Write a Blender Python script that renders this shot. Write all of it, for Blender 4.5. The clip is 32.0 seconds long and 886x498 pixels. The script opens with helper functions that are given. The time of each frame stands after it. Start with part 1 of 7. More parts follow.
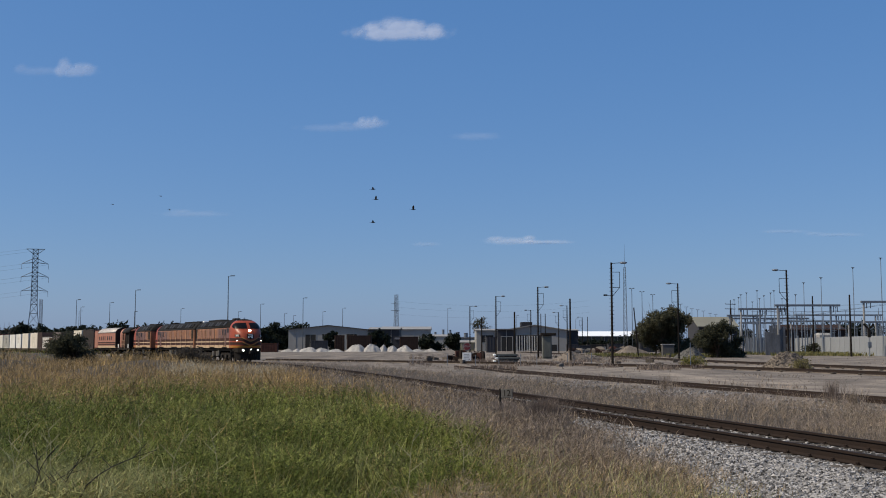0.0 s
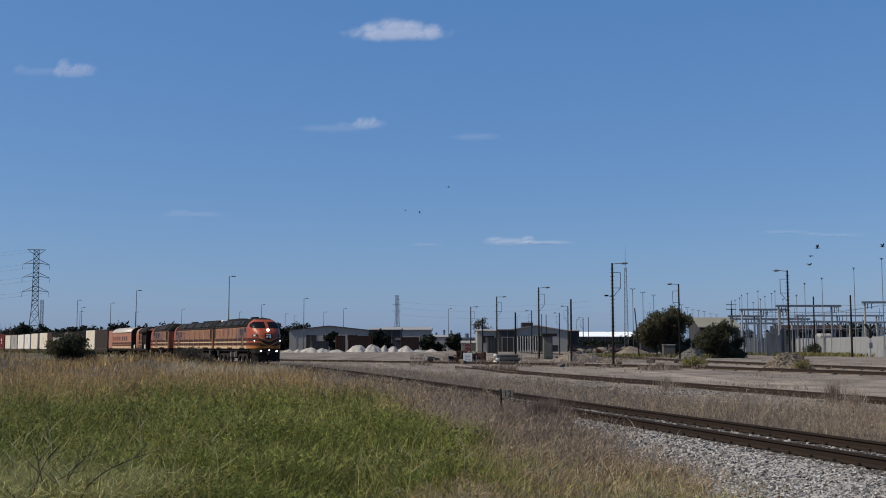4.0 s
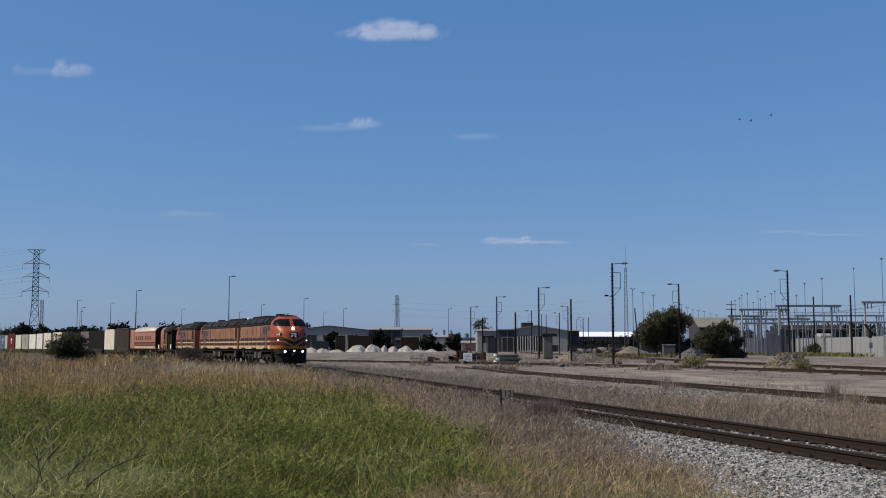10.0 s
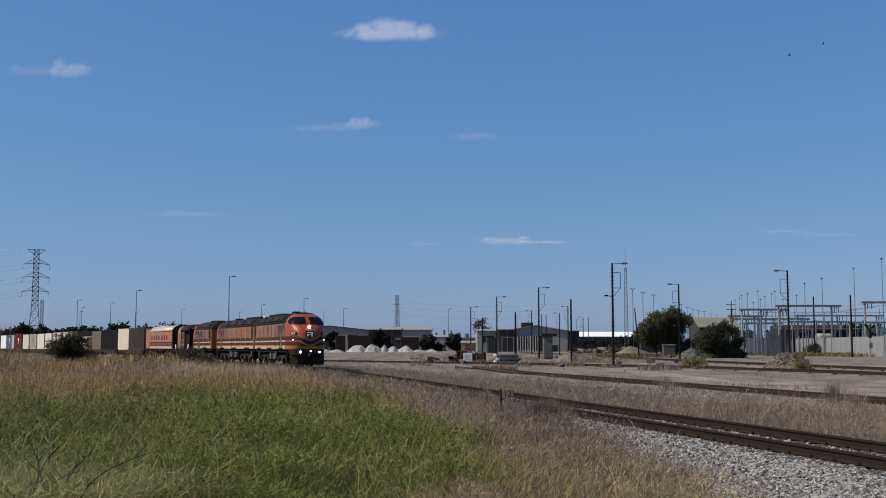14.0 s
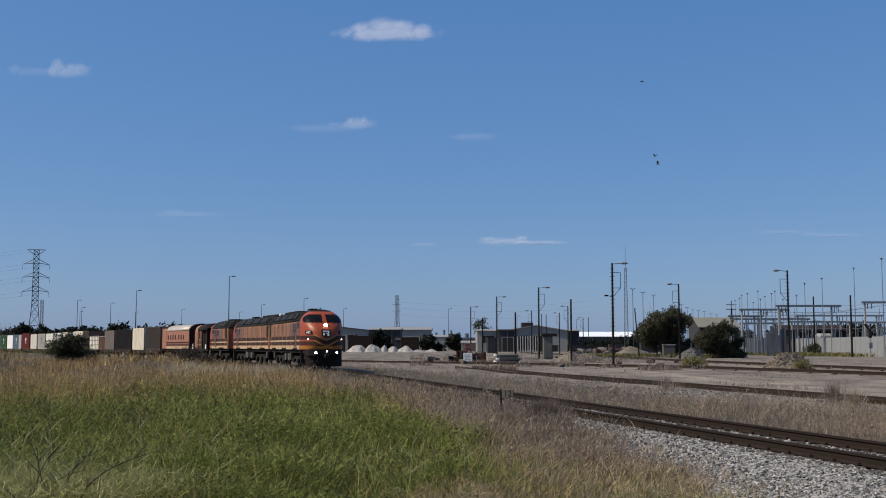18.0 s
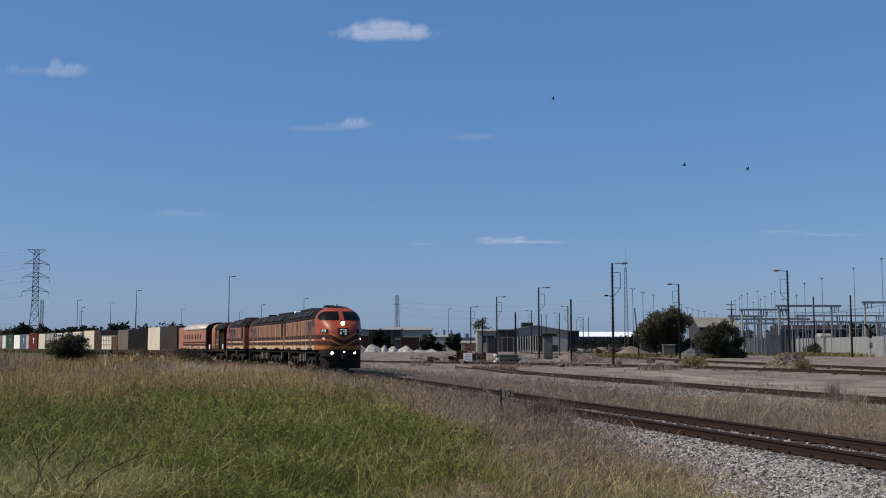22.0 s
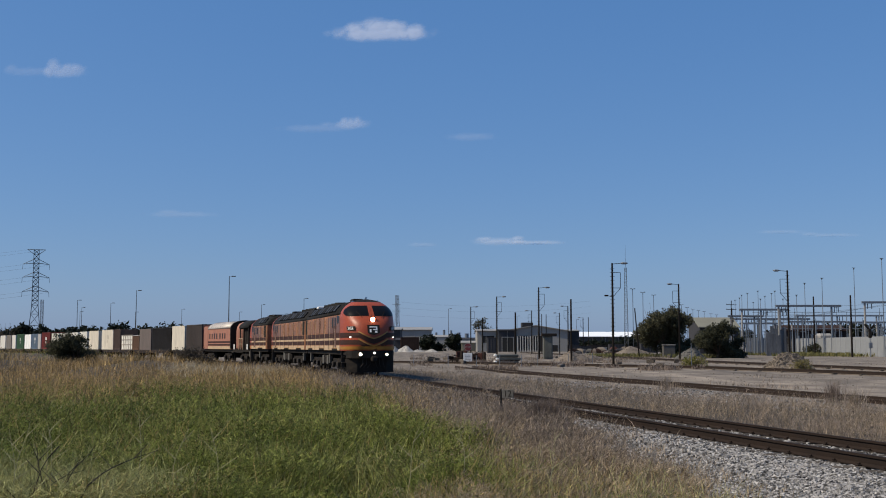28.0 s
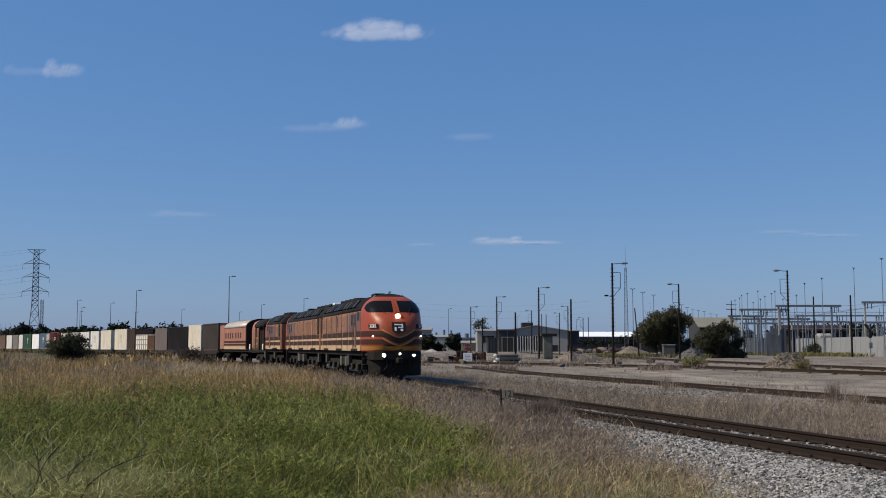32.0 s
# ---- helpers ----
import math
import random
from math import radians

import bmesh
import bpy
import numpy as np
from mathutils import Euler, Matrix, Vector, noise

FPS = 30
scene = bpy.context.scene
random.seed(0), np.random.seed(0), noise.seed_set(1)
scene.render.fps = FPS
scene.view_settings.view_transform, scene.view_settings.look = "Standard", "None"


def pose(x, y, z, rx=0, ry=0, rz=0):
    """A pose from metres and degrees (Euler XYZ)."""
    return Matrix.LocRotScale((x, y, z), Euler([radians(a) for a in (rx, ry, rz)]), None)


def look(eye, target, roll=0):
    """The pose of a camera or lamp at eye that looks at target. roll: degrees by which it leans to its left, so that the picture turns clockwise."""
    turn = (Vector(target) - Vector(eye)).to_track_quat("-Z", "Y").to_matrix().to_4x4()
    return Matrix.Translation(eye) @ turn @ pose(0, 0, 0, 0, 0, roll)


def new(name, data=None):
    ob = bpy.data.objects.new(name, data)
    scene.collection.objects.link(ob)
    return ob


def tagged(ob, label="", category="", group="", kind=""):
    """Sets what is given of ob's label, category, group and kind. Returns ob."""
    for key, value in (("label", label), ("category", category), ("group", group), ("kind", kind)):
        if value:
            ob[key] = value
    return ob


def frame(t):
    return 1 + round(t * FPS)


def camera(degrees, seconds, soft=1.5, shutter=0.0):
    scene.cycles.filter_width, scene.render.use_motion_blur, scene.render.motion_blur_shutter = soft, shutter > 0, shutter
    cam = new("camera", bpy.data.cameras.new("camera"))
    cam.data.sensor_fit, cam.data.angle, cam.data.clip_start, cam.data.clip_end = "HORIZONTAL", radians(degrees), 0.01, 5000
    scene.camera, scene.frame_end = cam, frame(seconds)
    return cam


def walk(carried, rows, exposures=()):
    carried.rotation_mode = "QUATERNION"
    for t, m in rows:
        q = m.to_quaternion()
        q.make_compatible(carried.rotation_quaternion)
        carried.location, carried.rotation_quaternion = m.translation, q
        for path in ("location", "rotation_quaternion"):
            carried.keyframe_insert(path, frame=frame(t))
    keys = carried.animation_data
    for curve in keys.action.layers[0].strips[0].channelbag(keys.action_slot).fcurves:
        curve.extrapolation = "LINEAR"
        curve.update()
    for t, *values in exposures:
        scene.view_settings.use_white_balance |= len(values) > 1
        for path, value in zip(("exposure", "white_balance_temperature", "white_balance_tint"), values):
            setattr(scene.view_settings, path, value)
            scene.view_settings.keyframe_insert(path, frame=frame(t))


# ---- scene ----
# the camera stands on a tripod in the grass beside the line; it settles in the first two seconds
cam = camera(44.4, 32.0, soft=1.0)
EYE = (0.0, 0.0, 1.565)


def aim(turn, tilt):
    """The camera's pose: degrees to the left of straight ahead, and above the level."""
    return pose(*EYE, 90 + tilt, 0, turn)


walk(cam, [(0.0, aim(-0.045, 5.085)), (1.0, aim(-0.045, 5.085)), (1.25, aim(-0.02, 5.085)), (1.5, aim(0.06, 5.10)), (1.75, aim(0.03, 5.112)),
           (2.0, aim(0.0, 5.112)), (2.3, aim(0.0, 5.112)), (32.0, aim(0.0, 5.112))])

# ---- light ----
SUN = Vector((-0.92, -0.18, 0.98)).normalized()
world = bpy.data.worlds.new("sky")
scene.world = world
world.use_nodes = True
wn = world.node_tree.nodes
sky = wn.new("ShaderNodeTexSky")
sky.sky_type = "NISHITA"
sky.sun_disc = False
sky.sun_elevation = math.asin(SUN.z)
sky.sun_rotation = math.atan2(SUN.x, SUN.y)
sky.air_density = 1.0
sky.dust_density = 0.6
sky.ozone_density = 2.2
air = wn.new("ShaderNodeMix")  # the even blue of deep clear air, over the whole sky
air.data_type = "RGBA"
air.inputs["Factor"].default_value = 0.53
air.inputs["A"].default_value = (0.55, 2.72, 7.55, 1)
world.node_tree.links.new(sky.outputs[0], air.inputs["B"])
world.node_tree.links.new(air.outputs["Result"], wn["Background"].inputs[0])
wn["Background"].inputs[1].default_value = 0.085
sun_lamp = new("sun", bpy.data.lights.new("sun", "SUN"))
sun_lamp.data.energy = 4.9
sun_lamp.data.angle = radians(0.53)
sun_lamp.data.color = (1.0, 0.885, 0.70)
sun_lamp.matrix_world = look(SUN * 100, (0, 0, 0))
scene.view_settings.exposure = 0.0


# ---- materials ----
def material(name, colour, rough=0.7, metal=0.0, scale=2.0, vary=0.25, fine=25.0, bump=0.15, second=None, random_tint=0.0, spec=0.4, island=0.0, streak=1.0):
    """A painted or natural surface: base colour broken by coarse stains and fine grain, with a little relief."""
    m = bpy.data.materials.new(name)
    m.use_nodes = True
    n, ln = m.node_tree.nodes, m.node_tree.links
    b = n["Principled BSDF"]
    b.inputs["Roughness"].default_value = rough
    b.inputs["Metallic"].default_value = metal
    b.inputs["Specular IOR Level"].default_value = spec
    co = n.new("ShaderNodeTexCoord")
    big = n.new("ShaderNodeTexNoise")
    big.inputs["Scale"].default_value = scale
    big.inputs["Detail"].default_value = 5
    small = n.new("ShaderNodeTexNoise")
    small.inputs["Scale"].default_value = fine
    small.inputs["Detail"].default_value = 3
    stretch = n.new("ShaderNodeMapping")  # below 1: stains run down the surface
    stretch.inputs["Scale"].default_value = (1, 1, streak)
    ln.new(co.outputs["Object"], stretch.inputs["Vector"])
    for t in (big, small):
        ln.new(stretch.outputs[0] if streak != 1.0 else co.outputs["Object"], t.inputs["Vector"])
    second = second or tuple(c * 0.55 for c in colour)
    ramp = n.new("ShaderNodeMapRange")
    ramp.inputs["From Min"].default_value, ramp.inputs["From Max"].default_value = 0.35, 0.7
    ln.new(big.outputs["Fac"], ramp.inputs["Value"])
    amount = n.new("ShaderNodeMath")
    amount.operation = "MULTIPLY"
    amount.inputs[1].default_value = min(1.0, vary * 2)
    ln.new(ramp.outputs[0], amount.inputs[0])
    mix = n.new("ShaderNodeMix")
    mix.data_type = "RGBA"
    mix.inputs["A"].default_value, mix.inputs["B"].default_value = (*colour, 1), (*second, 1)
    ln.new(amount.outputs[0], mix.inputs["Factor"])
    hsv = n.new("ShaderNodeHueSaturation")
    ln.new(mix.outputs["Result"], hsv.inputs["Color"])
    grain = n.new("ShaderNodeMapRange")
    grain.inputs["To Min"].default_value, grain.inputs["To Max"].default_value = 1 - vary, 1 + vary
    ln.new(small.outputs["Fac"], grain.inputs["Value"])
    value = grain.outputs[0]
    if random_tint or island:
        info = n.new("ShaderNodeObjectInfo" if random_tint else "ShaderNodeNewGeometry")
        rnd = n.new("ShaderNodeMapRange")
        k = random_tint or island
        rnd.inputs["To Min"].default_value, rnd.inputs["To Max"].default_value = 1 - k, 1 + k
        ln.new(info.outputs["Random" if random_tint else "Random Per Island"], rnd.inputs["Value"])
        mul = n.new("ShaderNodeMath")
        mul.operation = "MULTIPLY"
        ln.new(value, mul.inputs[0])
        ln.new(rnd.outputs[0], mul.inputs[1])
        value = mul.outputs[0]
    ln.new(value, hsv.inputs["Value"])
    ln.new(hsv.outputs[0], b.inputs["Base Color"])
    if bump:
        bm = n.new("ShaderNodeBump")
        bm.inputs["Strength"].default_value = bump
        bm.inputs["Distance"].default_value = 0.02
        ln.new(small.outputs["Fac"], bm.inputs["Height"])
        ln.new(bm.outputs[0], b.inputs["Normal"])
    return m


def foliage(name, colour, second, scale=0.3, island=0.4, sheer=0.35, rough=0.6):
    """Leaves and blades: two hues mixed in patches, each leaf a little different, light passing through."""
    m = material(name, colour, rough, 0, scale, 0.5, 2.2, 0, second, island=island, spec=0.1)
    n, ln = m.node_tree.nodes, m.node_tree.links
    b = n["Principled BSDF"]
    tr = n.new("ShaderNodeBsdfTranslucent")
    src = b.inputs["Base Color"].links[0].from_socket
    ln.new(src, tr.inputs["Color"])
    mixer = n.new("ShaderNodeMixShader")
    mixer.inputs[0].default_value = sheer
    ln.new(b.outputs[0], mixer.inputs[1])
    ln.new(tr.outputs[0], mixer.inputs[2])
    ln.new(mixer.outputs[0], n["Material Output"].inputs["Surface"])
    return m


def glow(name, colour, strength):
    m = bpy.data.materials.new(name)
    m.use_nodes = True
    b = m.node_tree.nodes["Principled BSDF"]
    b.inputs["Base Color"].default_value = (*colour, 1)
    b.inputs["Emission Color"].default_value = (*colour, 1)
    b.inputs["Emission Strength"].default_value = strength
    return m


ORANGE = material("orange_paint", (0.31, 0.14, 0.068), 0.65, 0, 2.2, 0.55, 8, 0.05, (0.12, 0.062, 0.045), spec=0.25, streak=0.22)
NOSE_ORANGE = material("nose_paint", (0.30, 0.058, 0.022), 0.42, 0, 1.1, 0.2, 9, 0.02, (0.27, 0.055, 0.024), spec=0.3)
MAROON = material("maroon_stripe", (0.050, 0.022, 0.015), 0.6, 0, 1.2, 0.2, 9, 0.03, spec=0.15)
GOLD = material("gold_stripe", (0.36, 0.17, 0.035), 0.4, 0, 1.2, 0.15, 9, 0.03)
SKIRT = material("tan_skirt", (0.50, 0.35, 0.21), 0.5, 0, 1.0, 0.25, 8, 0.05)
SALMON = material("salmon_paint", (0.34, 0.15, 0.095), 0.6, 0, 1.2, 0.3, 7, 0.05, (0.24, 0.105, 0.075), streak=0.3)
ROOF_DARK = material("roof_soot", (0.010, 0.010, 0.010), 0.85, 0, 0.7, 0.4, 8, 0.1, (0.022, 0.02, 0.018), spec=0.15)
ROOF_GREY = material("roof_panel", (0.028, 0.027, 0.026), 0.6, 0, 0.7, 0.3, 8, 0.08, spec=0.2)
SILVER_ROOF = material("silver_roof", (0.50, 0.45, 0.40), 0.5, 0.1, 0.8, 0.2, 8, 0.05)
BLACK = material("black_iron", (0.017, 0.016, 0.015), 0.8, 0, 2, 0.4, 20, 0.2, (0.034, 0.026, 0.020), spec=0.08)
UNDER_GREY = material("dusty_grey", (0.045, 0.040, 0.036), 0.8, 0, 2, 0.3, 20, 0.2, spec=0.1)
DULL_BROWN = material("dull_brown_panel", (0.25, 0.12, 0.068), 0.6, 0, 1.6, 0.42, 6, 0.05, (0.13, 0.075, 0.055), streak=0.2)
CAB_SIDE = material("dull_cab_paint", (0.155, 0.085, 0.074), 0.6, 0, 1.8, 0.4, 7, 0.05, (0.09, 0.056, 0.05), spec=0.25, streak=0.25)
PANEL_GREY = material("light_grey_panel", (0.11, 0.105, 0.096), 0.8, 0, 2, 0.3, 20, 0.2, spec=0.15)
GLASS = material("dark_glass", (0.008, 0.008, 0.009), 0.3, 0, 1, 0.1, 5, 0, spec=0.06)
WHITE = material("white_paint", (0.78, 0.77, 0.73), 0.5, 0, 1.5, 0.12, 20, 0.04)
CHROME = material("bright_metal", (0.6, 0.6, 0.6), 0.3, 0.8, 2, 0.1, 20, 0.03)
HEAD_LAMP = glow("headlamp_lit", (1.0, 0.86, 0.55), 45)
DITCH_LAMP = glow("ditch_lamp_lit", (1.0, 0.88, 0.62), 45)
MARK_LAMP = glow("marker_lamp_lit", (1.0, 0.95, 0.85), 6)
RAIL = material("rusty_rail", (0.020, 0.014, 0.011), 0.75, 0.0, 1.2, 0.25, 30, 0.2, (0.032, 0.020, 0.014), spec=0.12)
SLEEPER = material("weathered_sleeper", (0.10, 0.085, 0.07), 0.85, 0, 3, 0.35, 30, 0.4, random_tint=0.25, spec=0.15)
STONE = material("ballast_stone", (0.218, 0.209, 0.20), 0.85, 0, 5, 0.2, 40, 0.2, (0.20, 0.19, 0.18), island=0.95)
TIMBER = material("dark_pole_timber", (0.016, 0.013, 0.011), 0.85, 0, 3, 0.35, 25, 0.3, random_tint=0.2, spec=0.1)
GALV = material("galvanised_steel", (0.145, 0.170, 0.205), 0.6, 0.1, 3, 0.15, 30, 0.05, random_tint=0.12)
STEEL_DARK = material("tower_steel", (0.075, 0.085, 0.095), 0.6, 0.3, 3, 0.2, 30, 0.05)
CONCRETE = material("grey_concrete", (0.31, 0.30, 0.285), 0.85, 0, 0.5, 0.2, 12, 0.2, random_tint=0.08)
SHED_WALL = material("shed_cladding", (0.27, 0.262, 0.245), 0.7, 0, 0.12, 0.15, 3, 0.05)
SHED_DARK = material("dark_cladding", (0.05, 0.05, 0.055), 0.7, 0, 0.12, 0.3, 3, 0.05, spec=0.1)
SHED_ROOF = material("shed_roof_sheet", (0.30, 0.29, 0.27), 0.6, 0.1, 0.15, 0.2, 3, 0.05)
CREAM_ROOF = material("cream_roof_sheet", (0.19, 0.183, 0.142), 0.7, 0, 0.3, 0.15, 3, 0.05)
WHITE_ROOF = material("white_roof_sheet", (0.85, 0.87, 0.88), 0.5, 0, 0.1, 0.05, 3, 0.02)
WALL_PALE = material("pale_wall_panel", (0.225, 0.235, 0.245), 0.85, 0, 0.5, 0.15, 6, 0.1, random_tint=0.05)
PILLAR = material("pillar_paint", (0.50, 0.50, 0.48), 0.7, 0, 1.2, 0.3, 10, 0.1, streak=0.3)
FENCE = material("stained_sheet", (0.12, 0.125, 0.135), 0.7, 0, 0.9, 0.4, 6, 0.1, (0.06, 0.062, 0.066), random_tint=0.2, streak=0.25)
CABINET = material("grey_green_concrete", (0.12, 0.122, 0.105), 0.85, 0, 1.2, 0.3, 10, 0.2, (0.06, 0.06, 0.052), streak=0.3)
DARK_RUST = material("dark_rusty_steel", (0.045, 0.028, 0.022), 0.8, 0, 0.8, 0.3, 6, 0.1, spec=0.1)
OPENING = material("doorway_shade", (0.02, 0.02, 0.02), 0.9, 0, 1, 0.2, 5, 0)
RED_BRICK = material("red_brown_plant", (0.09, 0.04, 0.03), 0.8, 0, 0.8, 0.3, 6, 0.1, spec=0.1)
WHITE_STONE = material("white_spoil", (0.37, 0.352, 0.325), 0.95, 0, 0.6, 0.25, 4, 0.4, island=0.2)
SPOIL = material("brown_spoil", (0.175, 0.145, 0.115), 0.95, 0, 0.8, 0.4, 5, 0.4, (0.12, 0.098, 0.078), island=0.3)
SIGN_RED = material("sign_red", (0.15, 0.022, 0.026), 0.5, 0, 3, 0.1, 20, 0.02)
BARK = material("bark", (0.10, 0.075, 0.055), 0.9, 0, 3, 0.4, 20, 0.5)
LEAF = foliage("gum_leaves", (0.068, 0.069, 0.042), (0.10, 0.094, 0.058), 0.35)
LEAF_DARK = foliage("bush_leaves", (0.050, 0.053, 0.034), (0.075, 0.075, 0.045), 0.5)
LEAF_FAR = foliage("far_leaves", (0.017, 0.023, 0.017), (0.03, 0.036, 0.024), 0.2)
LEAF_BROWN = foliage("brown_bush_leaves", (0.062, 0.053, 0.043), (0.10, 0.085, 0.066), 0.8)
LEAF_THIN = foliage("thin_leaves", (0.062, 0.066, 0.048), (0.09, 0.088, 0.062), 0.4)
GREEN = foliage("green_grass", (0.118, 0.142, 0.025), (0.225, 0.232, 0.070), 0.45, 0.95, 0.13)
GREEN_DARK = foliage("dark_weed_and_gap_shade", (0.066, 0.094, 0.018), (0.135, 0.152, 0.032), 0.6, 0.9, 0.12)
STALK = foliage("pale_stalk", (0.35, 0.335, 0.15), (0.235, 0.24, 0.085), 0.5, 0.7, 0.2)
STALK_PALE = foliage("bleached_stalk", (0.55, 0.50, 0.38), (0.36, 0.31, 0.22), 0.5, 0.6, 0.15)
STRAW = foliage("straw_grass", (0.45, 0.312, 0.135), (0.24, 0.158, 0.070), 0.35, 0.85, 0.12)
GREYWEED = foliage("grey_dry_weed", (0.30, 0.243, 0.19), (0.182, 0.144, 0.116), 0.4, 0.75, 0.2)
DRY = foliage("dry_beige_grass", (0.33, 0.262, 0.18), (0.175, 0.132, 0.095), 0.5, 0.85, 0.2)
DARKWEED = foliage("dark_dry_weed", (0.205, 0.162, 0.134), (0.125, 0.097, 0.082), 0.8, 0.6, 0.2)
BIRD = material("dark_plumage", (0.03, 0.028, 0.028), 0.8, 0, 20, 0.3, 80, 0.05)


# ---- mesh helpers ----
class Geo:
    """Vertices and faces of one mesh in the making."""

    def __init__(self):
        self.v, self.f = [], []

    def box(self, x0, x1, y0, y1, z0, z1):
        return self.block(x0, x1, y0, y1, z0, z1, 0)

    def block(self, x0, x1, y0, y1, z0, z1, b=0.02):
        """A box with chamfered edges of width b."""
        k = len(self.v)
        if not b:
            self.v += [(x, y, z) for z in (z0, z1) for y in (y0, y1) for x in (x0, x1)]
            self.f += [tuple(k + i for i in q) for q in ((0, 2, 3, 1), (4, 5, 7, 6), (0, 1, 5, 4), (2, 6, 7, 3), (0, 4, 6, 2), (1, 3, 7, 5))]
            return self
        b = min(b, (x1 - x0) * 0.45, (y1 - y0) * 0.45, (z1 - z0) * 0.45)
        lo, hi = (x0, y0, z0), (x1, y1, z1)
        idx = {}
        for c in range(8):
            side = [(c >> a) & 1 for a in range(3)]
            for axis in range(3):
                p = [(hi[a] if side[a] else lo[a]) if a == axis else ((hi[a] - b) if side[a] else (lo[a] + b)) for a in range(3)]
                idx[c, axis] = len(self.v)
                self.v.append(tuple(p))
        for axis in range(3):
            o = [a for a in range(3) if a != axis]
            for s in (0, 1):
                cs = [(s << axis) | (i << o[0]) | (j << o[1]) for i, j in ((0, 0), (1, 0), (1, 1), (0, 1))]
                self.f.append(tuple(idx[c, axis] for c in cs))
            for i in (0, 1):
                for j in (0, 1):
                    c0 = (i << o[0]) | (j << o[1])
                    c1 = c0 | (1 << axis)
                    self.f.append((idx[c0, o[0]], idx[c1, o[0]], idx[c1, o[1]], idx[c0, o[1]]))
        for c in range(8):
            self.f.append(tuple(idx[c, a] for a in range(3)))
        return self

    def tube(self, p0, p1, r0, r1=None, n=8):
        r1 = r0 if r1 is None else r1
        p0, p1 = Vector(p0), Vector(p1)
        q = (p1 - p0).to_track_quat("Z", "Y")
        k = len(self.v)
        for p, r in ((p0, r0), (p1, r1)):
            for i in range(n):
                a = 2 * math.pi * i / n
                self.v.append(tuple(p + q @ Vector((r * math.cos(a), r * math.sin(a), 0))))
        self.f += [(k + i, k + (i + 1) % n, k + n + (i + 1) % n, k + n + i) for i in range(n)]
        self.f += [tuple(k + n - 1 - i for i in range(n)), tuple(k + n + i for i in range(n))]
        return self

    def rod(self, points, radii, n=5):
        """One unbroken bent rod through the points."""
        pts = [Vector(q) for q in points]
        rings = []
        for i, q in enumerate(pts):
            turn = (pts[min(i + 1, len(pts) - 1)] - pts[max(i - 1, 0)]).to_track_quat("Z", "Y")
            rings.append([q + turn @ Vector((radii[i] * math.cos(a), radii[i] * math.sin(a), 0)) for a in np.arange(n) * 2 * math.pi / n])
        return self.sweep(rings)

    def beam(self, p0, p1, w=0.05):
        return self.tube(p0, p1, w, w, 4)

    def grid(self, fn, nu, nv, close=False):
        k = len(self.v)
        for j in range(nv + 1):
            for i in range(nu + 1):
                self.v.append(tuple(fn(i / nu, j / nv)))
        for j in range(nv):
            for i in range(nu):
                a = k + j * (nu + 1) + i
                self.f.append((a, a + 1, a + nu + 2, a + nu + 1))
        return self

    def sweep(self, rings, cap=True):
        """Skins closed rings of equal length."""
        k, n = len(self.v), len(rings[0])
        for r in rings:
            self.v += [tuple(p) for p in r]
        for j in range(len(rings) - 1):
            for i in range(n):
                a, b = k + j * n + i, k + j * n + (i + 1) % n
                self.f.append((a, b, b + n, a + n))
        if cap:
            self.f += [tuple(k + i for i in reversed(range(n))), tuple(k + (len(rings) - 1) * n + i for i in range(n))]
        return self

    def mesh(self, name, mat, smooth=False):
        me = bpy.data.meshes.new(name)
        me.from_pydata(self.v, [], self.f)
        bm = bmesh.new()
        bm.from_mesh(me)
        bmesh.ops.recalc_face_normals(bm, faces=bm.faces)
        bm.to_mesh(me)
        bm.free()
        me.materials.append(mat)
        if smooth:
            me.shade_smooth()
        return me


def part(name, geo, mat, parent=None, label="", smooth=False, at=None):
    """Links a mesh as one object, under a thing or a part if one is given."""
    ob = new(name, geo if isinstance(geo, bpy.types.Mesh) else geo.mesh(name, mat, smooth))
    ob.parent = parent
    if at:
        ob.location = at
    return tagged(ob, label) if label else ob


def thing(name, label, category, group="", kind="", m=None):
    ob = tagged(new(name), label, category, group, kind)
    if m is not None:
        ob.matrix_basis = m
    return ob


def soup(name, verts, loops, starts, mat, parent=None, flat=False):
    """A mesh straight from arrays."""
    me = bpy.data.meshes.new(name)
    me.vertices.add(len(verts))
    me.vertices.foreach_set("co", np.ascontiguousarray(verts, np.float32).ravel())
    me.loops.add(len(loops))
    me.loops.foreach_set("vertex_index", np.ascontiguousarray(loops, np.int32))
    me.polygons.add(len(starts))
    me.polygons.foreach_set("loop_start", np.ascontiguousarray(starts, np.int32))
    me.update(calc_edges=True)
    if flat:
        me.shade_flat()
    me.materials.append(mat)
    ob = new(name, me)
    ob.parent = parent
    return ob


RNG = np.random.default_rng(7)

# ---- the line: its centre in plan, by the distance along it ----
STEP = 0.25
S = np.arange(-260, 135 + STEP, STEP)
BEND = -0.00905 * np.clip((53.564 - S) / 70.89, 0, 1) * np.clip((S + 14.436) / 66.37 + 0.5, 0, 1)
HEAD = np.concatenate([[0], np.cumsum((BEND[1:] + BEND[:-1]) / 2 * STEP)])
HEAD += 0.41382 - np.interp(0, S, HEAD)
TX = np.concatenate([[0], np.cumsum((np.sin(HEAD)[1:] + np.sin(HEAD)[:-1]) / 2 * STEP)])
TY = -np.concatenate([[0], np.cumsum((np.cos(HEAD)[1:] + np.cos(HEAD)[:-1]) / 2 * STEP)])
TX += -18.859 - np.interp(0, S, TX)
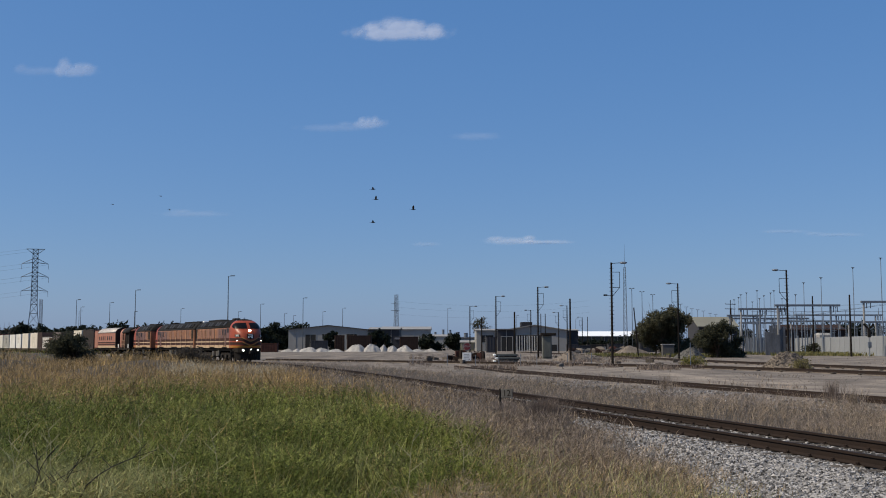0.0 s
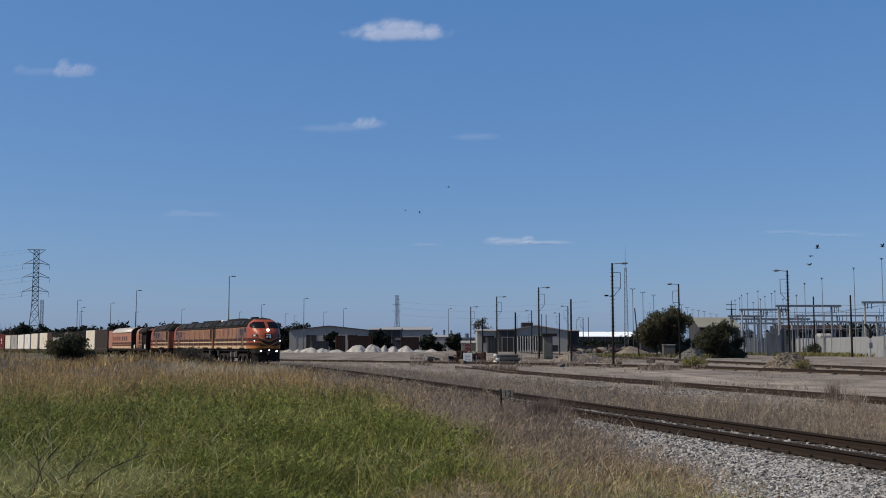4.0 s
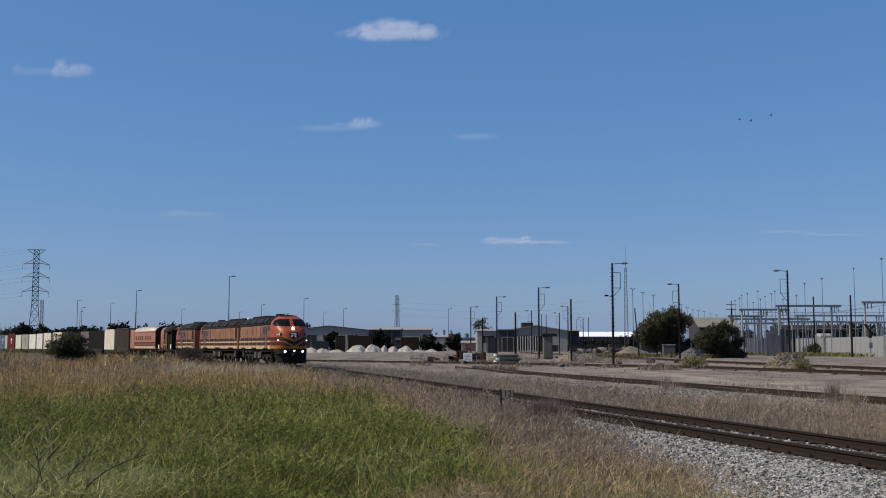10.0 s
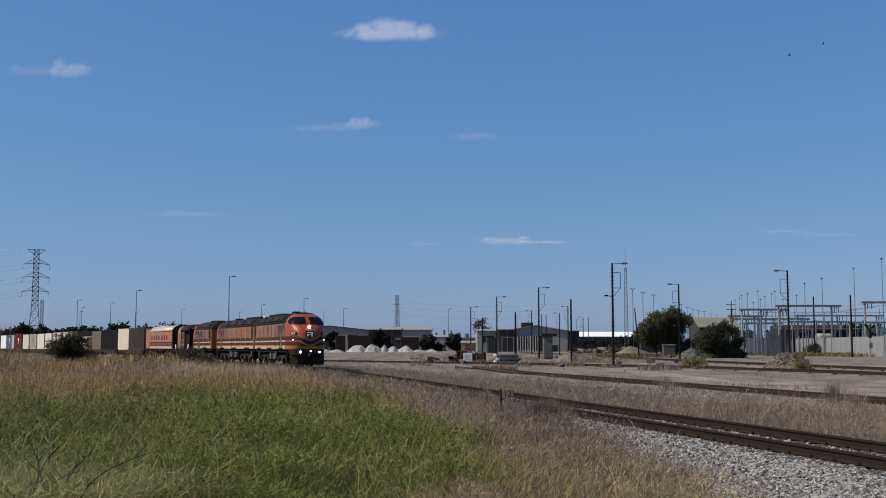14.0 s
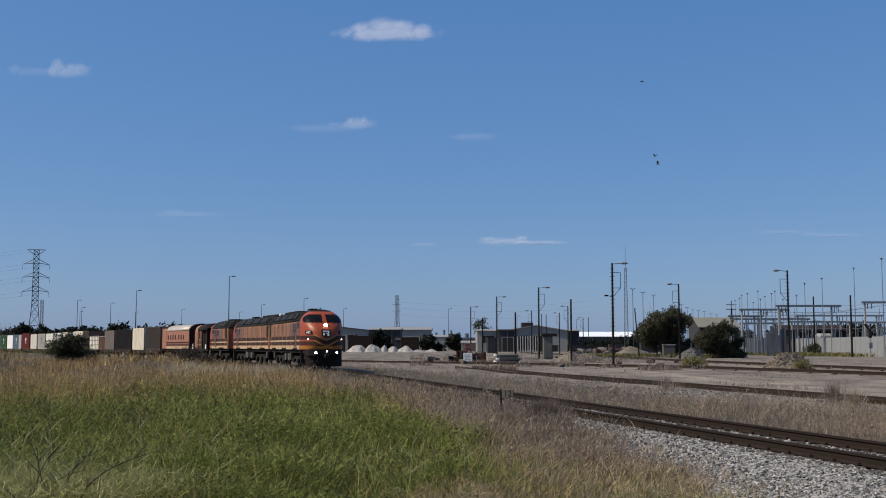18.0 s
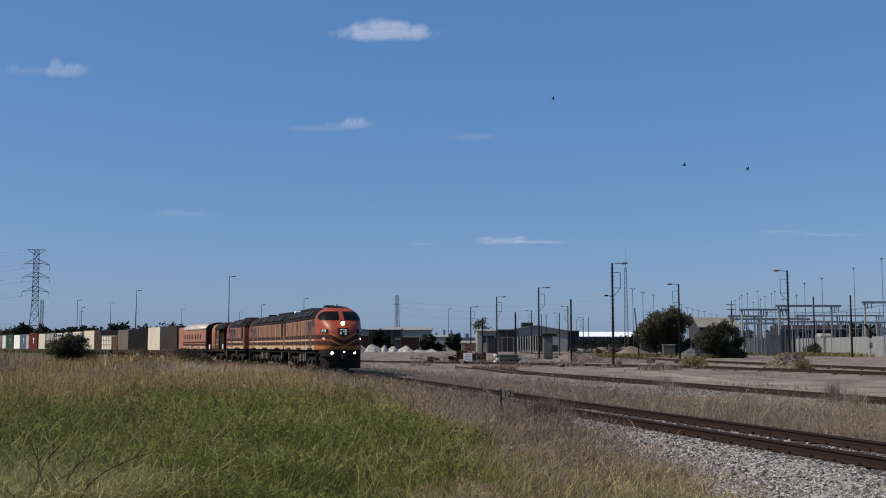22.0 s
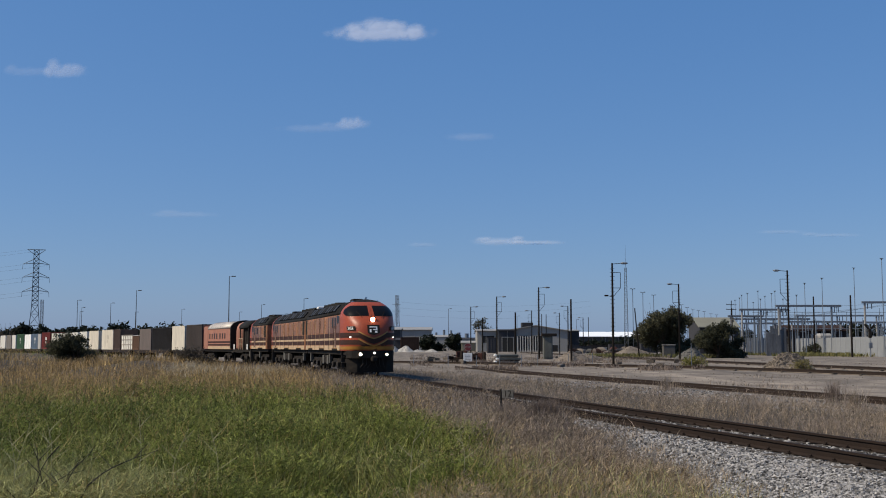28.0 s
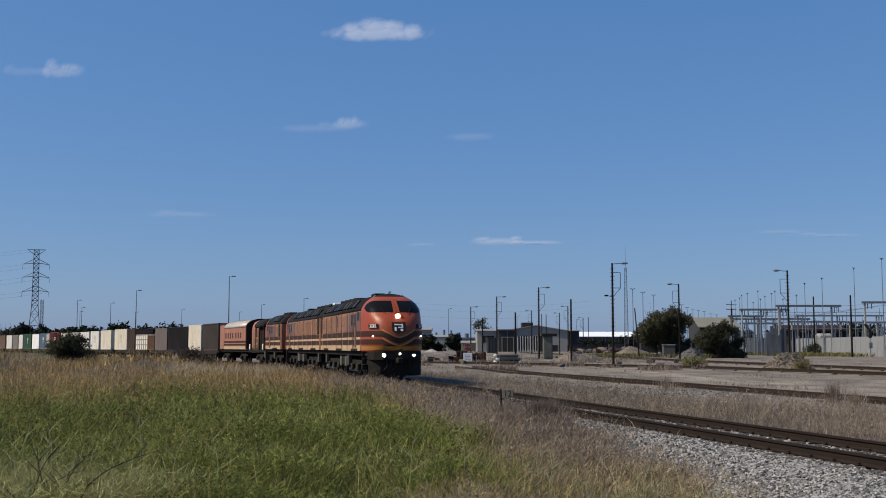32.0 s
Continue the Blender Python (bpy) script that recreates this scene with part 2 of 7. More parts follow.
TY += 105.378 - np.interp(0, S, TY)


def line(s, off=0.0):
    """The point at s metres along the line, off metres to the side where the camera stands."""
    h = np.interp(s, S, HEAD)
    return np.interp(s, S, TX) - off * np.cos(h), np.interp(s, S, TY) - off * np.sin(h)


def beside(x, y):
    """How far a point lies from the line (positive on the camera's side), and how far along it."""
    x, y = np.asarray(x, float).ravel(), np.asarray(y, float).ravel()
    off, along = np.empty(len(x)), np.empty(len(x))
    cx, cy, cs, ch = TX[::6], TY[::6], S[::6], HEAD[::6]
    for i in range(0, len(x), 20000):
        j = slice(i, i + 20000)
        k = np.argmin((x[j, None] - cx) ** 2 + (y[j, None] - cy) ** 2, axis=1)
        dx, dy = x[j] - cx[k], y[j] - cy[k]
        off[j] = -(dx * np.cos(ch[k]) + dy * np.sin(ch[k]))
        along[j] = cs[k] + dx * np.sin(ch[k]) - dy * np.cos(ch[k])
    return off, along


def waves(x, y):
    return (np.sin(x * 0.31 + 1.3) * np.sin(y * 0.23 + 0.4) + 0.6 * np.sin(x * 0.83 + y * 0.57) + 0.4 * np.sin(y * 1.1 - x * 0.35 + 2)) / 2


LATTICE = np.random.default_rng(21).uniform(-1, 1, (256, 256))


def mottle(x, y, size):
    """Smooth random patches of about the size given, from -1 to 1."""
    u, v = np.asarray(x, float) / size, np.asarray(y, float) / size
    i, j = np.floor(u).astype(int), np.floor(v).astype(int)
    a, b = u - i, v - j
    a, b = a * a * (3 - 2 * a), b * b * (3 - 2 * b)
    q = lambda m, n: LATTICE[(i + m) % 256, (j + n) % 256]
    return (q(0, 0) * (1 - a) + q(1, 0) * a) * (1 - b) + (q(0, 1) * (1 - a) + q(1, 1) * a) * b


def bed_z(off, w):
    """The top of the ballast on the camera's side of the line."""
    return np.where(off < 1.75, -0.21, np.where(off < w, -0.21 - 0.3 * (off - 1.75) / np.maximum(w - 1.75, 0.1), -9.0))


def ground_z(x, y):
    x, y = np.asarray(x, float), np.asarray(y, float)
    off, along = beside(x, y)
    off = off.reshape(x.shape)
    z = np.where(off > 0, -0.55 + 0.14 * np.clip((y - 28) / 25, 0, 1) + 0.07 * waves(x, y), -0.34 + 0.04 * waves(x, y))
    # a bank before the far end of the line, and two grassy mounds with a hollow between them
    hill = (0.5 * np.clip((-x - 14) / 14, 0, 1) + 0.45 * np.clip((-x - 30) / 12, 0, 1)) * np.clip((y - 114) / 18, 0, 1)
    hill = hill + 0.95 * np.exp(-((x + 21) / 4.0) ** 2 - ((y - 77) / 13) ** 2) + 1.05 * np.exp(-((x + 31.5) / 3.0) ** 2 - ((y - 76) / 10) ** 2)
    z = z + hill * np.clip((off - 2.5) / 5, 0, 1) * (np.abs(x) < 400)
    near = np.clip((np.abs(off) - 1.9) / 1.0, 0, 1)
    return z * near + -0.62 * (1 - near)


def spread(n, near, far, left, right):
    """Points over a wedge of ground in front of the camera, thinning out with the distance."""
    y = 1 / RNG.uniform(1 / far, 1 / near, n)
    return RNG.uniform(left, right, n) * y, y


def strokes(name, x, y, z, long, wide, mat, up=0.8, drift=0.0, parent=None):
    """Thin pointed leaves and stalk ends lying at all angles, tangled."""
    n = len(x)
    p = np.stack([x, y, z], 1)
    u = RNG.normal(size=(n, 3))
    u[:, 2] = np.abs(u[:, 2]) * up + 0.15 * up
    u[:, 0] += drift
    u /= np.linalg.norm(u, axis=1)[:, None]
    w = np.cross(u, RNG.normal(size=(n, 3)))
    w /= np.linalg.norm(w, axis=1)[:, None] + 1e-9
    s, k = np.asarray(long)[:, None], np.asarray(wide)[:, None] / 2
    v = np.stack([p, p + u * s * 0.45 + w * k, p + u * s, p + u * s * 0.45 - w * k], 1)
    return tagged(soup(name, v.reshape(-1, 3), np.arange(n * 4), np.arange(n) * 4, mat, parent), kind="stuff")


def blades(name, x, y, z, tall, wide, mat, lean=0.35, parent=None):
    """Tapered, leaning blades, three triangles each."""
    n = len(x)
    a, b = RNG.uniform(0, 6.283, n), RNG.uniform(0, 6.283, n)
    l1 = tall * lean * RNG.uniform(0.1, 1.0, n)
    wx, wy = np.cos(b) * wide / 2, np.sin(b) * wide / 2
    mx, my = x + np.cos(a) * l1 * 0.35, y + np.sin(a) * l1 * 0.35
    v = np.empty((n, 5, 3), np.float32)
    v[:, 0] = np.stack([x - wx * 0.7, y - wy * 0.7, z], 1)
    v[:, 1] = np.stack([x + wx * 0.7, y + wy * 0.7, z], 1)
    v[:, 2] = np.stack([mx + wx, my + wy, z + tall * 0.55], 1)
    v[:, 3] = np.stack([mx - wx, my - wy, z + tall * 0.55], 1)
    v[:, 4] = np.stack([x + np.cos(a) * l1, y + np.sin(a) * l1, z + tall], 1)
    base = np.arange(n)[:, None] * 5
    loops = (base + np.array([0, 1, 2, 3, 3, 2, 4])).ravel()
    starts = (np.arange(n)[:, None] * 7 + np.array([0, 4])).ravel()
    return tagged(soup(name, v.reshape(-1, 3), loops, starts, mat, parent), kind="stuff")


# ---- ground ----
def ground_material():
    """Tan dirt with sandy and dark patches, tyre-worn streaks and grit; soil under the grass, darkened to stand for the
    shade in its gaps.
    """
    m = material("yard_ground", (0.215, 0.18, 0.140), 0.95, 0, 0.35, 0.5, 2.6, 0.6, (0.085, 0.068, 0.053))
    n, ln = m.node_tree.nodes, m.node_tree.links
    b = n["Principled BSDF"]
    dirt = b.inputs["Base Color"].links[0].from_socket
    co = n["Texture Coordinate"]
    turn = n.new("ShaderNodeMapping")
    turn.inputs["Rotation"].default_value = (0, 0, radians(-15))
    turn.inputs["Scale"].default_value = (0.35, 0.02, 1)
    ln.new(co.outputs["Object"], turn.inputs["Vector"])
    streak = n.new("ShaderNodeTexNoise")
    streak.inputs["Scale"].default_value = 1.0
    streak.inputs["Detail"].default_value = 9
    streak.inputs["Roughness"].default_value = 0.66
    ln.new(turn.outputs[0], streak.inputs["Vector"])
    lift = n.new("ShaderNodeMapRange")
    lift.inputs["From Min"].default_value, lift.inputs["From Max"].default_value = 0.3, 0.7
    lift.inputs["To Min"].default_value, lift.inputs["To Max"].default_value = 0.42, 1.45
    ln.new(streak.outputs["Fac"], lift.inputs["Value"])
    hsv = n.new("ShaderNodeHueSaturation")
    ln.new(dirt, hsv.inputs["Color"])
    ln.new(lift.outputs[0], hsv.inputs["Value"])
    at = n.new("ShaderNodeAttribute")
    at.attribute_name = "soil"
    mix = n.new("ShaderNodeMix")
    mix.data_type = "RGBA"
    ln.new(at.outputs["Fac"], mix.inputs["Factor"])
    ln.new(hsv.outputs[0], mix.inputs["A"])
    mix.inputs["B"].default_value = (0.06, 0.045, 0.028, 1)
    ln.new(mix.outputs["Result"], b.inputs["Base Color"])
    return m


def axis(fine0, fine1, step, low, high):
    a = [fine0]
    d = step
    while a[0] > low:
        d *= 1.22
        a.insert(0, a[0] - d)
    a += list(np.arange(fine0 + step, fine1, step))
    d = step
    while a[-1] < high:
        d *= 1.22
        a.append(a[-1] + d)
    return np.array(a)


def build_ground():
    gx, gy = axis(-45, 60, 0.7, -2500, 2600), axis(-6, 150, 0.7, -900, 4200)
    xx, yy = np.meshgrid(gx, gy)
    zz = ground_z(xx, yy)
    nx, ny = len(gx), len(gy)
    i, j = np.meshgrid(np.arange(nx - 1), np.arange(ny - 1))
    k = (j * nx + i).ravel()
    loops = np.stack([k, k + 1, k + nx + 1, k + nx], 1).ravel()
    ob = soup("ground", np.stack([xx, yy, zz], -1).reshape(-1, 3), loops, np.arange(len(k)) * 4, ground_material())
    off, _ = beside(xx, yy)
    soil = np.clip((off + 9.5 + waves(xx.ravel() * 0.6, yy.ravel() * 0.6) * 1.5) / 2.0, 0, 1)
    at = ob.data.attributes.new("soil", "FLOAT", "POINT")
    at.data.foreach_set("value", soil.astype(np.float32))
    ob.data.shade_smooth()
    tagged(ob, "flat tan dirt and dry soil of the rail yard", "ground", kind="structure")


build_ground()


def rail_rings(off, s0, s1, step, z0=0.0):
    """Rings of a flat-bottomed rail along the line."""
    prof = [(-0.07, -0.17), (0.07, -0.17), (0.07, -0.155), (0.012, -0.13), (0.012, -0.045), (0.036, -0.035), (0.036, 0.0), (-0.036, 0.0),
            (-0.036, -0.035), (-0.012, -0.045), (-0.012, -0.13), (-0.07, -0.155)]
    rings = []
    for s in np.arange(s0, s1 + step / 2, step):
        rings.append([(*line(s, off + o), z + z0) for o, z in prof])
    return rings


def build_line():
    # ballast bed: a broad bank of grey stone, wider on the camera's side close by
    bed = []
    for s in np.arange(-258, 133, 1.5):
        w = float(np.interp(s, [-300, 80, 89, 94, 97, 106], [2.7, 2.7, 3.1, 4.2, 5.7, 8.0]))
        row = []
        for o, z in ((-3.4, -0.72), (-2.9, -0.52), (-1.75, -0.215), (-0.9, -0.205), (0, -0.20), (0.9, -0.205), (1.75, -0.215), (1.75 + (w - 1.75) * 0.55, -0.38),
                     (w, -0.50), (w + 0.8, -0.75)):
            px, py = line(s, o)
            row.append((px, py, z + 0.02 * math.sin(s * 1.7 + o * 3)))
        bed.append(row)
    g = Geo()
    n = len(bed[0])
    g.v = [p for r in bed for p in r]
    g.f = [(j * n + i, j * n + i + 1, (j + 1) * n + i + 1, (j + 1) * n + i) for j in range(len(bed) - 1) for i in range(n - 1)]
    m = material("ballast_bed", (0.065, 0.06, 0.055), 0.95, 0, 1.2, 0.35, 16, 1.0, (0.04, 0.036, 0.032))
    ob = part("ballast_bed", g, m)
    tagged(ob, "bank of grey crushed stone under the rails", "ballast", kind="structure")

    track = thing("railway_track", "rusty single track on weathered sleepers over grey ballast", "track", kind="structure")
    for off in (0.7525, -0.7525):
        part("rail", Geo().sweep(rail_rings(off, -258, 132, 1.5)), RAIL, track, "dark rusty steel rail with a worn head")
    g = Geo()
    g.block(-1.25, 1.25, -0.12, 0.12, -0.10, 0.0, 0.015)
    near = g.mesh("sleeper", SLEEPER)
    fast = Geo()
    for o in (0.7525, -0.7525):
        fast.block(o - 0.14, o + 0.14, -0.05, 0.05, 0, 0.022, 0.006)
        for q in (-0.09, 0.09):
            fast.block(o + q - 0.018, o + q + 0.018, -0.03, 0.03, 0.02, 0.05, 0.008)
    fast_mesh = fast.mesh("fastening", RAIL)
    far = Geo()
    for i, s in enumerate(np.arange(-258, 132, 0.62)):
        px, py = line(s)
        h = float(np.interp(s, S, HEAD))
        if 8 < s < 100:
            ob = part("sleeper", near, SLEEPER, track)
            ob.matrix_basis = Matrix.Translation((px, py, -0.168)) @ Matrix.Rotation(h + 0.01 * math.sin(i * 7.1), 4, "Z")
            if s > 45:
                part("fastening", fast_mesh, RAIL, ob)
        else:
            m3 = Matrix.Translation((px, py, -0.168)) @ Matrix.Rotation(h, 4, "Z")
            k = len(far.v)
            box = Geo().box(-1.25, 1.25, -0.12, 0.12, -0.10, 0.0)
            far.v += [tuple(m3 @ Vector(v)) for v in box.v]
            far.f += [tuple(k + q for q in f) for f in box.f]
    tagged(part("far_sleepers", far, SLEEPER, track), kind="stuff")


build_line()


SIDING_BED = material("dark_track_bed", (0.15, 0.12, 0.09), 0.95, 0, 0.5, 0.5, 5, 0.8, (0.065, 0.051, 0.04))
GROUND_DIRT = material("packed_dirt", (0.19, 0.15, 0.115), 0.95, 0, 0.6, 0.4, 6, 0.7, (0.10, 0.078, 0.06))


def siding(name, pts, label, buried=0.0, sleepers=True, bed_mat=None):
    """A disused track through the points given, its rails low in the dirt."""
    top = thing(name, label, "track", kind="structure")
    p = np.array(pts, float)
    d = np.concatenate([[0], np.cumsum(np.hypot(*np.diff(p, axis=0).T))])
    s = np.arange(0, d[-1], 3.0)
    cx, cy = np.interp(s, d, p[:, 0]), np.interp(s, d, p[:, 1])
    hx, hy = np.gradient(cx), np.gradient(cy)
    ln = np.hypot(hx, hy)
    hx, hy = hx / ln, hy / ln
    bed = Geo()
    for i in range(len(s)):
        for o, z in ((-1.35, -0.5), (-0.95, -0.28 - 2 * buried), (0.95, -0.28 - 2 * buried), (1.35, -0.5)):
            o *= 1 + 0.12 * math.sin(i * 2.1)
            bed.v.append((cx[i] - hy[i] * o, cy[i] + hx[i] * o, z))
    bed.f = [(4 * i + k, 4 * i + k + 1, 4 * i + k + 5, 4 * i + k + 4) for i in range(len(s) - 1) for k in range(3)]
    part("bed", bed, bed_mat or SIDING_BED, top, "dark dirt under the rails")
    for off in (-0.7525, 0.7525):
        rings = []
        for i in range(len(s)):
            rings.append([(cx[i] - hy[i] * (off + o), cy[i] + hx[i] * (off + o), z - buried) for o, z in
                          ((-0.07, -0.30), (0.07, -0.30), (0.036, -0.18), (0.036, -0.11), (-0.036, -0.11), (-0.036, -0.18))])
        part("rail", Geo().sweep(rings), RAIL, top)
    if sleepers:
        g = Geo().block(-0.12, 0.12, -1.2, 1.2, -0.33, -0.235, 0.015).mesh("sleeper", SLEEPER)
        for i in range(0, len(s)):
            ob = part("sleeper", g, SLEEPER, top)
            ob.matrix_basis = Matrix.Translation((cx[i], cy[i], 0)) @ Matrix.Rotation(math.atan2(hy[i], hx[i]) + 0.03 * math.sin(i * 3.3), 4, "Z")


siding("siding_track", [(29, -16), (18.5, 23), (15.0, 37), (8.7, 62.8), (5.5, 76), (1.5, 100)], "half-buried rusty siding rails in dry grass and dirt", 0.10, False, GROUND_DIRT)
siding("yard_track", [(38, 60), (34.5, 84.8), (31, 120), (28, 170), (26, 234), (22, 300)], "dark rusty yard track on a low dirt bank")


siding("yard_track", [(36, 42), (32, 55), (26.8, 76.3), (21.3, 92.6), (10.8, 106), (-4, 122), (-22, 140)], "rusty yard track curving over bare dirt")


def build_grit():
    """Loose grit and broken stone over the yard's dirt."""
    n = 12000
    y = 1 / RNG.uniform(1 / 170, 1 / 30, n)
    x = RNG.uniform(-0.12, 0.46, n) * y
    off, s = beside(x, y)
    k = (off < -9) & (waves(x * 0.8 + 5, y * 0.5) > RNG.uniform(-0.6, 0.9, n))
    x, y = x[k], y[k]
    n = len(x)
    r = RNG.uniform(0.010, 0.05, n) ** 1.0 * RNG.uniform(0.4, 1.0, n) * np.clip(y / 80, 0.4, 1.6)
    cube = np.array([(-1, -1, -.6), (1, -1, -.6), (1, 1, -.6), (-1, 1, -.6), (-.7, -.8, .6), (.8, -.6, .6), (.7, .7, .6), (-.6, .8, .6)])
    v = cube[None] * (1 + RNG.uniform(-0.4, 0.4, (n, 8, 3))) * r[:, None, None]
    v += np.stack([x, y, ground_z(x, y) + r * 0.3], 1)[:, None]
    faces = np.array([(0, 3, 2, 1), (4, 5, 6, 7), (0, 1, 5, 4), (1, 2, 6, 5), (2, 3, 7, 6), (3, 0, 4, 7)])
    loops = (np.arange(n)[:, None, None] * 8 + faces).ravel()
    ob = soup("yard_grit", v.reshape(-1, 3), loops, np.arange(n * 6) * 4, SPOIL, flat=True)
    tagged(ob, "loose grit and broken stone on the yard dirt", "gravel", kind="stuff")


build_grit()


def build_siding_stones():
    """Pale broken stone strewn along the half-buried siding."""
    n = 16000
    y = 1 / RNG.uniform(1 / 70, 1 / 26, n)
    x = RNG.uniform(0.05, 0.46, n) * y
    off, s = beside(x, y)
    k = (np.abs(off + 9.6) < 1.9) & (mottle(x, y, 3.0) + 0.5 * mottle(x, y, 0.8) > RNG.uniform(-0.9, 0.7, n))
    x, y = x[k], y[k]
    n = len(x)
    r = RNG.uniform(0.015, 0.05, n)
    cube = np.array([(-1, -1, -.6), (1, -1, -.6), (1, 1, -.6), (-1, 1, -.6), (-.7, -.8, .6), (.8, -.6, .6), (.7, .7, .6), (-.6, .8, .6)])
    v = cube[None] * (1 + RNG.uniform(-0.4, 0.4, (n, 8, 3))) * r[:, None, None]
    v += np.stack([x, y, ground_z(x, y) + r * 0.3], 1)[:, None]
    faces = np.array([(0, 3, 2, 1), (4, 5, 6, 7), (0, 1, 5, 4), (1, 2, 6, 5), (2, 3, 7, 6), (3, 0, 4, 7)])
    loops = (np.arange(n)[:, None, None] * 8 + faces).ravel()
    ob = soup("siding_stones", v.reshape(-1, 3), loops, np.arange(n * 6) * 4, STONE, flat=True)
    tagged(ob, "pale broken stones strewn along the old siding", "gravel", kind="stuff")


build_siding_stones()


def build_stones():
    """Loose crushed stone on the near shoulder."""
    n = 210000
    y = 1 / RNG.uniform(1 / 60, 1 / 9.5, n)
    x = RNG.uniform(-0.05, 0.43, n) * y
    off, s = beside(x, y)
    w = np.interp(s, [-300, 79, 84, 89, 94, 97, 106], [1.3, 1.3, 2.2, 3.0, 4.1, 5.6, 8.0])
    keep = (off > -2.2) & (off < w - 0.6 * RNG.random(n)) & (np.abs(np.abs(off) - 0.7525) > 0.13) & ((off > 0.9) | (RNG.random(n) < 0.4))
    x, y, off, w = x[keep], y[keep], off[keep], w[keep]
    n = len(x)
    z = np.where(off < 1.75, -0.2, -0.2 - 0.3 * (off - 1.75) / np.maximum(w - 1.75, 0.1))
    z = np.where(off < -1.75, -0.2 + (off + 1.75) * 0.25, z)
    r = (0.009 + 0.019 * RNG.random(n) ** 1.4) * np.clip(0.75 + y / 45, 0.75, 1.6)
    cube = np.array([(-1, -1, -.8), (1, -1, -.8), (1, 1, -.8), (-1, 1, -.8), (-.7, -.8, .8), (.8, -.6, .8), (.7, .7, .8), (-.6, .8, .8)])
    v = cube[None] * (1 + RNG.uniform(-0.5, 0.35, (n, 8, 3))) * r[:, None, None] * RNG.uniform(0.7, 1.2, (n, 1, 3))
    a = RNG.uniform(0, 6.283, n)
    c, sn = np.cos(a)[:, None], np.sin(a)[:, None]
    t = RNG.uniform(-0.7, 0.7, n)[:, None]
    vx, vz = v[..., 0] * np.cos(t) - v[..., 2] * np.sin(t), v[..., 0] * np.sin(t) + v[..., 2] * np.cos(t)
    out = np.stack([vx * c - v[..., 1] * sn + x[:, None], vx * sn + v[..., 1] * c + y[:, None], vz + (z + r * 0.25)[:, None]], -1)
    faces = np.array([(0, 3, 2, 1), (4, 5, 6, 7), (0, 1, 5, 4), (1, 2, 6, 5), (2, 3, 7, 6), (3, 0, 4, 7)])
    loops = (np.arange(n)[:, None, None] * 8 + faces).ravel()
    ob = soup("ballast_stones", out.reshape(-1, 3), loops, np.arange(n * 6) * 4, STONE, flat=True)
    tagged(ob, "loose grey crushed stones along the track", "ballast", kind="stuff")


build_stones()


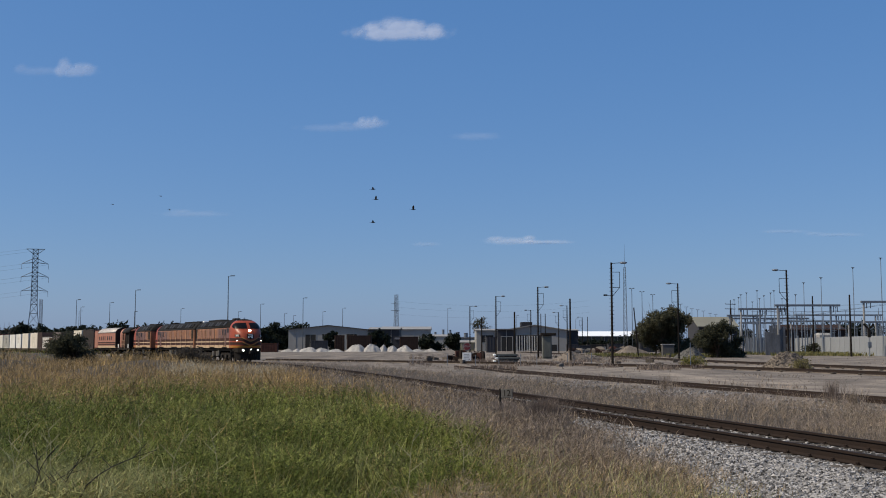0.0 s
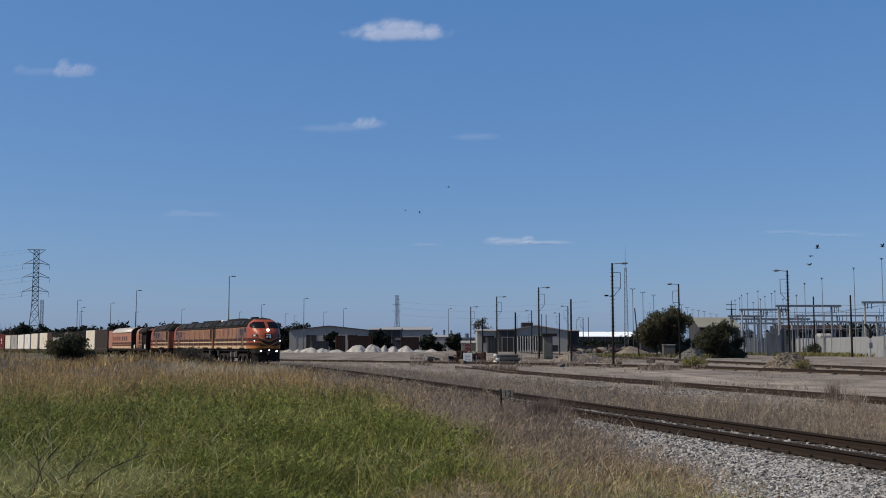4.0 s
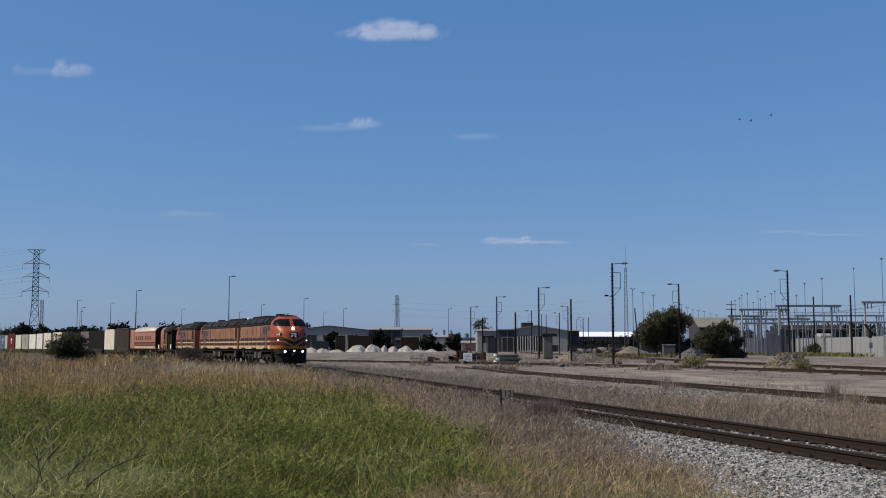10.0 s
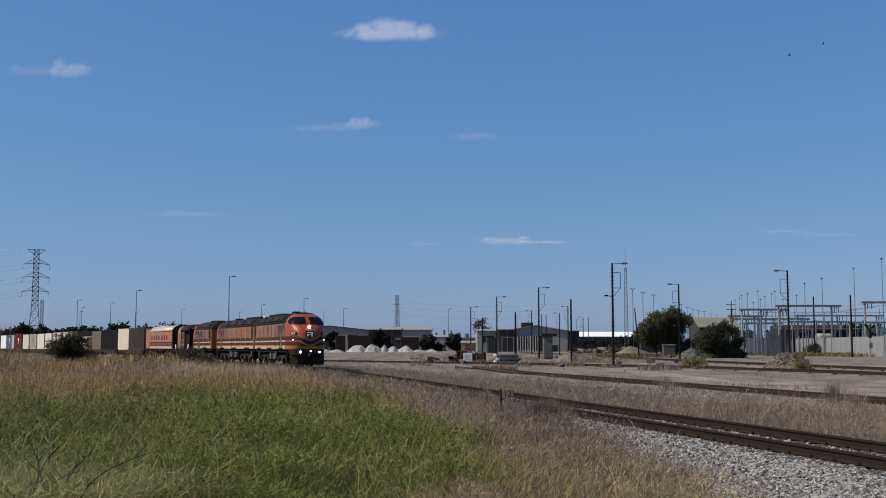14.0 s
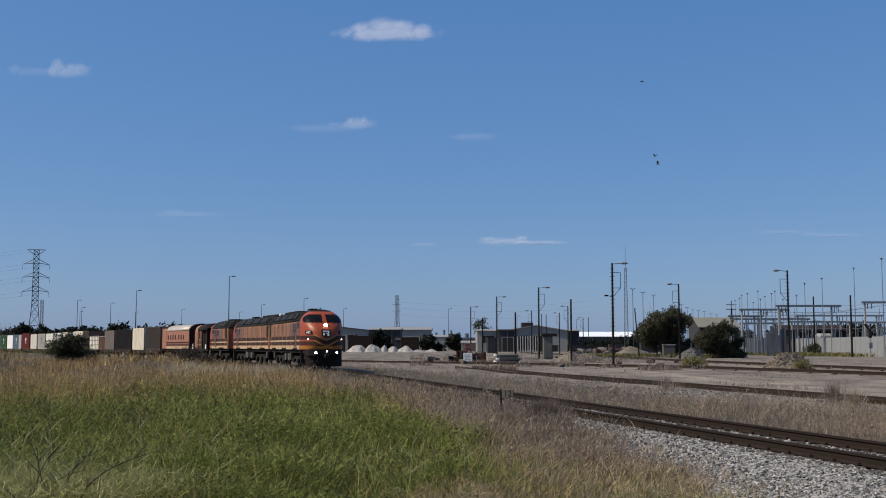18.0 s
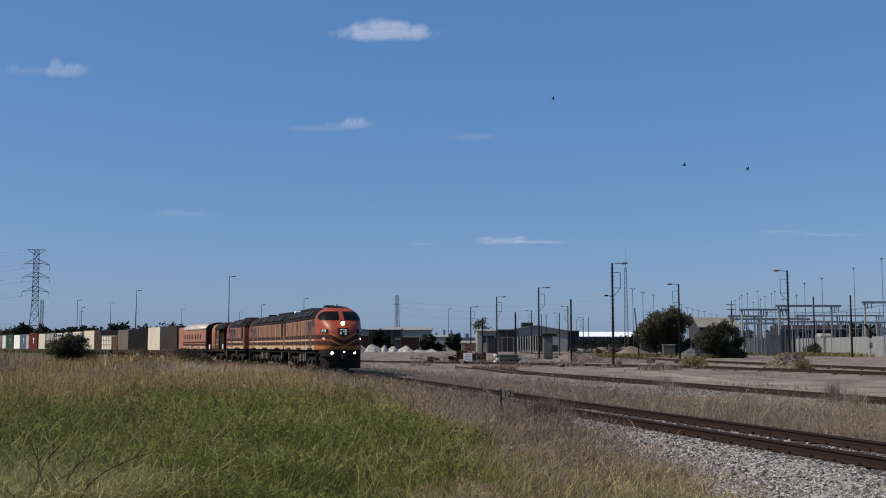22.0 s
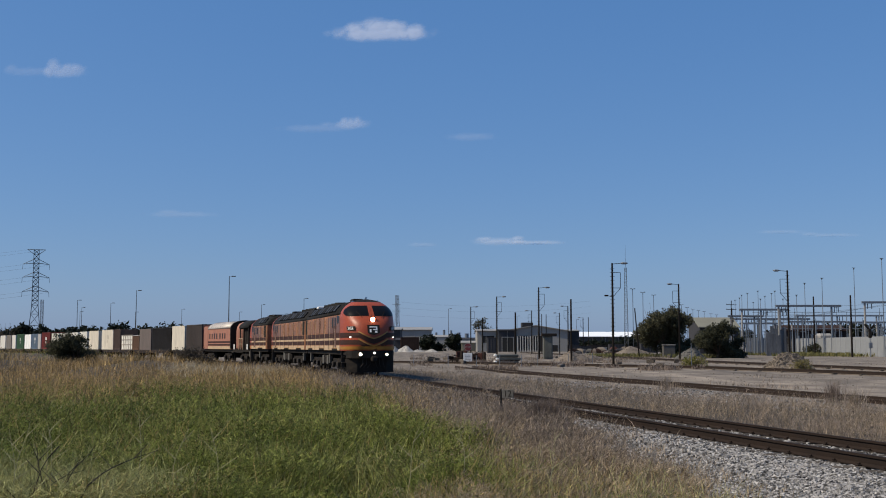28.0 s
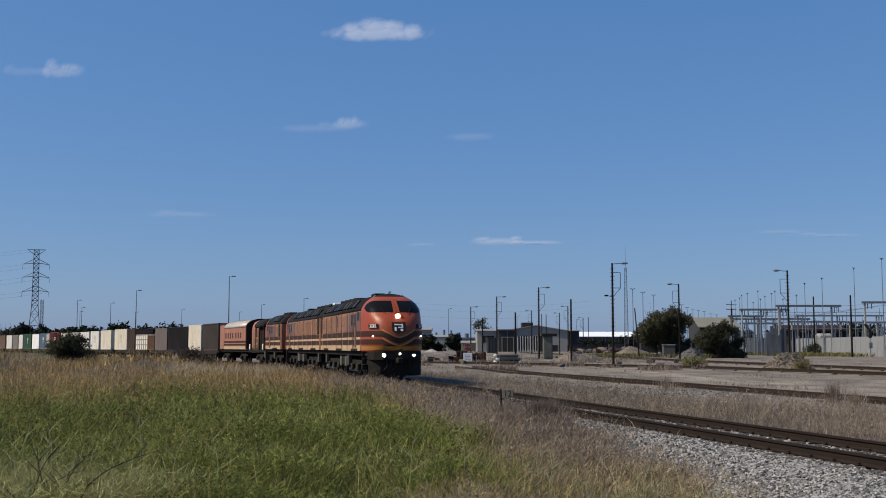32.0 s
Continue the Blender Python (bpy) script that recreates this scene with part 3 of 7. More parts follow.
# ---- grass ----
def build_grass():
    def field(n, near, far, left, right):
        x, y = spread(n, near, far, left, right)
        off, s = beside(x, y)
        return x, y, off, s

    def green_share(x, y):
        """Where the field is still green: a broad patch close by, ragged at its edges."""
        edge = 49 + 6 * waves(x * 0.7, y * 0.3) + 3 * waves(x * 2.3, y * 0.9) - 0.3 * np.clip(-x - 5, 0, 30)
        right = np.interp(y, [9, 10.5, 13, 16, 20.5, 27.6, 36, 50], [-0.9, -0.3, 0.5, 0.75, 0.4, -0.6, -2.2, -6.0]) + 0.55 * mottle(x, y, 1.7) + 0.35 * mottle(x, y, 0.6)
        patchy = 0.97 + 0.22 * mottle(x, y, 2.4) - 0.25 * np.clip((12.6 - y) / 1.5, 0, 1) * np.clip((-x - 1.8) / 1.0, 0, 1)
        hollow = 0.85 * np.exp(-((x + 50) / 13) ** 2 - ((y - 135) / 16) ** 2)
        return hollow + np.clip((edge - y) / 18, 0, 1) ** 0.8 * np.clip((right - x) / 1.3 + 0.5, 0.2 * (y < 13.5), 1) * np.clip(patchy, 0, 1)

    def edge_of_stone(s):
        return np.interp(s, [-300, 79, 85, 89, 94, 97, 106], [1.2, 1.2, 1.9, 2.8, 3.8, 5.2, 7.6])

    def rise(off, w, s):
        """Growth is low at the ballast's edge close by, full further along."""
        return np.where(s > 86, np.clip((off - w) / 3.6 + 0.32, 0.28, 1), np.clip((off - w) / 2.6 + 0.42, 0.42, 1))

    def clumps(x, y):
        return 0.75 * mottle(x, y, 1.1) + 0.7 * mottle(x + 40, y + 11, 0.42) + 0.5 * mottle(x + 9, y, 0.2)

    def gap(x, y):
        """A shaded gap in the near grass."""
        return np.exp(-((x + 1.15) / 0.8) ** 2 - ((y - 12.5) / 1.5) ** 2)

    def swell(x, y):
        return np.clip(1 - 0.62 * gap(x, y) + 0.24 * mottle(x, y + 5, 3.2) + 0.56 * clumps(x, y), 0.25, 1.9)

    def sort(x, y, off, w, s):
        """Which growth stands where: 0 green, 1 straw, 2 beige dry grass, 3 grey weeds."""
        r, q = RNG.random(len(x)), RNG.random(len(x))
        near_edge = np.clip(1.35 - (off - w) / 2.6 + 0.5 * waves(x, y), 0, 1) * np.clip((y - 15) / 6, 0, 1)
        bank = np.clip((x + 1.2) / 1.5, 0, 1) * (y < 32)
        kind = np.where(q < 0.75 * near_edge, 3, np.where(q < 0.75 * near_edge + 0.68 * bank + 0.12, 2, 1))
        # dark green grows in patches, and stands for shade inside the gap
        dark_growth = mottle(x + 17, y + 3, 2.8) + 0.5 * mottle(x, y, 0.9) + 1.3 * gap(x, y) > RNG.uniform(-0.1, 0.7, len(x))
        return np.where(r < green_share(x, y) * 0.965, np.where(dark_growth, 4, 0), kind)

    kinds = ((0, GREEN, "green_grass", "dense green weeds and grass of the trackside field"), (1, STRAW, "straw_grass", "tall dry straw-coloured grass of the trackside field"),
             (2, DRY, "dry_grass", "fine beige dry grass of the trackside field"), (3, GREYWEED, "dry_weeds", "thin grey-brown dry weeds along the ballast edge"), (4, GREEN_DARK, "green_weeds", "dark green leafy weeds in patches of the trackside field, partly standing for shade"))
    x, y, off, s = field(250000, 10.3, 190, -0.45, 0.36)
    w = edge_of_stone(s)
    keep = (off > w + 0.3 * waves(x * 3, y * 3) - 1.3 * RNG.random(len(x)) ** 2.5) & (s < 110) & (np.hypot((x + 1.08) / 0.5, (y - 14.0) / 1.7) > RNG.uniform(0.3, 1.3, len(x))) & (clumps(x, y) > RNG.uniform(-1.2, 0.05, len(x)))
    x, y, off, w, s = x[keep], y[keep], off[keep], w[keep], s[keep]
    kind = sort(x, y, off, w, s)
    big = np.clip((y / 14) ** 0.75, 0.8, 4.0)
    tall = 0.5 * swell(x, y) * RNG.uniform(0.4, 1.2, len(x)) + 0.08 * np.clip((y - 25) / 30, 0, 1)
    tall *= rise(off, w, s) * np.where(kind == 1, 1.1, 1.0) * np.where((kind > 1) & (y < 22), 0.85, 1)
    for k, mt, nm, lb in kinds:
        q = kind == k
        ob = blades(nm, x[q], y[q], np.maximum(ground_z(x[q], y[q]), bed_z(off[q], w[q] + 1.5)), tall[q], (0.009 if k in (0, 4) else 0.0065) * big[q] * RNG.uniform(0.5, 1.4, q.sum()), mt, (1.1, 0.7, 1.0, 1.0, 1.0)[k])
        tagged(ob, lb, "grass")

    # the tangle of leaves, stalk ends and seed heads over it
    x, y, off, s = field(1000000, 10.3, 180, -0.45, 0.36)
    w = edge_of_stone(s)
    keep = (off > w + 0.2 - 0.9 * RNG.random(len(x)) ** 3) & (s < 110) & (np.hypot((x + 1.08) / 0.5, (y - 14.0) / 1.7) > RNG.uniform(0.3, 1.3, len(x))) & (clumps(x, y) > RNG.uniform(-0.75, 0.35, len(x)))
    x, y, off, w, s = x[keep], y[keep], off[keep], w[keep], s[keep]
    kind = sort(x, y, off, w, s)
    z = np.maximum(ground_z(x, y), bed_z(off, w + 1.5)) + 0.5 * swell(x, y) * rise(off, w, s) * RNG.uniform(0.05, 0.95, len(x)) ** 0.65 + 0.08 * np.clip((y - 25) / 30, 0, 1)
    far = np.clip((y / 13) ** 0.7, 0.85, 3.0)
    for k, mt, nm, lb in kinds:
        q = kind == k
        ln = RNG.uniform(0.04, 0.15, q.sum()) * far[q] * (0.72, 0.62, 0.85, 0.75, 0.62)[k]
        wd = RNG.uniform(0.0045, 0.0105, q.sum()) * far[q] * (0.95, 0.56, 0.7, 0.62, 1.1)[k]
        ob = strokes(nm, x[q], y[q], z[q], ln, wd, mt, (0.6, 2.0, 1.1, 1.4, 0.4)[k], (0.1, 0.2, 0.45, 0.2, 0.0)[k])
        tagged(ob, lb, "grass")

    # straw stalks standing over the green
    x, y, off, s = field(7000, 10.3, 34, -0.45, 0.3)
    k = (off > 4.5) & (gap(x, y) < RNG.random(len(x)))
    x, y = x[k], y[k]
    ob = blades("grass_stalks", x, y, ground_z(x, y), RNG.uniform(0.45, 0.8, len(x)), 0.006 * np.clip(y / 12, 0.8, 3), STALK, 1.0)
    tagged(ob, "pale dry stalks among the green grass", "grass")

    # bleached grass on the shoulder of the mound
    x, y = RNG.uniform(-17.5, -10.5, 5200), RNG.uniform(64, 76, 5200)
    off, s = beside(x, y)
    k = (off > 2.2) & (mottle(x, y, 2.2) > RNG.uniform(-0.5, 0.6, len(x)))
    x, y = x[k], y[k]
    ob = blades("bleached_grass", x, y, ground_z(x, y), RNG.uniform(0.45, 0.85, len(x)), np.full(len(x), 0.014), STALK_PALE, 0.8)
    tagged(ob, "bleached pale dry grass on the mound beside the track", "grass")

    # tangled pale stalks at the near edge of the field
    x, y, off, s = field(60000, 10.3, 15.5, -0.45, -0.05)
    k = mottle(x, y, 0.9) + 0.35 * (13.0 - y) - 1.9 * np.clip((x + 3.4) / 1.8, 0, 1) > RNG.uniform(-0.5, 1.3, len(x))
    x, y = x[k], y[k]
    ob = strokes("tangled_stalks", x, y, ground_z(x, y) + RNG.uniform(0.3, 0.72, len(x)), RNG.uniform(0.08, 0.3, len(x)), RNG.uniform(0.004, 0.008, len(x)), STALK, 0.8, 0.1)
    tagged(ob, "tangled pale dry stalks in the near grass", "grass")

    # the strip beyond the track, and thin tufts over the yard
    x, y, off, s = field(380000, 14, 130, -0.16, 0.46)
    dens = np.clip((10.5 + off + 1.5 * waves(x * 0.5, y * 0.5)) / 3, 0, 1) * np.clip((-off - 2.0) / 0.8, 0, 1) * np.clip(0.62 + 0.8 * clumps(x * 0.5, y * 0.5), 0.08, 1)
    k = RNG.random(len(x)) < dens * 0.95
    x, y, off = x[k], y[k], off[k]
    big = np.clip((y / 14) ** 0.7, 1, 4) * 0.8
    grey = np.clip(0.6 + 0.75 * mottle(x, y, 4.5) + 0.35 * mottle(x, y, 1.4) + 0.25 * (y - 40) / 30, 0.08, 0.95)
    r, r2 = RNG.random(len(x)), RNG.random(len(x))
    low = RNG.uniform(0.12, 0.4, len(x)) * np.clip(1 + 0.5 * mottle(x, y, 1.3) + 0.4 * mottle(x, y + 7, 4.0), 0.25, 1.9)
    for nm, q, mt in (("dry_weeds", r < grey, GREYWEED), ("dry_grass", r >= grey, DRY)):
        a, b = q & (r2 < 0.4), q & (r2 >= 0.4)
        ob = blades(nm, x[a], y[a], ground_z(x[a], y[a]), low[a] * 1.0, 0.0042 * big[a], mt, 1.1)
        tagged(ob, "dry brown grass between the track and the yard", "grass")
        ob = strokes(nm, x[b], y[b], ground_z(x[b], y[b]) + low[b] * RNG.uniform(0.1, 0.95, b.sum()), RNG.uniform(0.05, 0.14, b.sum()) * big[b], 0.0058 * big[b] * RNG.uniform(0.6, 1.3, b.sum()), mt, 1.0, 0.3)
        tagged(ob, "dry brown grass between the track and the yard", "grass")
    x, y, off, s = field(60000, 24, 260, -0.2, 0.46)
    tuft = waves(x * 1.9 + 3, y * 0.9)
    k = (off < -9) & (tuft > 0.55)
    x, y = x[k], y[k]
    ob = blades("yard_tufts", x, y, ground_z(x, y), RNG.uniform(0.05, 0.28, len(x)), 0.006 * np.clip(y / 14, 1, 8), GREYWEED, 0.9)
    tagged(ob, "low dry weed tufts scattered on the yard dirt", "weeds")
    x, y, off, s = field(90000, 85, 240, -0.03, 0.24)
    k = (off < -12) & (waves(x * 1.3 + 7, y * 0.55 + 1) + 0.4 * waves(x * 4, y * 2) > 0.45)
    x, y = x[k], y[k]
    dark = RNG.random(len(x)) < 0.6
    for q, mt in ((dark, DARKWEED), (~dark, GREYWEED)):
        ob = blades("yard_weeds", x[q], y[q], ground_z(x[q], y[q]), RNG.uniform(0.1, 0.5, q.sum()), np.full(q.sum(), 0.035), mt, 1.0)
        tagged(ob, "dark dry weeds in clumps over the far yard", "weeds")


build_grass()


# ---- the train ----
def interp(z, table):
    return float(np.interp(z, [t[0] for t in table], [t[1] for t in table]))


SECTION = [(1.32, 1.43), (1.5, 1.45), (3.2, 1.45), (3.42, 1.40), (3.65, 1.27), (3.85, 1.07), (4.02, 0.78), (4.13, 0.42), (4.17, 0.06)]
NOSE_DEPTH = [(1.32, 2.30), (1.6, 2.42), (2.2, 2.40), (2.7, 2.22), (2.95, 2.02), (3.15, 1.78), (3.45, 1.45), (3.7, 1.12), (3.9, 0.80), (4.05, 0.45), (4.17, 0.05)]


def nose_point(x0, th, z, out=0.0):
    """A point of the rounded nose: th is the angle round it in plan, from -90 to 90 degrees."""
    w, d = interp(z, SECTION) + out, interp(z, NOSE_DEPTH) + out
    c, s = math.cos(th), math.sin(th)
    k = 2 / 2.7
    return x0 + d * abs(c) ** k, w * math.copysign(abs(s) ** k, s), z


def patch(g, x0, t0, t1, zf0, zf1, out, nu=16, nv=3):
    """A thin sheet laid on the nose between two angles and two heights, which may follow the angle."""
    k = len(g.v)
    for o in (0.0, out):
        g.grid(lambda u, v: nose_point(x0, t0 + (t1 - t0) * u, zf0(t0 + (t1 - t0) * u) * (1 - v) + zf1(t0 + (t1 - t0) * u) * v, o), nu, nv)
    return g


def wheelset(parent, x, r=0.5):
    me = Geo()
    for s in (-1, 1):
        me.tube((0, s * 0.68, 0), (0, s * 0.71, 0), r + 0.025, n=20)
        me.tube((0, s * 0.71, 0), (0, s * 0.82, 0), r, n=20)
        me.tube((0, s * 0.82, 0), (0, s * 0.86, 0), r * 0.35, n=10)
    me.tube((0, -0.7, 0), (0, 0.7, 0), 0.085, n=8)
    w = part("wheelset", me, BLACK, parent)
    w.location = (x, 0, r)
    WHEELS.append((w, x, r))
    return w


WHEELS = []


def bogie(parent, x, axles, half, box=0.17):
    """A sprung truck with its axleboxes and wheelsets."""
    g = Geo()
    for s in (-1, 1):
        g.block(x - half, x + half, s * 1.02 - 0.07, s * 1.02 + 0.07, 0.62, 0.86, 0.03)
        for i in range(len(axles) - 1):
            m = (axles[i] + axles[i + 1]) / 2 + x
            g.block(m - 0.35, m + 0.35, s * 1.02 - 0.1, s * 1.02 + 0.1, 0.38, 0.66, 0.04)
    g.block(x - 0.3, x + 0.3, -1.0, 1.0, 0.55, 0.95, 0.04)
    b = part("bogie", g, BLACK, parent, "black cast truck frame")
    for a in axles:
        wheelset(parent, x + a)
        for s in (-1, 1):
            q = Geo().block(x + a - box, x + a + box, s * 1.16 - 0.09, s * 1.16 + 0.09, 0.34, 0.68, 0.04)
            part("axlebox", q, UNDER_GREY, b, "dusty grey axlebox")
    return b


def locomotive(label, length, lit=False):
    """A streamlined diesel locomotive with a rounded nose at its +x end; z is 0 at the railhead."""
    top = thing("locomotive", label, "locomotive", "locomotives of the train")
    h = length / 2
    x1 = h - 2.45
    x0 = -h + 0.25
    span = x1 - x0 - 2.6
    short = length < 12
    # sides and ends
    g = Geo()
    prof = [(1.43, 1.32), (1.45, 1.5), (1.45, 3.2), (1.435, 3.30)]
    ring = lambda x, k=1.0: [(x, y * k, z) for y, z in [(-a, b) for a, b in prof] + [(a, b) for a, b in reversed(prof)]]
    g.sweep([ring(x0 - 0.06, 0.93), ring(x0, 0.985), ring(x0 + 0.1)] + [ring(x0 + 0.1 + (x1 - x0 - 0.1) * i / 8) for i in range(1, 9)])
    body = part("body", g, ORANGE, top, "dusty orange body sides", False)
    # roof
    g = Geo()
    arc = [(1.437, 3.30), (1.40, 3.42), (1.27, 3.65), (1.07, 3.85), (0.78, 4.02), (0.42, 4.13), (0, 4.17)]
    rr = [(-a, b) for a, b in arc] + [(a, b) for a, b in reversed(arc[:-1])]
    roof_ring = lambda x, k=1.0: [(x, y * k, 3.28 + (z - 3.28) * k) for y, z in rr]
    g.sweep([roof_ring(x0 - 0.05, 0.93), roof_ring(x0 + 0.1), roof_ring(x1 - 0.02)])
    roof = part("roof", g, ROOF_DARK, top, "sooty black rounded roof", True)
    # radiator hatches, fans and stacks along the roof
    n = int((x1 - x0 - 2.5) / 1.05)
    for i in range(n):
        x = x0 + 0.7 + i * 1.05
        for s in (-1, 1):
            q = Geo()
            q.sweep([[(x + 0.08, s * 1.36, 3.53), (x + 0.08, s * 1.05, 3.89), (x + 0.08, s * 1.10, 3.94), (x + 0.08, s * 1.41, 3.57)],
                     [(x + 0.86, s * 1.36, 3.53), (x + 0.86, s * 1.05, 3.89), (x + 0.86, s * 1.10, 3.94), (x + 0.86, s * 1.41, 3.57)]])
            part("roof_hatch", q, ROOF_GREY if i % 3 else ROOF_DARK, roof, "grey roof hatch")
    for i in range(2 if short else 4):
        x = x0 + 2.0 + i * 1.5
        q = Geo().tube((x, 0, 4.12), (x, 0, 4.27), 0.55, 0.5, 16)
        part("fan", q, ROOF_DARK, roof, "round roof fan housing")
    q = Geo().block(x1 - 3.4, x1 - 2.4, -0.3, 0.3, 4.1, 4.3, 0.05)
    part("exhaust", q, ROOF_DARK, roof)
    q = Geo().block(x0 + 0.15, x0 + 0.8, -0.75, 0.75, 4.05, 4.22, 0.04)
    part("roof_cover", q, WHITE if lit else ROOF_GREY, roof, "pale cover plate at the rear of the roof")
    # stripes and skirt on both sides
    for s in (-1, 1):
        for z0, z1, mt, nm in ((1.64, 1.89, MAROON, "stripe"), (2.02, 2.29, MAROON, "stripe"), (1.33, 1.60, SKIRT, "skirt")):
            q = Geo().box(x0 + 0.12, x1, s * 1.452 - 0.006, s * 1.452 + 0.006, z0, z1)
            part(nm, q, mt, body, "dark maroon band" if mt is MAROON else "tan lower skirt band")
        for i in range(1 if short else 3):  # black sheets for the shade in shallow arched cut-outs along the foot of the side, with a yellow edge
            x = x0 + 2.4 + (x1 - x0 - 4.2) * i / 2
            q = Geo().sweep([[(x - 1.05, y, 1.325), (x - 0.9, y, 1.425), (x + 0.9, y, 1.425), (x + 1.05, y, 1.325)] for y in (s * 1.462 - 0.006, s * 1.462 + 0.006)])
            arch = part("skirt_opening", q, BLACK, body, "black sheet standing for a shaded opening at the foot of the side")
            q = Geo().sweep([[(x - 0.95, y, 1.43), (x - 0.9, y, 1.465), (x + 0.9, y, 1.465), (x + 0.95, y, 1.43)] for y in (s * 1.462 - 0.006, s * 1.462 + 0.006)])
            part("edge_strip", q, GOLD, arch, "yellow edge strip")
        part("pale_line", Geo().box(x0 + 0.12, x1, s * 1.455 - 0.005, s * 1.455 + 0.005, 1.895, 2.015), SKIRT, body, "tan band between the stripes")
        seams = max(2, round(span / 2.05))
        for i in range(seams + 1):
            x = x0 + 0.9 + span * i / seams
            q = Geo().block(x - 0.02, x + 0.02, s * 1.455 - 0.012, s * 1.455 + 0.012, 1.36, 3.22, 0.006)
            part("seam", q, SKIRT, body, "raised panel seam")
        for i in range(seams - 1):
            x = x0 + 1.6 + (x1 - x0 - 4.4) * i / max(1, seams - 2)
            q = Geo()
            for j in range(6):
                q.block(x - 0.36, x + 0.36, s * 1.458 - 0.014, s * 1.458 + 0.014, 2.62 + j * 0.085, 2.68 + j * 0.085, 0.008)
            part("louvre", q, ORANGE, body, "louvred side grille")
        for i in range(seams):
            x = x0 + 0.9 + span * (i + 0.5) / seams
            q = Geo().block(x - 0.62 + 0.2 * (i % 2), x + 0.62, s * 1.454 - 0.006, s * 1.454 + 0.006, 2.36, 3.18, 0.004)
            panel = part("access_panel", q, DULL_BROWN, body, "dull brown access panel")
            part("panel_gap", Geo().box(x + 0.62, x + 0.70, s * 1.456 - 0.006, s * 1.456 + 0.006, 1.36, 3.24), BLACK, panel, "dark gap beside the panel")
        # dull brown cab side, cab window, cab door with handrails
        q = Geo().box(x1 - 4.3, x1 - 0.02, s * 1.4585 - 0.003, s * 1.4585 + 0.003, 2.31, 3.22)
        part("cab_panel", q, CAB_SIDE, body, "dull brown cab side")
        q = Geo().block(x1 - 0.92, x1 - 0.28, s * 1.455 - 0.012, s * 1.455 + 0.012, 2.82, 3.26, 0.05)
        part("side_window", q, GLASS, body, "dark cab side window")
        q = Geo().block(x1 - 1.78, x1 - 1.22, s * 1.455 - 0.01, s * 1.455 + 0.01, 1.5, 3.24, 0.03)
        door = part("cab_door", q, CAB_SIDE, body, "narrow cab door")
        q = Geo().block(x1 - 1.70, x1 - 1.30, s * 1.468 - 0.008, s * 1.468 + 0.008, 2.55, 3.16, 0.04)
        part("door_window", q, GLASS, door)
        q = Geo().block(x1 - 2.75, x1 - 2.3, s * 1.468 - 0.008, s * 1.468 + 0.008, 2.62, 3.16, 0.04)
        part("side_window", q, GLASS, body, "dark window behind the cab door")
        for xr in (x1 - 1.9, x1 - 1.12):
            part("handrail", Geo().tube((xr, s * 1.52, 1.4), (xr, s * 1.52, 2.7), 0.016, n=6), DULL_BROWN, body)
    # black panel painted in for the shade of an open doorway at the blunt end
    for s in (-1, 1):
        q = Geo().block(x0 + 0.12, x0 + 0.85, s * 1.456 - 0.012, s * 1.456 + 0.012, 2.32, 3.28, 0.03)
        part("end_doorway", q, BLACK, body, "black panel standing for the shade in an open end doorway")
    # rear end: dark doorway with a diaphragm
    q = Geo().block(x0 - 0.42, x0 - 0.03, -0.5, 0.5, 1.35, 3.5, 0.05)
    part("gangway", q, BLACK, top, "black end doorway diaphragm")
    # nose
    g = Geo()
    zs = [1.32, 1.4, 1.6, 1.9, 2.2, 2.5, 2.7, 2.85, 2.95, 3.05, 3.15, 3.3, 3.45, 3.58, 3.7, 3.82, 3.92, 3.99]
    g.grid(lambda u, v: nose_point(x1, -math.pi / 2 + math.pi * u, zs[round(v * (len(zs) - 1))]), 40, len(zs) - 1)
    nose = part("nose", g, NOSE_ORANGE, top, "glossy orange-red rounded bulldog nose", True)
    brow = [3.99, 4.03, 4.07, 4.11, 4.145, 4.168]
    q = Geo().grid(lambda u, v: nose_point(x1, -math.pi / 2 + math.pi * u, brow[round(v * 5)]), 40, 5)
    part("cab_roof", q, ROOF_DARK, nose, "sooty black cab roof above the windscreens", True)
    dip = lambda z, a=0.42, wdt=0.42: (lambda t: z - a * max(0.0, 1 - abs(t) / wdt))
    for z0, z1 in ((1.64, 1.89), (2.02, 2.29)):
        q = patch(Geo(), x1, -1.55, 1.55, dip(z0, 0.34), dip(z1, 0.34), 0.012, 48, 2)
        part("nose_stripe", q, MAROON, nose, "dark maroon band dipping to a point")
    q = patch(Geo(), x1, -1.55, 1.55, lambda t: 1.38, lambda t: 1.55, 0.014, 40, 1)
    part("nose_trim", q, GOLD, nose, "gold band along the foot of the nose")
    for z in (1.90, 2.30):
        q = patch(Geo(), x1, -0.46, 0.46, dip(z, 0.36, 0.44), dip(z + 0.075, 0.36, 0.44), 0.02, 24, 1)
        part("chevron", q, GOLD, nose, "thin gold chevron under the emblem")
    # windscreens: two wide dark panes with rounded ends
    for s in (-1, 1):
        t0, t1 = 0.035, 1.28
        bot = lambda t, s=s: 3.20 + 0.20 * max(0.0, (abs(t) - 0.75) / 0.53) ** 3
        topz = lambda t, s=s: 3.78 - 0.22 * max(0.0, (abs(t) - 0.7) / 0.58) ** 3
        q = patch(Geo(), x1, s * t0, s * t1, bot, topz, 0.016, 18, 5)
        pane = part("windscreen", q, GLASS, nose, "dark wide windscreen pane", True)
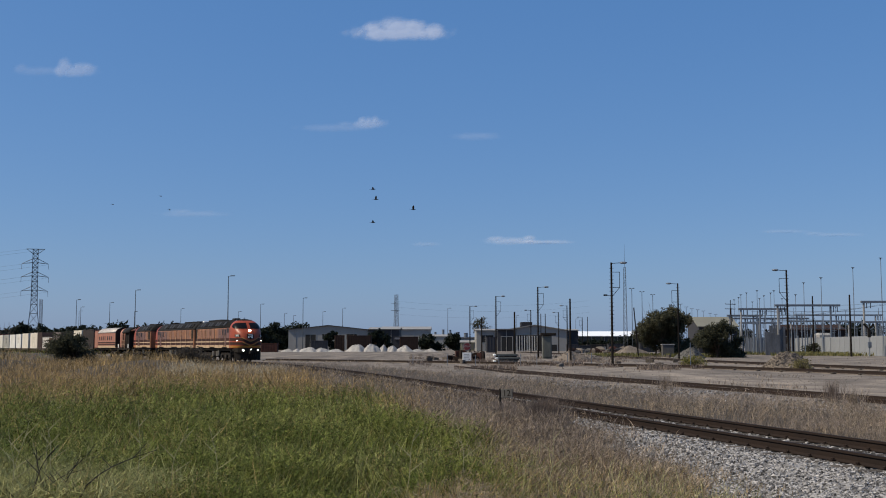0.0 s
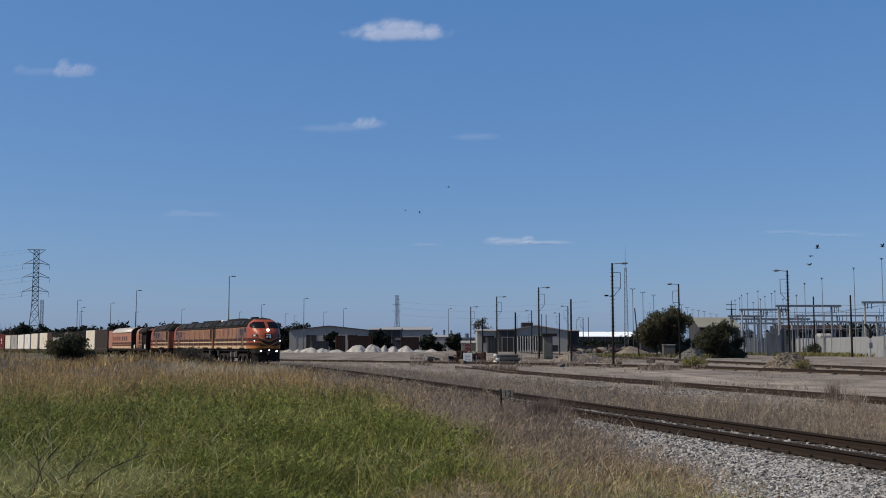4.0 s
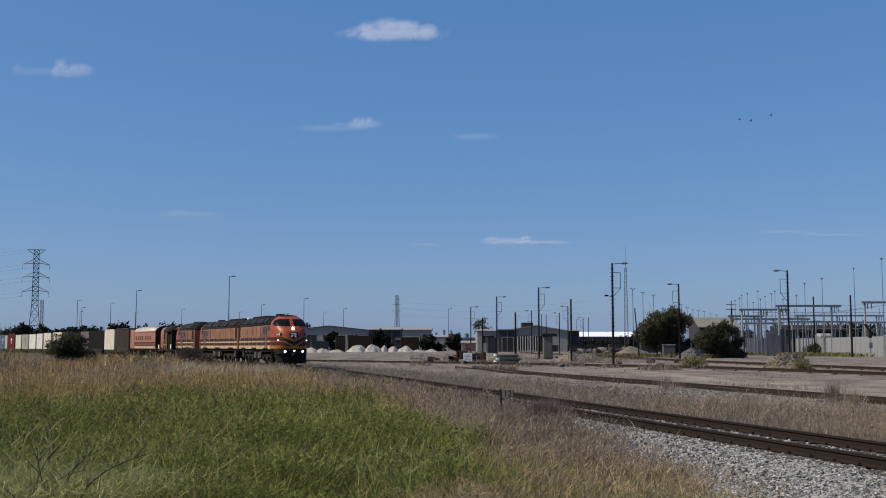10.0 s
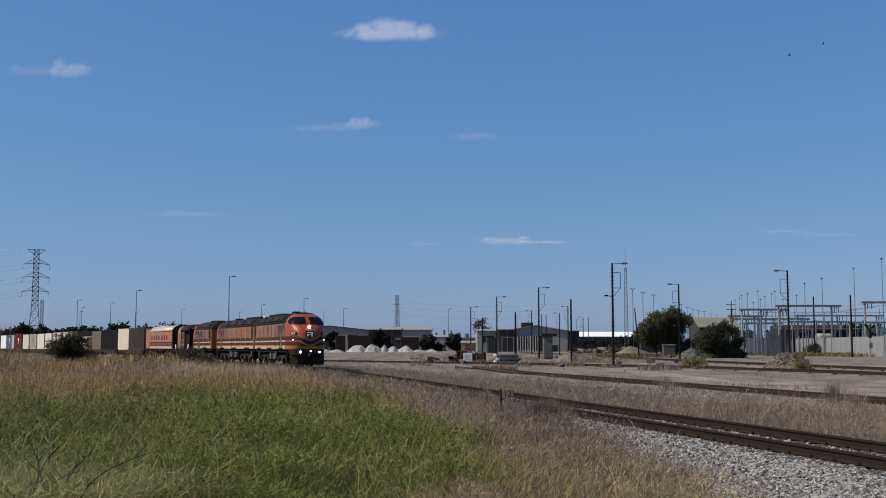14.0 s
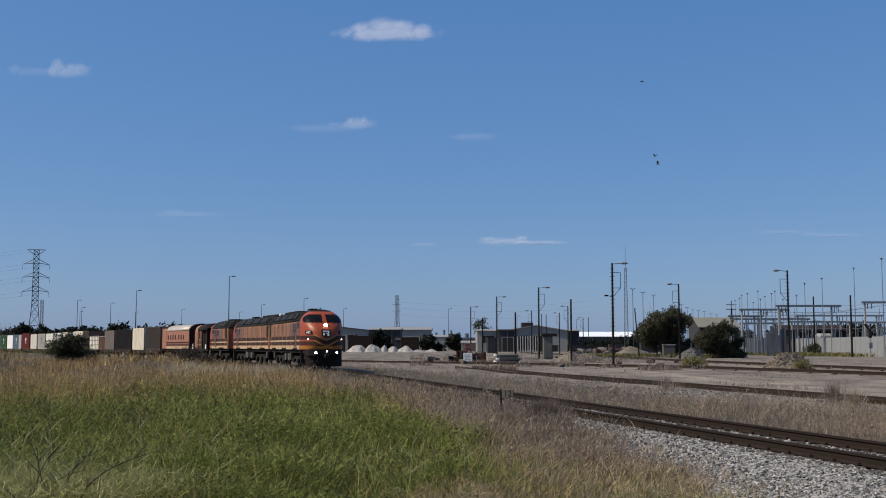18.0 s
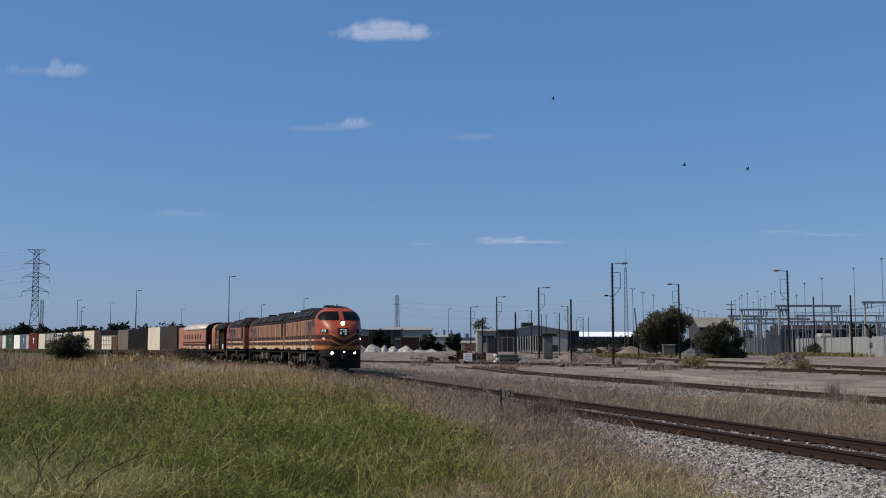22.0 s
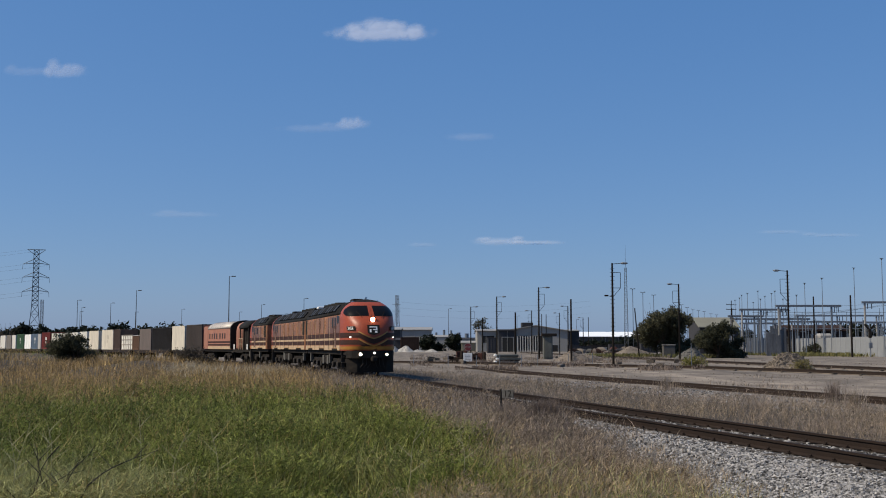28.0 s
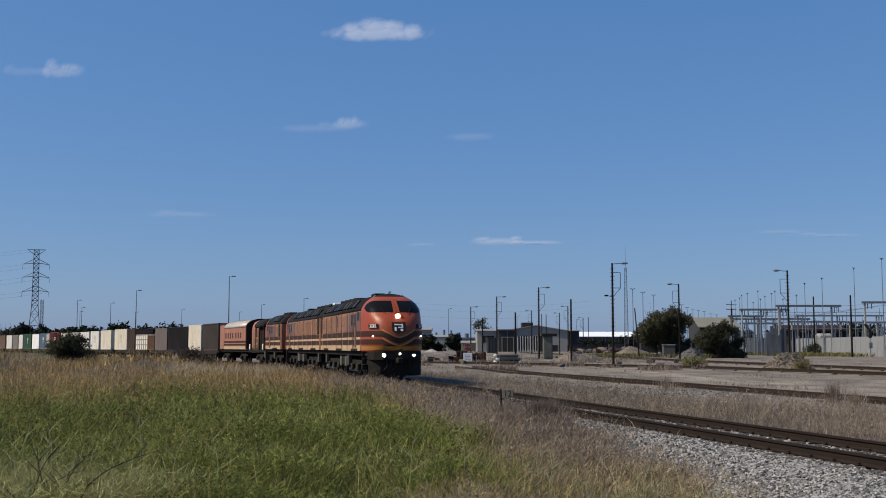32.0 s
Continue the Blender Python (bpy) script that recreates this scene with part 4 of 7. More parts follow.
        part("wiper", Geo().tube(nose_point(x1, s * 0.25, 3.1, 0.05), nose_point(x1, s * 0.45, 3.45, 0.05), 0.012, n=5), BLACK, pane)
        q = patch(Geo(), x1, s * 0.002, s * 0.045, lambda t: 3.14, lambda t: 3.88, 0.03, 2, 4)
        part("windscreen_post", q, NOSE_ORANGE, nose)
        # number box, marker lamp, ditch lamp
        q = patch(Geo(), x1, s * 1.0, s * 0.58, lambda t: 2.41, lambda t: 2.63, 0.05, 6, 2)
        nb = part("number_box", q, BLACK, nose, "black number box")
        q = patch(Geo(), x1, s * 0.95, s * 0.65, lambda t: 2.44, lambda t: 2.455, 0.056, 6, 1)
        patch(q, x1, s * 0.95, s * 0.65, lambda t: 2.585, lambda t: 2.60, 0.056, 6, 1)
        for b in range(4):
            patch(q, x1, s * (0.68 + b * 0.065), s * (0.71 + b * 0.065), lambda t: 2.475, lambda t: 2.565, 0.056, 2, 1)
        part("number_bars", q, WHITE, nb, "white bars in place of a number")
        p = nose_point(x1, s * 0.82, 2.04, 0.03)
        part("marker_lamp", Geo().tube((p[0] - 0.05, p[1], p[2]), (p[0] + 0.03, p[1], p[2]), 0.035, n=12), MARK_LAMP if lit else CHROME, nose, "small lit marker lamp")
        q = Geo().tube((h - 0.32, s * 0.72, 1.13), (h - 0.08, s * 0.72, 1.13), 0.10, 0.12, 14)
        hous = part("ditch_lamp_housing", q, BLACK, top)
        part("lens", Geo().tube((h - 0.085, s * 0.72, 1.13), (h - 0.065, s * 0.72, 1.13), 0.075 if s < 0 else 0.055, n=14), DITCH_LAMP if lit else GLASS, hous, "bright lit ditch lamp lens")
    # horns on the cab roof
    for y in (-0.75, 0.0, 0.62):
        q = Geo().tube((x1 - 0.1, y, 4.10 - 0.3 * abs(y)), (x1 - 0.1, y, 4.22 - 0.3 * abs(y)), 0.025, n=6)
        q.tube((x1 - 0.2, y, 4.22 - 0.3 * abs(y)), (x1 + 0.15, y, 4.24 - 0.3 * abs(y)), 0.035, 0.06, 10)
        part("horn", q, CHROME, roof, "chrome air horn on the cab roof")
    p = nose_point(x1, 0, 3.0, 0.0)
    q = Geo().tube((p[0] - 0.5, 0, 3.0), (p[0] + 0.08, 0, 3.0), 0.17, 0.19, 20)
    hh = part("headlight_housing", q, NOSE_ORANGE, nose)
    q = Geo().tube((p[0] + 0.082, 0, 3.0), (p[0] + 0.10, 0, 3.0), 0.115, n=20)
    part("headlight_lens", q, HEAD_LAMP if lit else GLASS, hh, "bright lit headlight")
    # emblem: black shield plate with a white angular mark
    q = patch(Geo(), x1, -0.135, 0.135, lambda t: 2.16 + 0.9 * abs(t), lambda t: 2.70, 0.03, 8, 3)
    em = part("emblem", q, BLACK, nose, "black square emblem plate with a white mark")
    q = Geo()
    for ta, tb, za, zb in ((-0.075, -0.035, 2.30, 2.47), (-0.075, 0.07, 2.56, 2.62), (0.035, 0.07, 2.45, 2.56), (-0.01, 0.07, 2.43, 2.48), (0.015, 0.065, 2.28, 2.39)):
        patch(q, x1, ta, tb, lambda t, za=za: za, lambda t, zb=zb: zb, 0.036, 3, 1)
    part("emblem_mark", q, WHITE, em, "plain white shapes")
    # front apron, steps, coupler
    q = Geo()
    q.sweep([[(h - 1.1, -1.3, z), (h - 0.5, -1.12, z), (h - 0.2, -0.75, z), (h - 0.12, 0, z), (h - 0.2, 0.75, z), (h - 0.5, 1.12, z), (h - 1.1, 1.3, z), (h - 1.3, 1.3, z), (h - 1.3, -1.3, z)] for z in (0.92, 1.33)])
    part("apron", q, BLACK, top, "black front apron")
    q = Geo().sweep([[(h - 1.1, -1.3, z), (h - b, -0.8, z), (h - b + 0.1, 0, z), (h - b, 0.8, z), (h - 1.1, 1.3, z), (h - 1.3, 1.25, z), (h - 1.3, -1.25, z)] for z, b in ((0.16, 0.62), (0.5, 0.55), (0.915, 0.5))])
    part("pilot", q, BLACK, top, "black curved pilot skirt")
    q = Geo().tube((h - 0.12, 0.05, 1.2), (h - 0.07, 0.05, 1.2), 0.05, n=12)
    part("centre_lamp", q, MARK_LAMP if lit else CHROME, top, "small lamp over the coupler")
    part("coupler", Geo().block(h - 0.35, h + 0.28, -0.14, 0.14, 0.74, 1.02, 0.05), BLACK, top)
    part("coupler", Geo().block(-h - 0.18, -h + 0.3, -0.14, 0.14, 0.74, 1.02, 0.05), BLACK, top)
    for s in (-1, 1):
        q = Geo()
        for z in (0.35, 0.65, 0.95):
            q.block(h - 2.1, h - 1.75, s * 1.3 - 0.12, s * 1.3 + 0.12, z, z + 0.03, 0.01)
        q.block(h - 2.13, h - 2.1, s * 1.3 - 0.12, s * 1.3 + 0.12, 0.32, 1.32, 0.01)
        part("steps", q, UNDER_GREY, top, "grey cab steps")
        for yy in (0.15, 0.35, 0.55):
            q = Geo().tube((h - 0.4, s * yy, 1.0), (h - 0.2, s * yy, 0.6), 0.02, n=6).tube((h - 0.2, s * yy, 0.6), (h - 0.42, s * (yy + 0.12), 0.42), 0.02, n=6)
            part("air_hose", q, UNDER_GREY, top, "grey brake hose")
    # frame, fuel tank and trucks
    part("frame", Geo().block(-h + 0.2, h - 1.0, -1.3, 1.3, 1.06, 1.33, 0.04), BLACK, top, "black underframe")
    if not short:
        half_tank = max(0.5, h - 7.1)
        tank = part("fuel_tank", Geo().block(-half_tank, half_tank, -1.3, 1.3, 0.42, 1.08, 0.16), BLACK, top, "black fuel tank")
        for s in (-1, 1):
            for x in (-0.7 * half_tank, 0.55 * half_tank):
                part("tank_panel", Geo().block(x - 0.28, x + 0.28, s * 1.31 - 0.02, s * 1.31 + 0.02, 0.5, 1.02, 0.015), PANEL_GREY, tank, "dusty grey box on the tank side")
    for x in (-h + 2.1, h - 2.5) if short else (-h + 4.2, h - 4.6):
        bogie(top, x, *(((-0.95, 0.95), 1.35) if short else ((-1.75, 0.0, 1.75), 2.35)))
        for s in (-1, 1):
            xs = x + 1.65 if short else x - 2.6
            part("sandbox", Geo().block(xs - 0.15, xs + 0.15, s * 1.2 - 0.1, s * 1.2 + 0.1, 0.55, 1.1, 0.03), PANEL_GREY, top, "grey sandbox")
    return top


def crew_van(length=11.4):
    """A short orange van with a silver arched roof and a row of small windows."""
    top = thing("crew_van", "orange crew van with silver arched roof and dark stripes", "railway van")
    h = length / 2
    g = Geo().block(-h + 1.8, h, -1.38, 1.38, 1.25, 3.35, 0.04)
    body = part("body", g, SALMON, top, "faded orange van sides")
    part("end_bay", Geo().block(-h, -h + 1.78, -1.40, 1.40, 1.25, 3.62, 0.04), SALMON, top, "plain salmon end bay")
    arc = [(1.42, 3.32), (1.36, 3.5), (1.15, 3.74), (0.8, 3.92), (0.4, 4.02), (0, 4.05)]
    rr = [(-a, b) for a, b in arc] + [(a, b) for a, b in reversed(arc[:-1])]
    part("roof", Geo().sweep([[(x, y, z) for y, z in rr] for x in (-h + 1.75, h - 0.3)]), SILVER_ROOF, top, "silver arched roof", True)
    # the shadow on the arched end is put into its black colour
    part("end_arch", Geo().sweep([[(x, y * 1.03, z * 1.01) for y, z in rr + [(1.42, 1.3), (-1.42, 1.3)]] for x in (h - 0.28, h + 0.04)]), BLACK, top, "arched end wall, its shade painted black")
    for s in (-1, 1):
        for i in range(7):
            x = -h + 2.6 + i * 0.98 + (0.35 if i > 3 else 0)
            part("window", Geo().block(x - 0.2, x + 0.2, s * 1.385 - 0.012, s * 1.385 + 0.012, 2.3, 2.85, 0.03), GLASS, body, "small dark window")
        for z0, z1 in ((1.62, 1.78), (1.88, 2.06)):
            part("stripe", Geo().box(-h + 1.85, h - 0.3, s * 1.385 - 0.006, s * 1.385 + 0.006, z0, z1), MAROON, body, "dark maroon band")
        part("skirt", Geo().box(-h + 1.85, h - 0.3, s * 1.385 - 0.006, s * 1.385 + 0.006, 1.27, 1.55), SKIRT, body)
        for i in range(10):
            x = -h + 2.1 + i * 0.95
            part("roof_rib", Geo().sweep([[(x + d, y * 1.012, z * 1.004) for y, z in rr] for d in (-0.02, 0.02)]), SILVER_ROOF, top) if s > 0 else None
    # the long end platform: dark arched hood on posts, a rounded salmon form, a black block for the dark gap, and pale
    # rails
    far = h + 6.0
    part("frame", Geo().block(-h, far, -1.25, 1.25, 1.0, 1.25, 0.03), BLACK, top)
    hood = [(y * 0.99, z - 0.02) for y, z in rr]
    under = [(y * 0.93, z - 0.14) for y, z in reversed(hood)]
    part("hood", Geo().sweep([[(x, y, z) for y, z in hood + under] for x in (h + 2.75, far)]), ROOF_DARK, top, "dark arched hood over the end platform", True)
    # a flat end wall, lit and edged by shadow, is shaped here as a drum
    q = Geo().sweep([[(h + 1.75 + r * math.cos(a), 1.35 * r * math.sin(a), z) for a in np.arange(20) * math.pi / 10] for z, r in ((1.26, 0.96), (1.45, 1.0), (3.0, 1.0), (3.4, 0.95), (3.7, 0.8), (3.86, 0.55), (3.9, 0.2))])
    part("housing", q, SALMON, top, "rounded salmon form standing for the lit end wall of the platform", True)
    # black block added for the dark gap and diaphragm before the next nose
    part("gap_block", Geo().block(h + 3.2, h + 5.2, -1.1, 1.1, 1.26, 3.5, 0.06), BLACK, top, "black block standing for the dark gap and diaphragm")
    for s in (-1, 1):
        for q in (2.95, 4.2, 5.85):
            part("hood_post", Geo().block(h + q - 0.07, h + q + 0.07, s * 1.3 - 0.05, s * 1.3 + 0.05, 1.24, 3.45, 0.02), BLACK, top, "black hood post")
        for q in (2.4, 3.1, 3.8):
            part("platform_rail", Geo().tube((h + q, s * 1.3, 1.2), (h + q, s * 1.3, 2.3), 0.03, n=6), SKIRT, top, "pale handrail of the end platform")
        for z in (1.75, 2.28):
            part("platform_rail", Geo().tube((h + 2.4, s * 1.3, z), (h + 3.8, s * 1.3, z), 0.03, n=6), SKIRT, top, "pale handrail of the end platform")
        for q in (0.75, 5.4):
            part("step_edge", Geo().block(h + q - 0.16, h + q + 0.16, s * 1.3 - 0.03, s * 1.3 + 0.03, 1.25, 1.75, 0.02), WHITE, top, "pale step edge")
    for x in (-h + 2.0, h - 2.2, far - 2.0):
        bogie(top, x, (-0.9, 0.9), 1.3)
    return top


def corrugated(g, x0, x1, y, out, z0, z1, pitch=0.42):
    """A pressed steel wall along x with trapezoid ribs."""
    n = max(2, round((x1 - x0) / pitch))
    p = (x1 - x0) / n
    xs = []
    for i in range(n):
        xs += [(x0 + p * i, 0), (x0 + p * (i + 0.34), 0), (x0 + p * (i + 0.5), -0.07), (x0 + p * (i + 0.84), -0.07)]
    xs.append((x1, 0))
    k = len(g.v)
    for x, d in xs:
        g.v += [(x, y + out * d, z0), (x, y + out * d, z1)]
    g.f += [(k + 2 * i, k + 2 * i + 2, k + 2 * i + 3, k + 2 * i + 1) for i in range(len(xs) - 1)]


PAINT = {}


def paint(colour):
    key = tuple(colour)
    if key not in PAINT:
        PAINT[key] = material("container_paint", colour, 0.7, 0, 1.3, 0.24, 6, 0.05, tuple(c * 0.6 + 0.012 for c in colour), spec=0.12, streak=0.3)
    return PAINT[key]


def container(label, colour, length=6.06, tall=2.75, ribs=True, marks=None, end=None):
    top = thing("container", label, "shipping container", "containers on the train")
    m = paint(colour)
    h = length / 2
    z0 = 1.08
    z1 = z0 + tall
    for s in (-1, 1):
        part("bottom_rail", Geo().block(-h, h, s * 1.16 - 0.06, s * 1.16 + 0.06, z0, z0 + 0.15, 0.015), m, top)
        part("top_rail", Geo().block(-h, h, s * 1.17 - 0.05, s * 1.17 + 0.05, z1 - 0.12, z1 - 0.01, 0.015), m, top)
    for x in (-1, 1):
        for y in (-1, 1):
            part("corner_post", Geo().block(x * (h - 0.08) - 0.08, x * (h - 0.08) + 0.08, y * 1.14 - 0.08, y * 1.14 + 0.08, z0, z1, 0.015), m, top)
    for s in (-1, 1):
        g = Geo()
        if ribs:
            corrugated(g, -h + 0.15, h - 0.15, s * 1.205, s, z0 + 0.12, z1 - 0.1)
        else:
            g.block(-h + 0.12, h - 0.12, s * 1.19 - 0.02, s * 1.19 + 0.02, z0 + 0.12, z1 - 0.1, 0.01)
        wall = part("side_wall", g, m, top, "corrugated steel side" if ribs else "smooth panel side")
        if marks:
            for dx, dz, w, hh in ((0.2, 1.75, 0.9, 0.5), (0.2, 1.15, 0.5, 0.35)):
                part("painted_mark", Geo().box(dx - w / 2, dx + w / 2, s * 1.222 - 0.004, s * 1.222 + 0.004, z0 + dz - hh / 2, z0 + dz + hh / 2), paint(marks), wall, "faded painted block")
    part("roof", Geo().block(-h + 0.05, h - 0.05, -1.19, 1.19, z1 - 0.06, z1, 0.02), m, top)
    e = paint(end) if end else m
    part("front_wall", Geo().block(h - 0.1, h - 0.03, -1.1, 1.1, z0 + 0.1, z1 - 0.08, 0.01), e, top)
    for s in (-1, 1):
        d = part("door", Geo().block(-h + 0.03, -h + 0.1, s * 0.56 - 0.54, s * 0.56 + 0.54, z0 + 0.1, z1 - 0.08, 0.015), m, top)
        for q in (-0.25, 0.25):
            part("lock_rod", Geo().tube((-h + 0.01, s * 0.56 + q, z0 + 0.12), (-h + 0.01, s * 0.56 + q, z1 - 0.1), 0.02, n=6), CHROME, d)
    return top


def tank_frame(label):
    """A low white cage-sided box unit with visible panel lines."""
    top = thing("box_unit", label, "container", "containers on the train")
    m = paint((0.72, 0.69, 0.62))
    part("box", Geo().block(-2.6, 2.6, -1.15, 1.15, 1.1, 3.0, 0.05), m, top)
    dark = paint((0.25, 0.22, 0.19))
    for s in (-1, 1):
        for i in range(7):
            x = -2.6 + 5.2 * i / 6
            part("bar", Geo().block(x - 0.05, x + 0.05, s * 1.17 - 0.03, s * 1.17 + 0.03, 1.1, 3.02, 0.01), dark, top)
        for z in (1.12, 1.75, 2.4, 3.0):
            part("rail_bar", Geo().block(-2.65, 2.65, s * 1.17 - 0.025, s * 1.17 + 0.025, z - 0.05, z + 0.05, 0.01), dark, top)
    return top


def flat_wagon(length):
    top = thing("flat_wagon", "dark brown skeletal flat wagon under containers", "railway wagon", "wagons of the train")
    h = length / 2
    m = paint((0.03, 0.022, 0.018))
    part("deck", Geo().block(-h, h, -1.2, 1.2, 0.88, 1.07, 0.03), m, top)
    for s in (-1, 1):
        part("side_sill", Geo().block(-h + 0.5, h - 0.5, s * 1.22 - 0.04, s * 1.22 + 0.04, 0.7, 1.05, 0.02), m, top)
    for x in (-h + 1.9, h - 1.9):
        bogie(top, x, (-0.9, 0.9), 1.3)
    for x in (-1, 1):
        part("coupler", Geo().block(x * (h + 0.25) - 0.3, x * (h + 0.25) + 0.3, -0.12, 0.12, 0.72, 0.98, 0.03), BLACK, top)
    return top


TRAIN = []  # thing, distance of its middle behind the headlight, half the distance between its trucks, turned about


def build_train():
    TRAIN.append((locomotive("orange bulldog-nosed diesel locomotive with headlights lit", 16.9, lit=True), 7.5, 4.2, False))
    TRAIN.append((locomotive("orange diesel locomotive with dark striped sides, second in the train", 17.3), 24.95, 4.4, True))
    TRAIN.append((locomotive("short orange diesel locomotive with dark striped sides, third in train", 9.0), 38.5, 2.2, True))
    TRAIN.append((crew_van(), 55.6, 3.5, False))
    cream, white, dark, brown = (0.60, 0.545, 0.45), (0.62, 0.60, 0.55), (0.016, 0.014, 0.014), (0.075, 0.052, 0.044)
    boxes = [(65.9, "dark grey-brown corrugated container", (0.062, 0.05, 0.045), 6.3, 2.85, True, None), (72.3, "cream-white smooth container", cream, 5.1, 2.8, False, None),
             (79.3, "black corrugated container", dark, 7.9, 2.7, True, None), (86.2, "grey-brown smooth container", (0.14, 0.115, 0.105), 5.0, 2.65, False, None),
             (94.6, "", None, 0, 0, False, None), (99.4, "brown corrugated container", brown, 3.4, 2.75, True, None), (104.3, "cream container with faint marks", cream, 5.9, 2.75, False, (0.50, 0.45, 0.37)),
             (111.8, "cream container", cream, 5.4, 2.7, False, None), (118.0, "white container with faded painted marks", white, 4.6, 2.65, False, (0.5, 0.45, 0.4)),
             (124.0, "white container", white, 5.4, 2.6, False, None), (130.4, "pale grey container with a painted mark", (0.42, 0.40, 0.35), 5.6, 2.6, True, (0.2, 0.2, 0.19)),
             (136.8, "pale cream container", (0.56, 0.53, 0.46), 5.2, 2.6, False, None), (143.9, "dark red container with a white mark", (0.15, 0.03, 0.028), 6.5, 2.8, True, (0.7, 0.68, 0.65)),
             (149.1, "pale grey container", (0.38, 0.37, 0.36), 2.4, 2.6, False, None), (152.9, "blue-grey container with a pale mark", (0.12, 0.165, 0.22), 4.9, 2.65, True, (0.5, 0.52, 0.54)), (159.0, "white container", (0.8, 0.8, 0.78), 5.6, 2.6, False, None),
             (166.0, "green container with a pale mark", (0.05, 0.105, 0.06), 6.4, 2.7, True, (0.4, 0.42, 0.38)), (172.2, "white container", white, 3.6, 2.6, False, None),
             (177.4, "grey-brown container", (0.26, 0.235, 0.21), 4.8, 2.6, True, None), (183.6, "white container", white, 5.4, 2.6, False, None), (191.0, "brown container", (0.2, 0.13, 0.1), 6.06, 2.6, True, None),
             (198.4, "grey container", (0.3, 0.28, 0.26), 6.06, 2.6, True, None), (205.0, "brown container", brown, 5.8, 2.6, True, None)]
    for mid, label, colour, ln, tall, ribs, marks in boxes:
        if colour:
            ob = container(label + " on a flat wagon", colour, ln, tall, ribs, marks, (0.52, 0.2, 0.11) if mid < 66 else None)
        else:
            ob = tank_frame("low white panelled box unit on a flat wagon")
        TRAIN.append((ob, mid, 1.8, False))
    part_brown = container("low brown corrugated container on a flat wagon", (0.13, 0.075, 0.05), 3.0, 1.85, True)
    TRAIN.append((part_brown, 90.5, 1.2, False))
    for a, b in ((62.4, 75.0), (75.4, 91.6), (91.9, 107.2), (107.7, 120.4), (120.6, 133.3), (133.4, 146.4), (146.7, 162.0), (162.2, 175.2), (175.4, 188.4), (188.6, 208.2)):
        TRAIN.append((flat_wagon(b - a - 0.5), (a + b) / 2, (b - a) / 2 - 2.1, False))


build_train()


def place(mid, half, turned, t):
    """Where a vehicle stands on the line at t seconds."""
    s = 1.78618 * t - 0.001758 * t * t - mid
    (ax, ay), (bx, by) = line(s + half), line(s - half)
    h = math.atan2(ay - by, ax - bx) + (math.pi if turned else 0)
    return Matrix.Translation(((ax + bx) / 2, (ay + by) / 2, 0)) @ Matrix.Rotation(h, 4, "Z")


# ---- trees ----
def leaves(name, centres, radii, count, size, mat, parent):
    """A crown of leaves in many clumps round several limbs, with gaps and an uneven outline."""
    c, r = np.array(centres, float), np.array(radii, float)
    m = 16
    k = np.repeat(np.arange(len(c)), m)
    d = RNG.normal(size=(len(k), 3))
    d /= np.linalg.norm(d, axis=1)[:, None]
    sc = c[k] + d * (r[k] * RNG.uniform(0.35, 1.08, len(k)))[:, None] * np.array([1, 1, 0.85])
    sr = r[k] * RNG.uniform(0.16, 0.44, len(k))
    q = RNG.choice(len(k), count, p=(sr ** 2) / (sr ** 2).sum())
    d = RNG.normal(size=(count, 3))
    d /= np.linalg.norm(d, axis=1)[:, None]
    p = sc[q] + d * (sr[q] * RNG.uniform(0.1, 1.15, count) ** 0.6)[:, None]
    inner = RNG.random(count) < 0.3  # the shaded inside of the crown
    p[inner] = c[k[q[inner]]] + d[inner] * (r[k[q[inner]]] * RNG.uniform(0.05, 0.75, inner.sum()))[:, None]
    p[:, 2] = np.maximum(p[:, 2], 0.05)
    u = RNG.normal(size=(count, 3))
    u /= np.linalg.norm(u, axis=1)[:, None]
    w = np.cross(u, RNG.normal(size=(count, 3)))
    w /= np.linalg.norm(w, axis=1)[:, None] + 1e-9
    s = (size * RNG.uniform(0.5, 1.4, count))[:, None]
    v = np.stack([p - u * s, p + w * s * 0.45, p + u * s, p - w * s * 0.45], 1)
    return soup(name, v.reshape(-1, 3), np.arange(count * 4), np.arange(count) * 4, mat, parent)


def tree(label, x, y, tall, wide, mat=None, count=4500, size=0.22, name="tree", trunk=0.3, seed=1, low=0.3, z=-0.35):
    """A tapered trunk with limbs, and a crown of leaf clumps at the limbs' ends."""
    rnd = random.Random(seed)
    z = float(ground_z(np.array([x]), np.array([y]))[0]) - 0.02
    top = thing(name, label, "bush" if name == "bush" else "tree", m=Matrix.Translation((x, y, z)))
    g = Geo()
    r = tall * 0.022 + 0.03
    fork = tall * trunk
    g.tube((0, 0, -0.2), (0.1, 0.05, fork), r, r * 0.7, 8)
    ends, radii = [], []
    for i in range(18):
        a = 2.4 * i + rnd.uniform(-0.3, 0.3)
        zt = low * tall + (1 - low) * tall * (0.06 + 0.78 * ((i * 7) % 18) / 17)
        bulge = math.sin(math.pi * min(1.0, 0.22 + 0.72 * zt / tall)) ** 0.7
        d = wide / 2 * bulge * rnd.uniform(0.35, 0.78)
        e = (math.cos(a) * d, math.sin(a) * d, zt)
        g.tube((0.1, 0.05, min(fork * 0.9, zt)), e, r * 0.4, r * 0.1, 5)
        ends.append(e)
        radii.append(min(wide * rnd.uniform(0.19, 0.3), (tall - zt) * 1.2 + 0.12))
    part("trunk", g, BARK, top, "brown branching trunk")
    leaves("crown", ends, radii, count, size, mat or LEAF, top)
    return top


